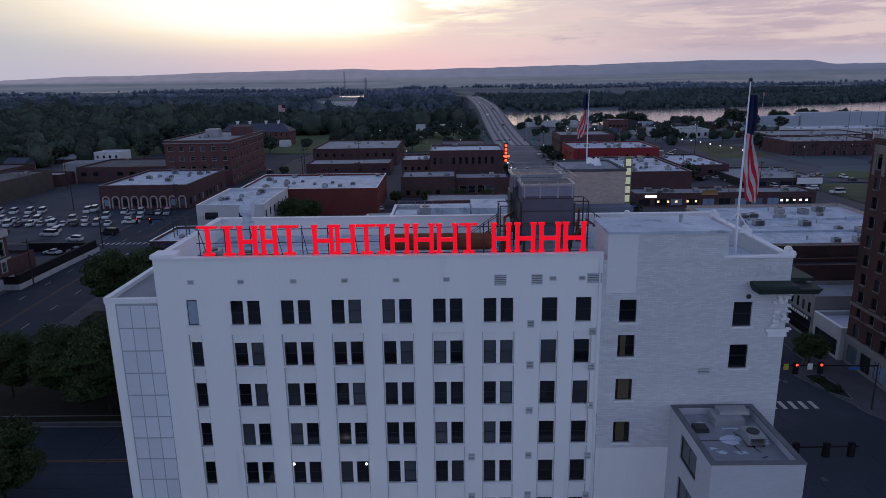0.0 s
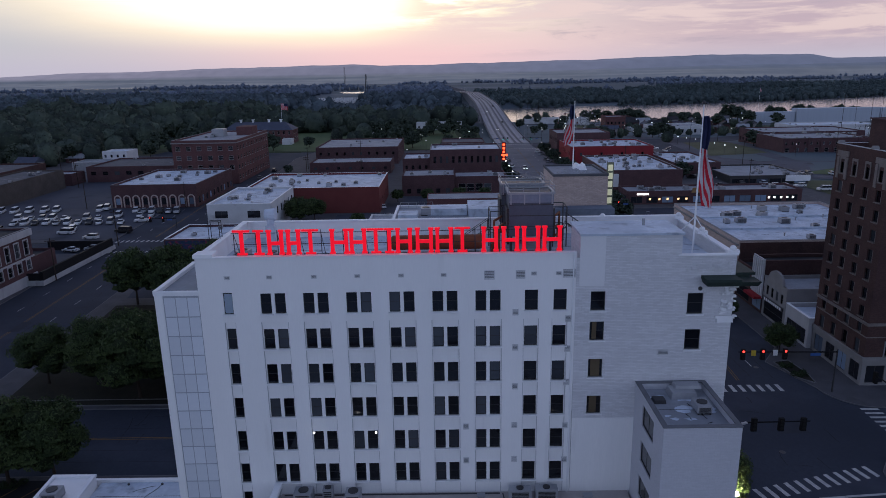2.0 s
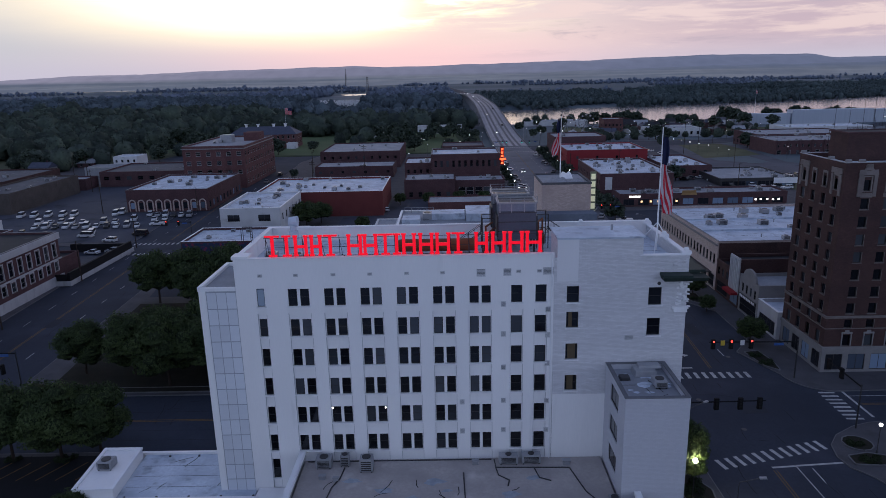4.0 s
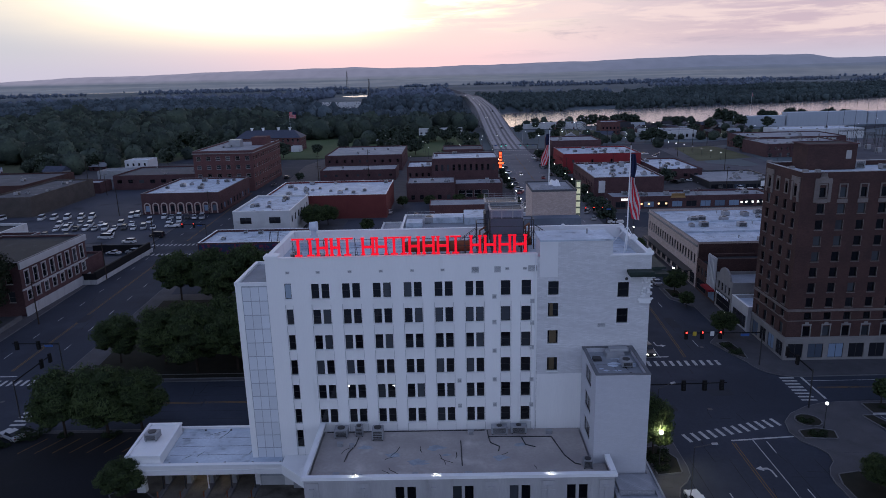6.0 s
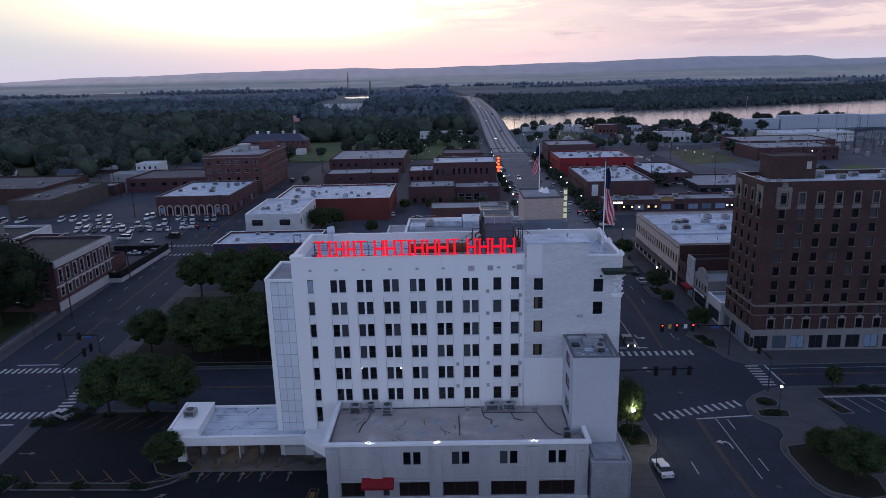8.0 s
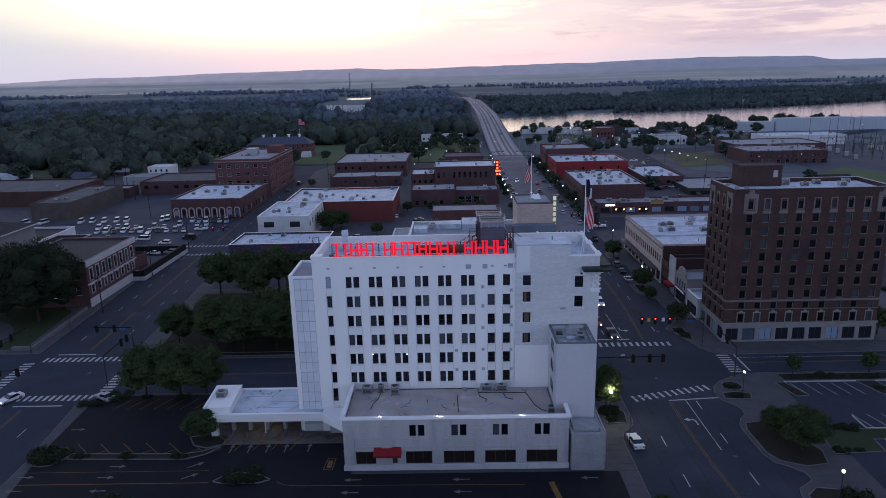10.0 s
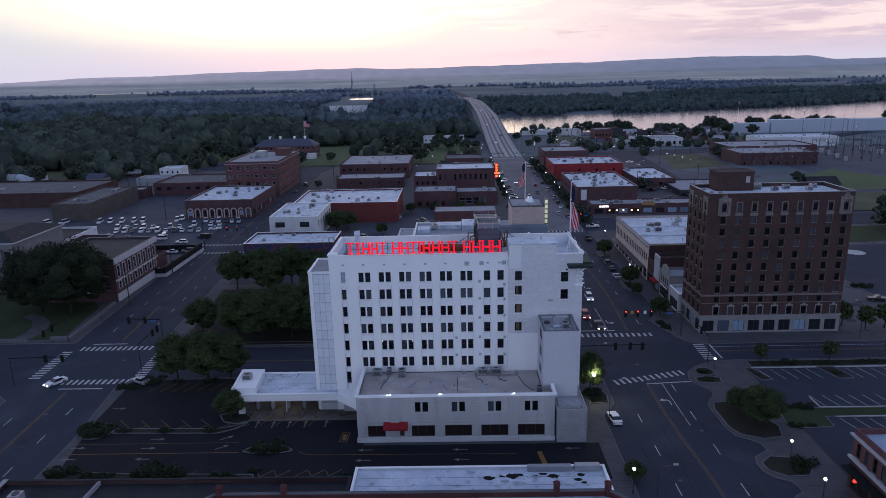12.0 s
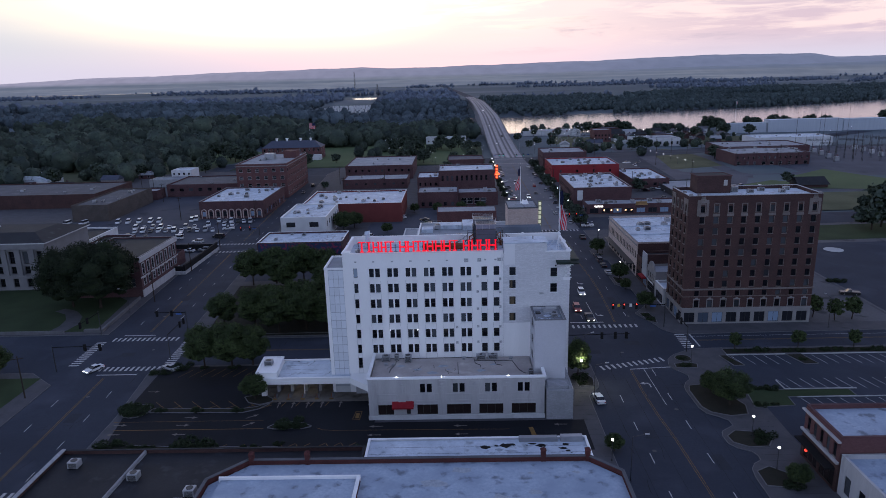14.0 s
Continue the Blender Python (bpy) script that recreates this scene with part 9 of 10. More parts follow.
def make_car(kind, colour, lit=False):
    L, Wd, H, hood = {"sedan": (4.7, 1.8, 1.45, 0.85), "suv": (4.8, 1.9, 1.75, 1.05), "van": (5.4, 2.0, 2.1, 1.15), "pickup": (5.6, 1.95, 1.8, 1.1)}[kind]
    e = thing("car" if kind == "sedan" else kind, colour + " " + {"sedan": "saloon car", "suv": "sport utility car", "van": "passenger van", "pickup": "pickup truck"}[kind] + " on the asphalt" + (" with its headlamps lit" if lit else ""), "car", (0, 0, -300))
    w = Wd / 2
    prof = {"sedan": [(-L / 2, 0.45), (-L / 2, 0.9), (-L * 0.34, hood + 0.08), (L * 0.14, hood), (L / 2 - 0.1, 0.75), (L / 2, 0.45)],
            "suv": [(-L / 2, 0.45), (-L / 2, hood + 0.05), (L * 0.16, hood), (L / 2 - 0.1, 0.9), (L / 2, 0.45)],
            "van": [(-L / 2, 0.45), (-L / 2, hood + 0.05), (L * 0.26, hood), (L / 2 - 0.1, 0.95), (L / 2, 0.45)],
            "pickup": [(-L / 2, 0.5), (-L / 2, hood), (L * 0.16, hood), (L / 2 - 0.1, 0.95), (L / 2, 0.5)]}[kind]
    low_pts = [(L / 2, 0.3), (-L / 2, 0.3)]
    pts = prof + low_pts
    m = Mesh()
    n = len(pts)
    m.v = [(-w, p, q) for p, q in pts] + [(w, p, q) for p, q in pts]
    m.f = [tuple(range(n)), tuple(reversed(range(n, 2 * n)))] + [(i, n + i, n + (i + 1) % n, (i + 1) % n) for i in range(n)]
    body = part("body", m, PAINTS[colour], e)
    a, b, c, d = {"sedan": (-L * 0.36, L * 0.17, -L * 0.22, L * 0.03), "suv": (-L * 0.49, L * 0.2, -L * 0.44, L * 0.06), "van": (-L * 0.49, L * 0.3, -L * 0.46, L * 0.17), "pickup": (-L * 0.08, L * 0.2, -L * 0.06, L * 0.08)}[kind]
    g = Mesh()
    zb, zt, i0, i1 = hood + 0.01, H - 0.06, 0.04, 0.2
    g.v = [(-w + i0, a, zb), (w - i0, a, zb), (w - i0, b, zb), (-w + i0, b, zb), (-w + i1, c, zt), (w - i1, c, zt), (w - i1, d, zt), (-w + i1, d, zt)]
    g.f = [(3, 2, 1, 0), (4, 5, 6, 7), (0, 1, 5, 4), (1, 2, 6, 5), (2, 3, 7, 6), (3, 0, 4, 7)]
    part("greenhouse", g, car_glass, e, "dark tinted windows")
    part("roof", Mesh().box(-w + i1 - 0.02, w - i1 + 0.02, c - 0.02, d + 0.02, zt + 0.002, H, 0.05), PAINTS[colour], e)
    for sx in (-1, 1):
        for sy in (-0.31, 0.31):
            tyre = part("wheel", Mesh().tube((sx * (w - 0.2), sy * L, 0.33), (sx * (w + 0.02), sy * L, 0.33), 0.33, k=14), tyre_mat, e)
            part("rim", Mesh().tube((sx * (w + 0.022), sy * L, 0.33), (sx * (w + 0.03), sy * L, 0.33), 0.2, k=10), rim_mat, tyre)
        part("headlight", Mesh().box(sx * w * 0.75 - 0.2, sx * w * 0.75 + 0.2, L / 2 - 0.02, L / 2 + 0.03, 0.58, 0.76), head_white if lit else rim_mat, e)
        part("tail_light", Mesh().box(sx * w * 0.8 - 0.15, sx * w * 0.8 + 0.15, -L / 2 - 0.03, -L / 2 + 0.02, 0.62, 0.82), tail_red if lit else tail_dull, e)
    return e


CARS = {}


def car(kind, colour, x, y, turn, z=-0.145, lit=False, group=""):
    key = (kind, colour, lit)
    if key not in CARS:
        CARS[key] = make_car(kind, colour, lit)
    o = copy_thing(CARS[key], pose(x, y, z, 0, 0, turn))
    if group:
        tagged(o, group=group)
    return o


r = random.Random(8)
# cars on the move, as they stand at most times
car("pickup", "black", 39.8, 94.0, 180, lit=True)
car("suv", "white", 41.6, 117, 180, lit=True)
car("suv", "red", 37.6, 102, 180, lit=True)
car("sedan", "white", -90.0, 64.2, 150, lit=True)
car("sedan", "white", 32.3, 44.4, 4)
car("sedan", "white", 44.9 - 3, 243, 180, lit=True)
car("sedan", "silver", 51.5, 242, 0)
for x, y, kd, c in ((34.8, 288, "sedan", "white"), (42.5, 287.5, "suv", "white"), (39.5, 338, "suv", "silver"), (50, 325, "sedan", "red"), (48, 300, "sedan", "grey")):
    car(kd, c, x, y, 180 if x < 44 else 0, lit=x < 44)
for x, y, kd, c in ((41, 560, "sedan", "white"), (49, 610, "suv", "grey"), (40, 700, "sedan", "silver"), (50, 760, "pickup", "black"), (41.5, 905, "suv", "white"), (49.5, 980, "sedan", "silver"), (40.5, 1130, "van", "white"), (39, 1420, "suv", "white"), (38.5, 1640, "sedan", "white")):
    car(kd, c, x, y, 180 if x < 45 else 0, deck_z(y) + 0.035, lit=x < 45)
# parked along the avenue
for i, y in enumerate(range(214, 410, 13)):
    if r.random() < 0.8:
        car(r.choice(("sedan", "suv", "pickup")), r.choice(("white", "silver", "black", "grey", "red")), 33.4, y + r.uniform(-2, 2), 180 - 20, group="cars parked along the avenue")
    if r.random() < 0.7:
        car(r.choice(("sedan", "suv", "pickup")), r.choice(("white", "silver", "black", "grey")), 55.4, y + 5 + r.uniform(-2, 2), -20, group="cars parked along the avenue")
for x, y, kd, c in ((54.9, 138.5, "sedan", "silver"), (55.2, 155, "suv", "grey"), (55.4, 161, "sedan", "black"), (55.3, 190, "pickup", "black"), (55.1, 147.5, "sedan", "black")):
    car(kd, c, x, y, 0, group="cars parked along the avenue")
for x, y, t, kd, c in ((123.6, 110.9, 75, "pickup", "black"), (61.6, 212, 90, "pickup", "white"), (-57, 190 + 4, 90, "suv", "white"), (-38, 200, 80, "suv", "silver"), (-70.4, 64.0, 60, "sedan", "silver"), (-26, 246, 0, "suv", "white"), (-24.6, 240, 10, "sedan", "white"), (-104, 268, 3, "sedan", "black"), (-93, 320, 3, "sedan", "grey"), (-92, 345, 3, "suv", "black"), (112, 300, 30, "suv", "black"), (116, 303, 30, "suv", "grey"), (121, 305, 60, "sedan", "white"), (124, 296, 60, "suv", "white"), (152, 262, 90, "van", "white"), (100, 206, 90, "sedan", "grey")):
    car(kd, c, x, y, t, 0.015 if (kd, x) != ("sedan", 100) else -0.145)
# fleet yard: rows of white vans and cars
lot = "vehicles in the fleet car park"
for i, x in enumerate((-196.6, -187.9, -170.3, -165.2, -159.7, -154.0, -149.6, -133.0)):
    car("van", "white", x, 240.6 + 0.25 * i, 168 if x < -180 else 195, 0.015, group=lot)
for i in range(8):
    if i != 5:
        car(("van", "sedan", "suv")[i % 3], ("white", "white", "silver", "white")[i % 4], -154.6 + i * 4.1, 226.6 + 0.3 * (i % 3), 197, 0.015, group=lot)
for i in range(11):
    car(("sedan", "van", "sedan", "suv")[i % 4], ("white", "white", "black", "white", "silver")[i % 5], -151.6 + i * 3.75, 219.0 + 0.35 * (i % 2), 198, 0.015, group=lot)
for i in range(6):
    car(("suv", "sedan", "van")[i % 3], ("white", "silver", "white", "black")[i % 4], -118.0 + i * 3.3, 239.4 - 0.5 * i, 196, 0.015, group=lot)
for x, y, kd, col in ((-131.6, 246.1 - 1.2, "van", "white"), (-120.4, 230.8, "van", "white"), (-112.6, 230.6, "sedan", "white"), (-108.6, 231.0, "sedan", "white"), (-107.4, 221.4, "pickup", "white"), (-124.8, 207.4, "van", "white"), (-141.0, 207.0, "sedan", "black"), (-150.0, 208.4, "suv", "black")):
    car(kd, col, x, y, 100 if kd == "pickup" else 196, 0.015, group=lot)
for x, y, kd, c in ((-110.8, 181.0, "sedan", "white"), (-104.8, 182.0, "suv", "silver"), (-113, 184.7 + 12, "suv", "white"), (-106.5, 205, "van", "black"), (-125, 204, "van", "white"), (-181, 300, "sedan", "white"), (-14, 232, "sedan", "black"), (-4, 231, "pickup", "white"), (6, 232, "suv", "black"), (-12, 222, "suv", "grey")):
    car(kd, c, x, y, 80, 0.015)
lotr = random.Random(72)
for i in range(18):
    x, y = lotr.choice(((lotr.uniform(106, 150), 270 + 3.2 * lotr.randint(0, 3)), (lotr.uniform(108, 150), lotr.uniform(356, 430)), (lotr.uniform(150, 200), lotr.uniform(300, 318))))
    car(lotr.choice(("sedan", "suv", "pickup")), lotr.choice(("white", "silver", "black", "grey", "white")), x, y, lotr.choice((0, 90, 180)), land(x, y) + 0.2, group="cars parked behind the stores")
for k0 in CARS.values():
    for o in list(k0.children_recursive) + [k0]:
        bpy.data.objects.remove(o)

# ---------------------------------------------------------------- street furniture
def make_lamp(h, rad, label, mat, arm=0.0):
    e = thing("street_lamp", label, "street lamp", (0, 0, -300))
    part("base", Mesh().tube((0, 0, 0), (0, 0, 0.5), 0.16, 0.1, k=10), steel_dark, e)
    part("post", Mesh().tube((0, 0, 0.5), (0, 0, h), 0.065, 0.05, k=8), steel_dark, e)
    if arm:
        part("arm", Mesh().tube((0, 0, h), (arm, 0, h + 0.5), 0.05, 0.04, k=6), steel_dark, e)
        part("lamp_head", Mesh().box(arm - 0.3, arm + 0.5, -0.16, 0.16, h + 0.42, h + 0.6, 0.04), mat, e)
    else:
        part("collar", Mesh().tube((0, 0, h), (0, 0, h + 0.12), 0.13, 0.16, k=10), steel_dark, e)
        part("globe", Mesh().ball((0, 0, h + 0.12 + rad), rad, 8, 12), mat, e)
    return e


globe_kit = make_lamp(4.0, 0.25, "dark lamp post with one glowing white globe", lamp_glow)
far_glow = material("far_lamp_glow", (0.9, 0.9, 0.9), 0.4, emit=(1.0, 0.98, 0.95), power=6.0)
tall_lamp = make_lamp(7.5, 0.18, "tall lamp post with a bright white head", far_glow)
cobra = make_lamp(8.5, 0.3, "tall pole with a curved arm and an unlit lamp head", steel_grey, 2.4)
for x, y in ((58.5, 62.8), (58.7, 28.4), (58.4, 17.2), (29.8, 20.6), (58.6, 103.6), (58.9, 137.9), (58.9, 166.4), (61.4, 186.8), (33.9, 147.8), (34.5, 193.9)):
    tagged(copy_thing(globe_kit, pose(x, y, 0)), group="globe lamps along the avenue")
for y in range(216, 432, 19):
    tagged(copy_thing(globe_kit, pose(59.4, y, 0)), group="globe lamps along the avenue")
    tagged(copy_thing(globe_kit, pose(29.6, y + 8, 0)), group="globe lamps along the avenue")
for x, y, t in ((31.7, 14.5, 0), (31.2, 44, 0), (102.8, 84.0, 100), (-99, 103, 180), (31.6, 60.5, 20), (60, 182, 180)):
    tagged(copy_thing(cobra, pose(x, y, 0, 0, 0, t)), group="tall street lamps")
for x, y in ((-17.4, 456), (-14, 420), (7.5, 433), (15.2, 482), (-23, 370), (-19, 462), (24, 470), (26, 500), (-52, 520), (-3, 440),
             (211, 403), (245, 413), (337, 540), (132, 690), (150, 675), (157, 599), (118, 640), (104, 600), (98, 560), (110, 660), (176, 640), (196, 650), (215, 660), (240, 665), (262, 672), (285, 682), (300, 690), (180, 700), (220, 706), (260, 712), (90, 520), (120, 560), (140, 590), (70, 500), (74, 530), (66, 560), (236, 560), (150, 545), (345, 610), (400, 640), (450, 690), (300, 640), (165, 720), (192, 690), (206, 640), (130, 470), (100, 690), (86, 650)):
    tagged(copy_thing(tall_lamp, pose(x, y, land(x, y))), group="distant street lights")
for i in range(8):
    tagged(copy_thing(globe_kit, pose(162 + i * 1.9, 489 - i * 12, land(162 + i * 1.9, 489 - i * 12)) @ Matrix.Scale(1.15, 4)), group="distant street lights")
for kit in (globe_kit, tall_lamp, cobra):
    for o in list(kit.children_recursive) + [kit]:
        bpy.data.objects.remove(o)
# the floodlit lamp in the tree at the bank's corner
flood = thing("corner_flood_lamp", "lamp post with a very bright floodlight shining into a tree", "street lamp", (29.9, 53.0, 0))
part("post", Mesh().tube((0, 0, 0), (0, 0, 5.2), 0.07, 0.05, k=8), steel_dark, flood)
for sx in (0.0,):
    part("lamp_globe", Mesh().ball((sx, 0, 5.5), 0.3, 8, 12), lamp_white, flood)
ld = bpy.data.lights.new("corner_flood", "POINT")
ld.energy, ld.color, ld.shadow_soft_size = 900, (1.0, 0.95, 0.62), 0.5
lo = new("flood_light", ld)
lo.parent, lo.location = flood, (0, -0.1, 6.05)


def pole(x, y, h=11.0, arms=1, z=0.0, turn=0.0):
    e = thing("utility_pole", "dark wooden utility pole with a crossarm", "utility pole", (x, y, z), turn, "utility poles")
    part("mast", Mesh().tube((0, 0, 0), (0, 0, h), 0.17, 0.11, k=8), bark, e)
    for i in range(arms):
        part("crossarm", Mesh().box(-1.2, 1.2, -0.07, 0.07, h - 0.8 - i * 0.9, h - 0.65 - i * 0.9), bark, e)
    return e


for x, y, h in ((-98.6, 151.8, 11), (-99.8, 187.2, 11), (-97.2, 116.3, 11), (-98.4, 49.5, 10.5), (-101.5, 246, 10), (-140, 246, 12), (-172, 300, 11), (-106, 300, 10), (-110, 352, 12), (-195, 340, 13), (-205, 345, 12), (-60, 275, 16), (-40, 300, 20), (-75, 350, 12), (30.2, 160, 10), (84, 312, 14), (104, 300, 12), (126, 272, 12), (152, 340, 14), (60.6, 316, 12), (100, 420, 15), (112, 450, 15), (70, 690, 14), (84, 715, 22), (96, 720, 22)):
    pole(x, y, h, 1 if h < 15 else 2, land(x, y) + 0.17, 20)
for x, y, h in ((310, 531, 34), (350, 560, 32), (427, 656, 34), (208, 517, 26), (152, 419, 20), (176, 460, 18), (390, 610, 30), (330, 470, 20), (245, 420, 16), (420, 700, 30)):
    pole(x, y, h, 2, land(x, y), 40)


signal_black = material("matt_black_housing", (0.012, 0.012, 0.013), 0.8)


def signal_mast(x, y, turn, arm, heads, lit=None, h=6.6, sign=True):
    """A mast arm with hanging signal heads; the lenses face the mast's own -y."""
    e = thing("traffic_signal", "dark mast arm with hanging traffic signals over the crossing", "traffic signal", (x, y, 0), turn, "traffic signals")
    part("mast", Mesh().tube((0, 0, 0), (0, 0, h + 0.4), 0.14, 0.1, k=8), steel_dark, e)
    part("arm", Mesh().tube((0, 0, h), (arm, 0, h + 0.2), 0.12, 0.08, k=8), signal_black, e)
    for i, d in enumerate(heads):
        hd = part("signal_head", Mesh().box(d - 0.33, d + 0.33, -0.2, 0.2, h - 1.05, h + 0.65, 0.02), signal_black, e)
        for j, z in enumerate((0.32, -0.17, -0.66)):
            mt = lit if (lit is not None and ((lit is signal_red and j == 0) or (lit is signal_green and j == 2))) else tyre_mat
            part("lens", Mesh().tube((d, -0.25, h + z), (d, -0.205, h + z), 0.18, k=10), mt, hd)
    if sign:
        part("street_sign", Mesh().box(arm * 0.22 - 0.8, arm * 0.22 + 0.8, -0.13, -0.1, h - 0.55, h - 0.1), material("blue_sign", (0.03, 0.10, 0.32), 0.5), e)
    return e


signal_mast(59.0, 86.6, 0, -15.0, (-7.9, -11.3, -14.3), signal_red)
road_sign = material("white_sign_plate", (0.7, 0.7, 0.7), 0.5)
for x, col in ((49.5, road_sign), (46.2, material("yellow_sign_plate", (0.55, 0.40, 0.04), 0.5))):
    pl = thing("lane_sign", "small square sign plate hung on a signal arm", "road sign", (x, 86.35, 6.7), group="lane signs")
    part("plate", Mesh().box(-0.35, 0.35, -0.02, 0.02, -0.45, 0.45), col, pl)
    part("clamp", Mesh().box(-0.05, 0.05, 0.022, 0.3, -0.08, 0.08), steel_dark, pl)
signal_mast(28.6, 65.6, 0, 15.4, (8.6, 11.9, 14.6), None, sign=False)
signal_mast(59.6, 69.6, 90, 9.0, (5.0, 8.5), None, sign=False)
signal_mast(-75.0, 87.4, 0, -9.0, (-4.0, -8.2), None)
signal_mast(-99.2, 63.6, 0, 13.0, (8.2, 12.0), None, sign=False)
signal_mast(-73.2, 70.6, 90, 11.0, (8.0, 10.6), None, sign=False)
signal_mast(-100.6, 88.6, -90, 10.0, (6.0, 9.6), None, sign=False)
signal_mast(-84.5, 194.5, 0, -9.0, (-4.0, -8.0), signal_red)
signal_mast(60.5, 208, 0, -12, (-5.0, -8.0, -11.0), signal_red)
signal_mast(30.5, 206, 0, 9, (5.0, 8.0), signal_red)
signal_mast(61, 436, 0, -14, (-7.0, -12.0), signal_green)
signal_mast(30, 437, 0, 10, (6.0, 9.0), signal_green)

# masts far off, and the switchyard
def lattice(name, x, y, h, w, label):
    e = thing(name, label, "mast", (x, y, land(x, y)))
    m = Mesh()
    for a in range(3):
        t = 2 * math.pi * a / 3
        m.tube((w * math.cos(t), w * math.sin(t), 0), (w * 0.3 * math.cos(t), w * 0.3 * math.sin(t), h), w * 0.09, k=5)
    n = 14
    for i in range(n):
        for a in range(3):
            t, u = 2 * math.pi * a / 3, 2 * math.pi * (a + 1) / 3
            r0, r1 = w * (1 - 0.7 * i / n), w * (1 - 0.7 * (i + 1) / n)
            m.tube((r0 * math.cos(t), r0 * math.sin(t), h * i / n), (r1 * math.cos(u), r1 * math.sin(u), h * (i + 1) / n), w * 0.05, k=4)
    part("lattice_frame", m, steel_dark, e)


lattice("radio_mast", -422, 2830, 78, 5.0, "tall thin lattice radio mast on the plain")
lattice("transmission_tower", -158, 1330, 52, 4.0, "lattice tower above the woods")
yard = thing("switchyard", "electrical switchyard of grey steel gantries and poles", "switchyard", (0, 0, 0))
r = random.Random(44)
for j in range(5):
    for i in range(4):
        x, y = 292 + i * 21 + j * 5, 432 + j * 21
        z, h, w = land(x, y), r.uniform(10, 15), 14.0
        m = Mesh()
        for px in (x, x + w):
            m.tube((px, y - 0.8, z), (px, y, z + h), 0.16, 0.1, k=5).tube((px, y + 0.8, z), (px, y, z + h), 0.16, 0.1, k=5).tube((px, y, z + h), (px, y, z + h + 4.5), 0.08, 0.04, k=5)
            for q in range(1, 5):
                m.tube((px, y - 0.8 * (1 - q / 5), z + h * q / 5), (px, y + 0.8 * (1 - q / 5), z + h * q / 5), 0.06, k=4)
        m.tube((x, y - 0.3, z + h - 0.8), (x + w, y - 0.3, z + h - 0.8), 0.12, k=5).tube((x, y + 0.3, z + h), (x + w, y + 0.3, z + h), 0.12, k=5)
        for q in range(6):
            m.tube((x + w * q / 6, y - 0.3, z + h - 0.8), (x + w * (q + 0.5) / 6, y + 0.3, z + h), 0.06, k=4).tube((x + w * (q + 0.5) / 6, y + 0.3, z + h), (x + w * (q + 1) / 6, y - 0.3, z + h - 0.8), 0.06, k=4)
        for q in (0.25, 0.5, 0.75):
            m.tube((x + w * q, y, z + h - 0.8), (x + w * q, y, z + h - 2.6), 0.13, k=6)
        part("gantry", m, steel_dark, yard)
        if i % 2 == 0:
            tf = part("transformer", Mesh().box(x + 4, x + 7.5, y + 6, y + 9, z, z + 3.4, 0.2), unit_grey, yard)
            part("bushing", Mesh().tube((x + 5, y + 7.5, z + 3.4), (x + 5, y + 7.5, z + 5.2), 0.16, 0.1, k=6).tube((x + 6.4, y + 7.5, z + 3.4), (x + 6.4, y + 7.5, z + 5.2), 0.16, 0.1, k=6), tail_dull, tf)
# big wheel by the river
wheel = thing("ferris_wheel", "small idle ferris wheel among the lights by the river", "ferris wheel", (112, 632, -9.0))
wm = Mesh()
for i in range(20):
    a, b = 2 * math.pi * i / 20, 2 * math.pi * (i + 1) / 20
    wm.tube((9 * math.cos(a), 0, 11 + 9 * math.sin(a)), (9 * math.cos(b), 0, 11 + 9 * math.sin(b)), 0.16, k=5)
part("rim", wm, steel_grey, wheel)
for i in range(10):
    a = 2 * math.pi * i / 10
    part("spoke", Mesh().tube((0, 0, 11), (9 * math.cos(a), 0, 11 + 9 * math.sin(a)), 0.1, k=5), steel_grey, wheel)
    part("gondola", Mesh().box(9 * math.cos(a) - 0.7, 9 * math.cos(a) + 0.7, -0.7, 0.7, 11 + 9 * math.sin(a) - 1.5, 11 + 9 * math.sin(a), 0.1), brick_red, wheel)
for s in (-1, 1):
    part("stand", Mesh().tube((s * 4, 0.8, 0), (0, 0.8, 11), 0.2, k=6).tube((s * 4, -0.8, 0), (0, -0.8, 11), 0.2, k=6), steel_grey, wheel)
flag_thing("tower_flagpole", "thin roof flagpole with a limp striped flag on the tan tower", (20.2, 99.0, 33.2), 11.0, 6.4, 1.6, 0.8, 190, False, True)
flag_thing("river_flagpole", "tall white flagpole with a small limp flag by the river", (351.3, 771.0, land(351.3, 771.0)), 29.2 - land(351.3, 771.0), 7.0, 1.6, 0.8, 0, False, True)

# ---------------------------------------------------------------- wear: seams, cracks and patches
tar = material("black_tar_seam", (0.012, 0.012, 0.013), 0.7)
road_patch = material("dark_asphalt_patch", (0.034, 0.040, 0.052), 0.85, (0.026, 0.030, 0.040), 0.4, 4.0, 0.7)
seal = material("crack_sealant", (0.016, 0.017, 0.019), 0.75)


def wiggle(m, x, y, z, length, turn, width, seed, bend=0.35, step=0.9):
    """A thin crooked strip laid flat, made of short joined pieces."""
    g = random.Random(seed)
    a = radians(turn)
    left = None
    for i in range(max(2, int(length / step))):
        w = width * g.uniform(0.6, 1.2) / 2
        nx, ny = -math.sin(a), math.cos(a)
        pair = ((x + nx * w, y + ny * w, z), (x - nx * w, y - ny * w, z))
        if left:
            m.quad(left[1], pair[1], pair[0], left[0])
        left = pair
        a += g.uniform(-bend, bend)
        a += (radians(turn) - a) * 0.3
        x, y = x + step * math.cos(a), y + step * math.sin(a)
    return m


g = random.Random(77)
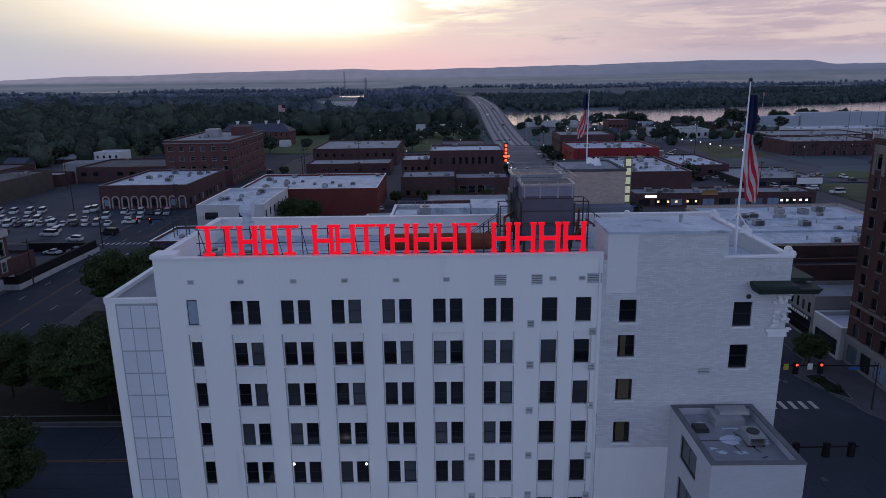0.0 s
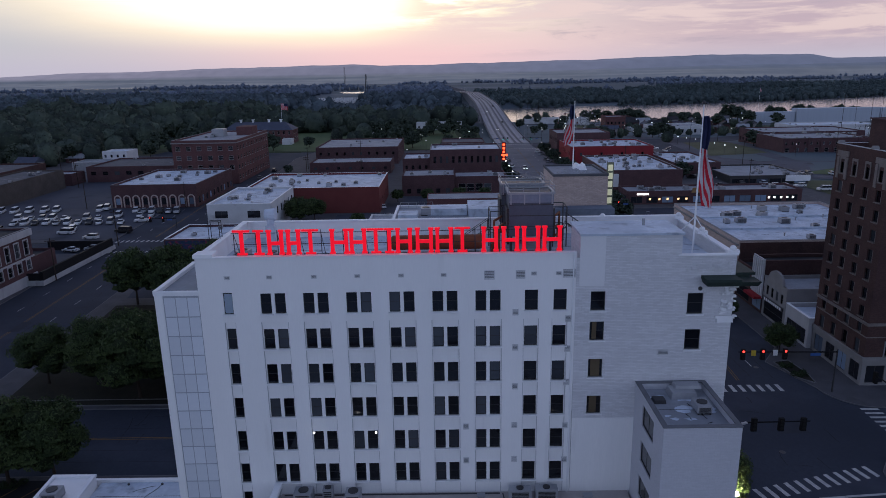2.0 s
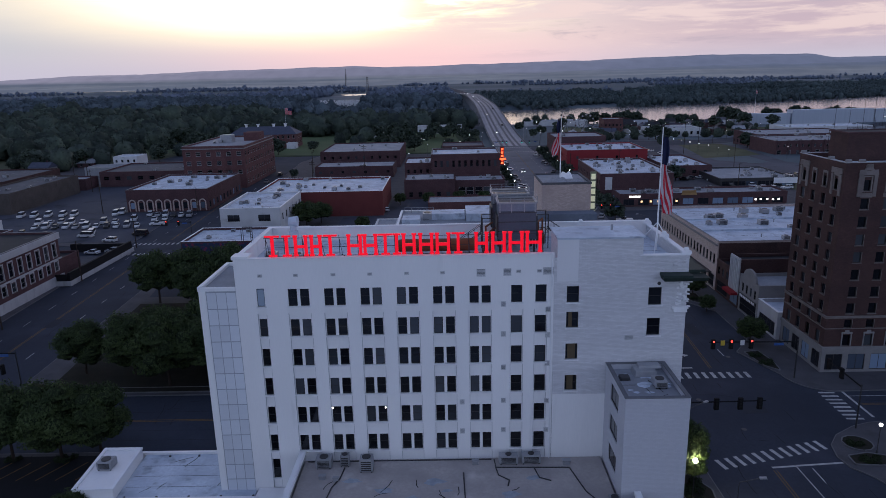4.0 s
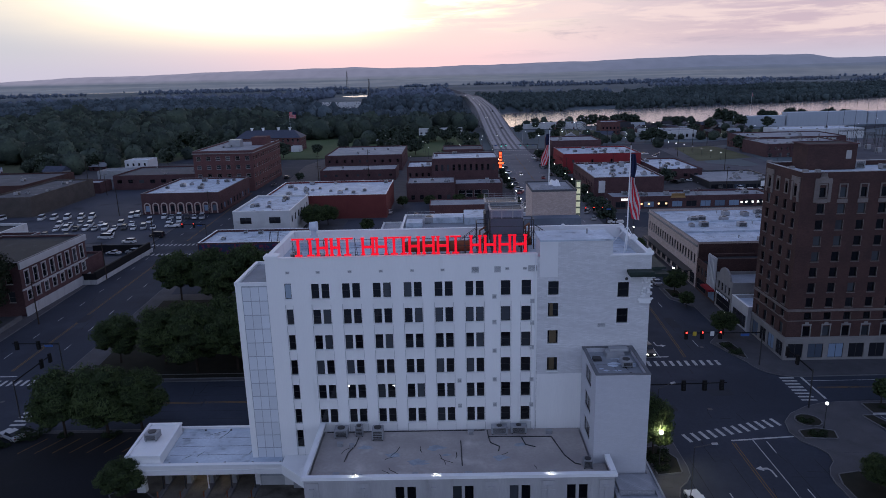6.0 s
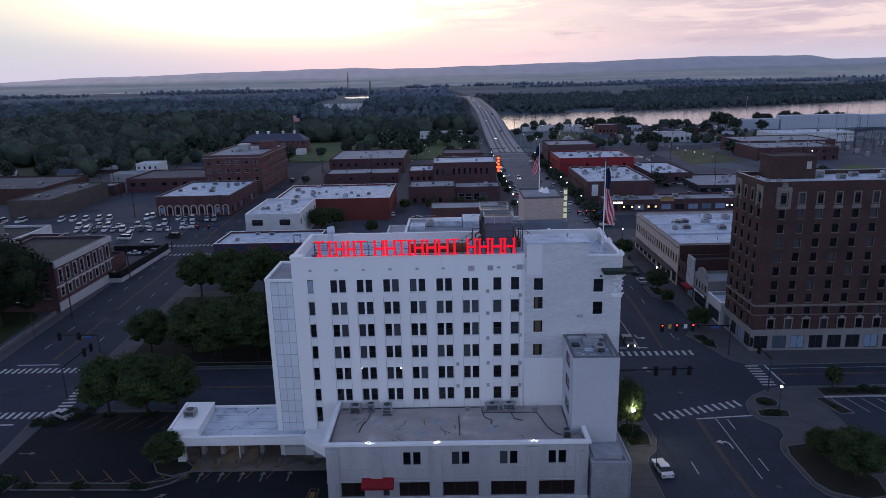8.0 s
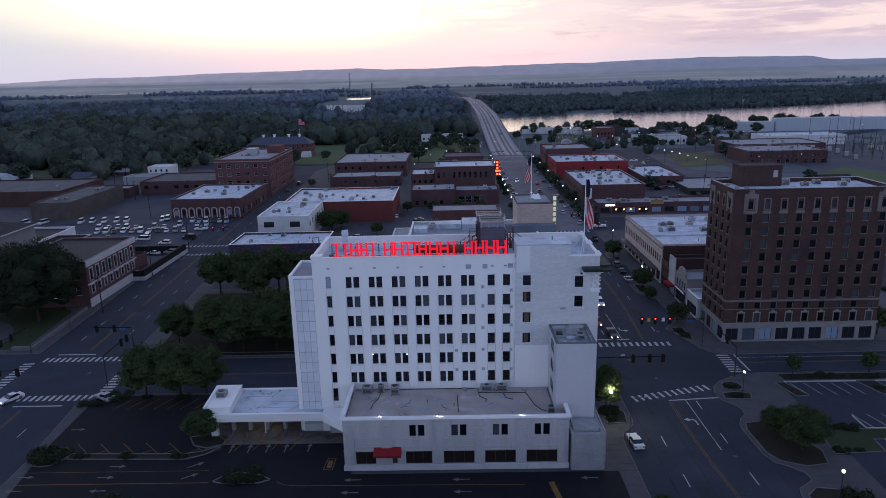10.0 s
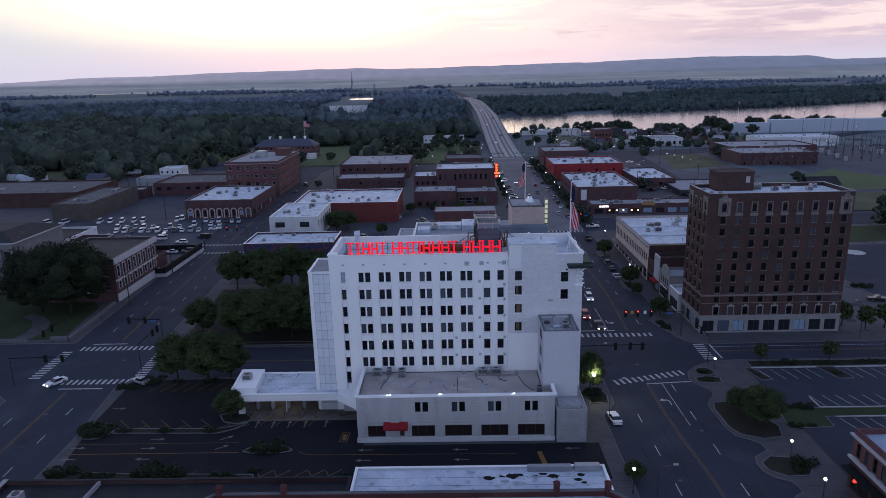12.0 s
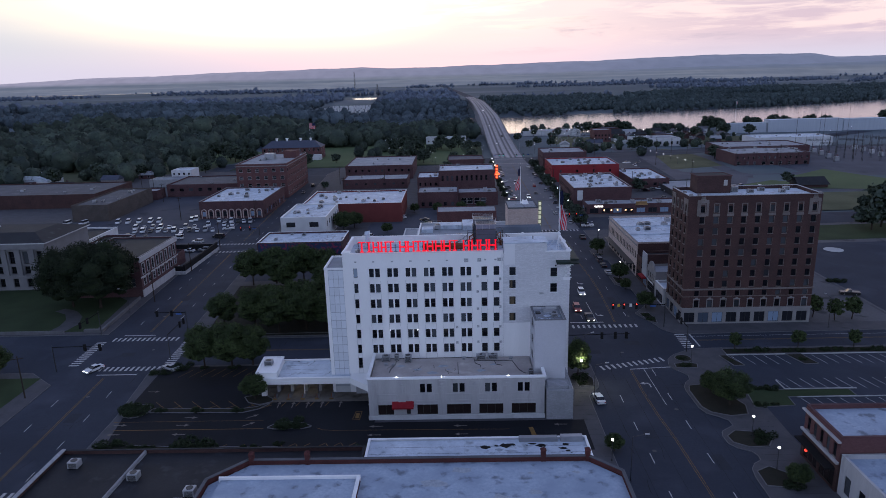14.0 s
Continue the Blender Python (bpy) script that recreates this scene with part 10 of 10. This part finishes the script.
# sealed cracks across the streets
for k, (x0, x1, y0, y1, n, long) in enumerate(((32, 54, -20, 58, 26, 9), (32, 56, 92, 200, 22, 12), (-92, -74, -10, 60, 18, 9), (-96, -78, 90, 175, 16, 12), (-68, 28, 67, 82, 22, 10), (62, 130, 72.5, 80, 18, 8), (34, 56, 64, 84, 10, 8))):
    m = Mesh()
    for i in range(n):
        wiggle(m, g.uniform(x0, x1), g.uniform(y0, y1), -0.142, g.uniform(0.3, 1.0) * long, g.choice((0, 90, 90, 85, 10)), 0.09, k * 100 + i, 0.3)
    o = setting("road_crack_seals", m, seal, "dark sealed cracks in the asphalt", "road wear")
# straight construction joints along the lanes
m = Mesh()
for x in (35.2, 40.9, 49.0, 52.4):
    wiggle(m, x, -20, -0.1425, 78, 90, 0.06, int(x * 10), 0.01, 3.0)
    wiggle(m, x, 92, -0.1425, 108, 90, 0.06, int(x * 11), 0.01, 3.0)
for y in (69.5, 72.4, 78.2):
    wiggle(m, -68, y, -0.1425, 95, 0, 0.06, int(y * 10), 0.01, 3.0)
    wiggle(m, 60, y, -0.1425, 76, 0, 0.06, int(y * 11), 0.01, 3.0)
setting("road_joint_lines", m, seal, "dark paving joints along the lanes", "road wear")
# patched squares, drain covers and utility covers
for i, (x, y, w, l) in enumerate(((39.5, 30, 2.6, 3.4), (49.6, 20, 2.2, 5.0), (36.5, 70.5, 3.2, 2.2), (47.5, 76, 4.0, 2.6), (-82, 40, 2.4, 4.0), (-88, 120, 2.2, 5.5), (-20, 70, 5.0, 2.0), (10, 79, 4.0, 1.8), (80, 78.5, 6, 1.6), (50, 110, 2.0, 6.0), (39, 140, 2.2, 4.0), (-86, 74, 3.6, 2.4))):
    setting("road_patch", Mesh().prism(bar(x, y, w, l, 2), -0.2, -0.1435), road_patch, "dark square asphalt patch", "road wear")
for i, (x, y) in enumerate(((38.6, 24), (47.8, 40), (43.5, 70), (40.2, 79.5), (-84, 50), (-80.5, 77), (-88.4, 103), (51.5, 96), (0, 73.5), (72, 71.5), (37.4, 120))):
    setting("road_utility_cover", Mesh().tube((x, y, -0.16), (x, y, -0.139), 0.42, k=14), steel_dark, "round iron cover in the street", "utility cover")


def roof_wear(name, label, x0, x1, y0, y1, z, n, seed, seams=0, long=5.0):
    """Straight membrane seams and crooked tar lines on a flat roof."""
    h = random.Random(seed)
    m = Mesh()
    for i in range(seams):
        y = y0 + (y1 - y0) * (i + 1) / (seams + 1)
        m.quad((x0, y - 0.03, z), (x1, y - 0.03, z), (x1, y + 0.03, z), (x0, y + 0.03, z))
    for i in range(n):
        wiggle(m, h.uniform(x0 + 1, x1 - long * 0.6), h.uniform(y0 + 1, y1 - 1), z + 0.002, h.uniform(0.4, 1.0) * long, h.choice((0, 90, 60, -60, 20)), 0.10, seed * 50 + i, 0.6, 0.5)
    tagged(part(name, m, tar), label, "roof wear", kind="structure")


def blots(name, x0, x1, y0, y1, z, n, seed, size=0.6, mat=None):
    """Ragged dark patches of torn membrane and puddle dirt."""
    h = random.Random(seed)
    for i in range(n):
        x, y, s = h.uniform(x0, x1), h.uniform(y0, y1), size * h.uniform(0.3, 1.3)
        pts = [(x + s * (1.6 if h.random() < 0.5 else 1.1) * h.uniform(0.5, 1.0) * math.cos(q * 0.5236), y + s * h.uniform(0.35, 0.8) * math.sin(q * 0.5236)) for q in range(12)]
        m = Mesh()
        m.v = [(p, q, z + 0.0006 * i) for p, q in pts]
        m.f = [tuple(range(12))]
        tagged(part(name, m, mat or tar), "ragged dark stain on a flat roof", "roof wear", kind="structure")


damp = material("damp_roof_stain", (0.38, 0.43, 0.49), 0.6, (0.26, 0.29, 0.33), 1.5, 8.0, 0.9)
roof_wear("roof_crack_lines", "crooked tarred cracks on the dusty wing roof", -16, 16.5, 38.6, 46.5, LROOF + 0.008, 11, 3, 0, 3.6)
roof_wear("roof_canopy_seams", "dark seams on the canopy roof", -39, -23.4, 48.6, 57.6, 4.408, 6, 4, 3, 3.4)
roof_wear("roof_bank_seams", "dark seams on the bank's roof", -22, 25.5, 51, 65, 31.008, 10, 5, 6, 5.0)
roof_wear("roof_shop_seams", "dark seams on the white shop roof", -14.4, 24.3, 11.3, 19.7, 5.158, 4, 6, 3, 2.0)
blots("roof_stain_dark", 2, 22, 13, 18, 5.163, 9, 8, 0.55)
blots("roof_tear_dark", 5, 18, 17.2, 18.6, 5.165, 7, 28, 1.0)
blots("roof_stain_damp", -12, 22, 12, 18.5, 5.161, 9, 9, 1.1, damp)
blots("roof_stain_dark", -10, 24, -20, 7, 6.712, 10, 10, 0.5)
blots("roof_stain_damp", -12, 24, -24, 8, 6.708, 22, 11, 1.6, damp)
blots("roof_stain_damp", -36, -16, -20, 4, 7.306, 9, 12, 1.3, damp)
blots("roof_stain_damp", -15, 16, 39, 46, LROOF + 0.006, 9, 13, 1.0, damp)
blots("roof_stain_dark", -15, 16, 38.4, 39.4, LROOF + 0.01, 12, 14, 0.5)
blots("roof_stain_damp", 65, 102, 136, 176, 11.306, 14, 15, 1.6, damp)
roof_wear("roof_block_seams", "dark seams on the big white shop roof", 64.4, 103.4, 136, 177, 11.31, 6, 16, 5, 6.0)
roof_wear("roof_hotel_seams", "dark seams on the hotel's roof", 65, 99, 89.4, 96.8, HTOP - 0.89, 7, 17, 2, 4.0)
blots("roof_stain_damp", 66, 98, 90, 96, HTOP - 0.892, 7, 18, 1.2, damp)
for i, (x0, x1, y0, y1, z, s) in enumerate(((-74.8, -56.2, 197.8, 228, 9.61, 3), (-57, -26.5, 232, 267, 8.61, 4), (-129.5, -98.4, 248.5, 291, 8.31, 4), (63.4, 91.5, 257, 305, 9.71, 4), (-78, -45.5, 172.4, 189, 4.81, 2))):
    roof_wear("roof_store_seams", "dark seams on a white store roof", x0, x1, y0, y1, z, 6, 30 + i, s, 6.0)
    blots("roof_stain_damp", x0 + 2, x1 - 2, y0 + 2, y1 - 2, z + 0.004, 8, 40 + i, 1.5, damp)

blots("roof_stain_pale", 18.6, 23.4, 42.2, 48.6, 19.366, 12, 61, 0.8, roof_white)
roof_wear("roof_tower_seams", "dark seams on the stair tower roof", 18.3, 23.8, 41.9, 49.2, 19.372, 6, 62, 1, 2.0)
# more plant on the roofs
for x0, x1, y0, y1, z, n in ((-8, 13, 94, 103, 24.25, 6), (65, 102, 137, 176, 11.3, 10), (64, 91, 258, 304, 9.7, 14), (-72, -27, 233, 266, 8.8, 9), (-128, -100, 250, 290, 8.3, 6), (65, 104, 342, 374, 10.1, 8), (68, 129, 240, 250, 4.3, 8), (108, 127, 310, 350, 5.3, 6), (124, 154, 284, 316, 2.7, 8), (216, 266, 428, 458, 5.7, 10)):
    for i in range(n):
        roof_unit(g.uniform(x0 + 1, x1 - 1), g.uniform(y0 + 1, y1 - 1), z, *g.choice(((1.6, 1.3, 1.0), (2.4, 1.8, 1.3), (1.2, 1.2, 0.8))), turn=g.choice((0, 90)))

# paving joints of the pavements beside the bank and the avenue
joint = Mesh()
for y in range(-8, 58, 2):
    joint.box(26.4, 30.4, y, y + 0.03, -0.1, 0.004)
    joint.box(57.8, 64.6, y, y + 0.03, -0.1, 0.004)
for x in range(-66, 26, 2):
    joint.box(x, x + 0.03, 62.2, 65.8, -0.1, 0.004)
setting("pavement_joint_lines", joint, seal, "narrow joints between pavement slabs", "paving joints")
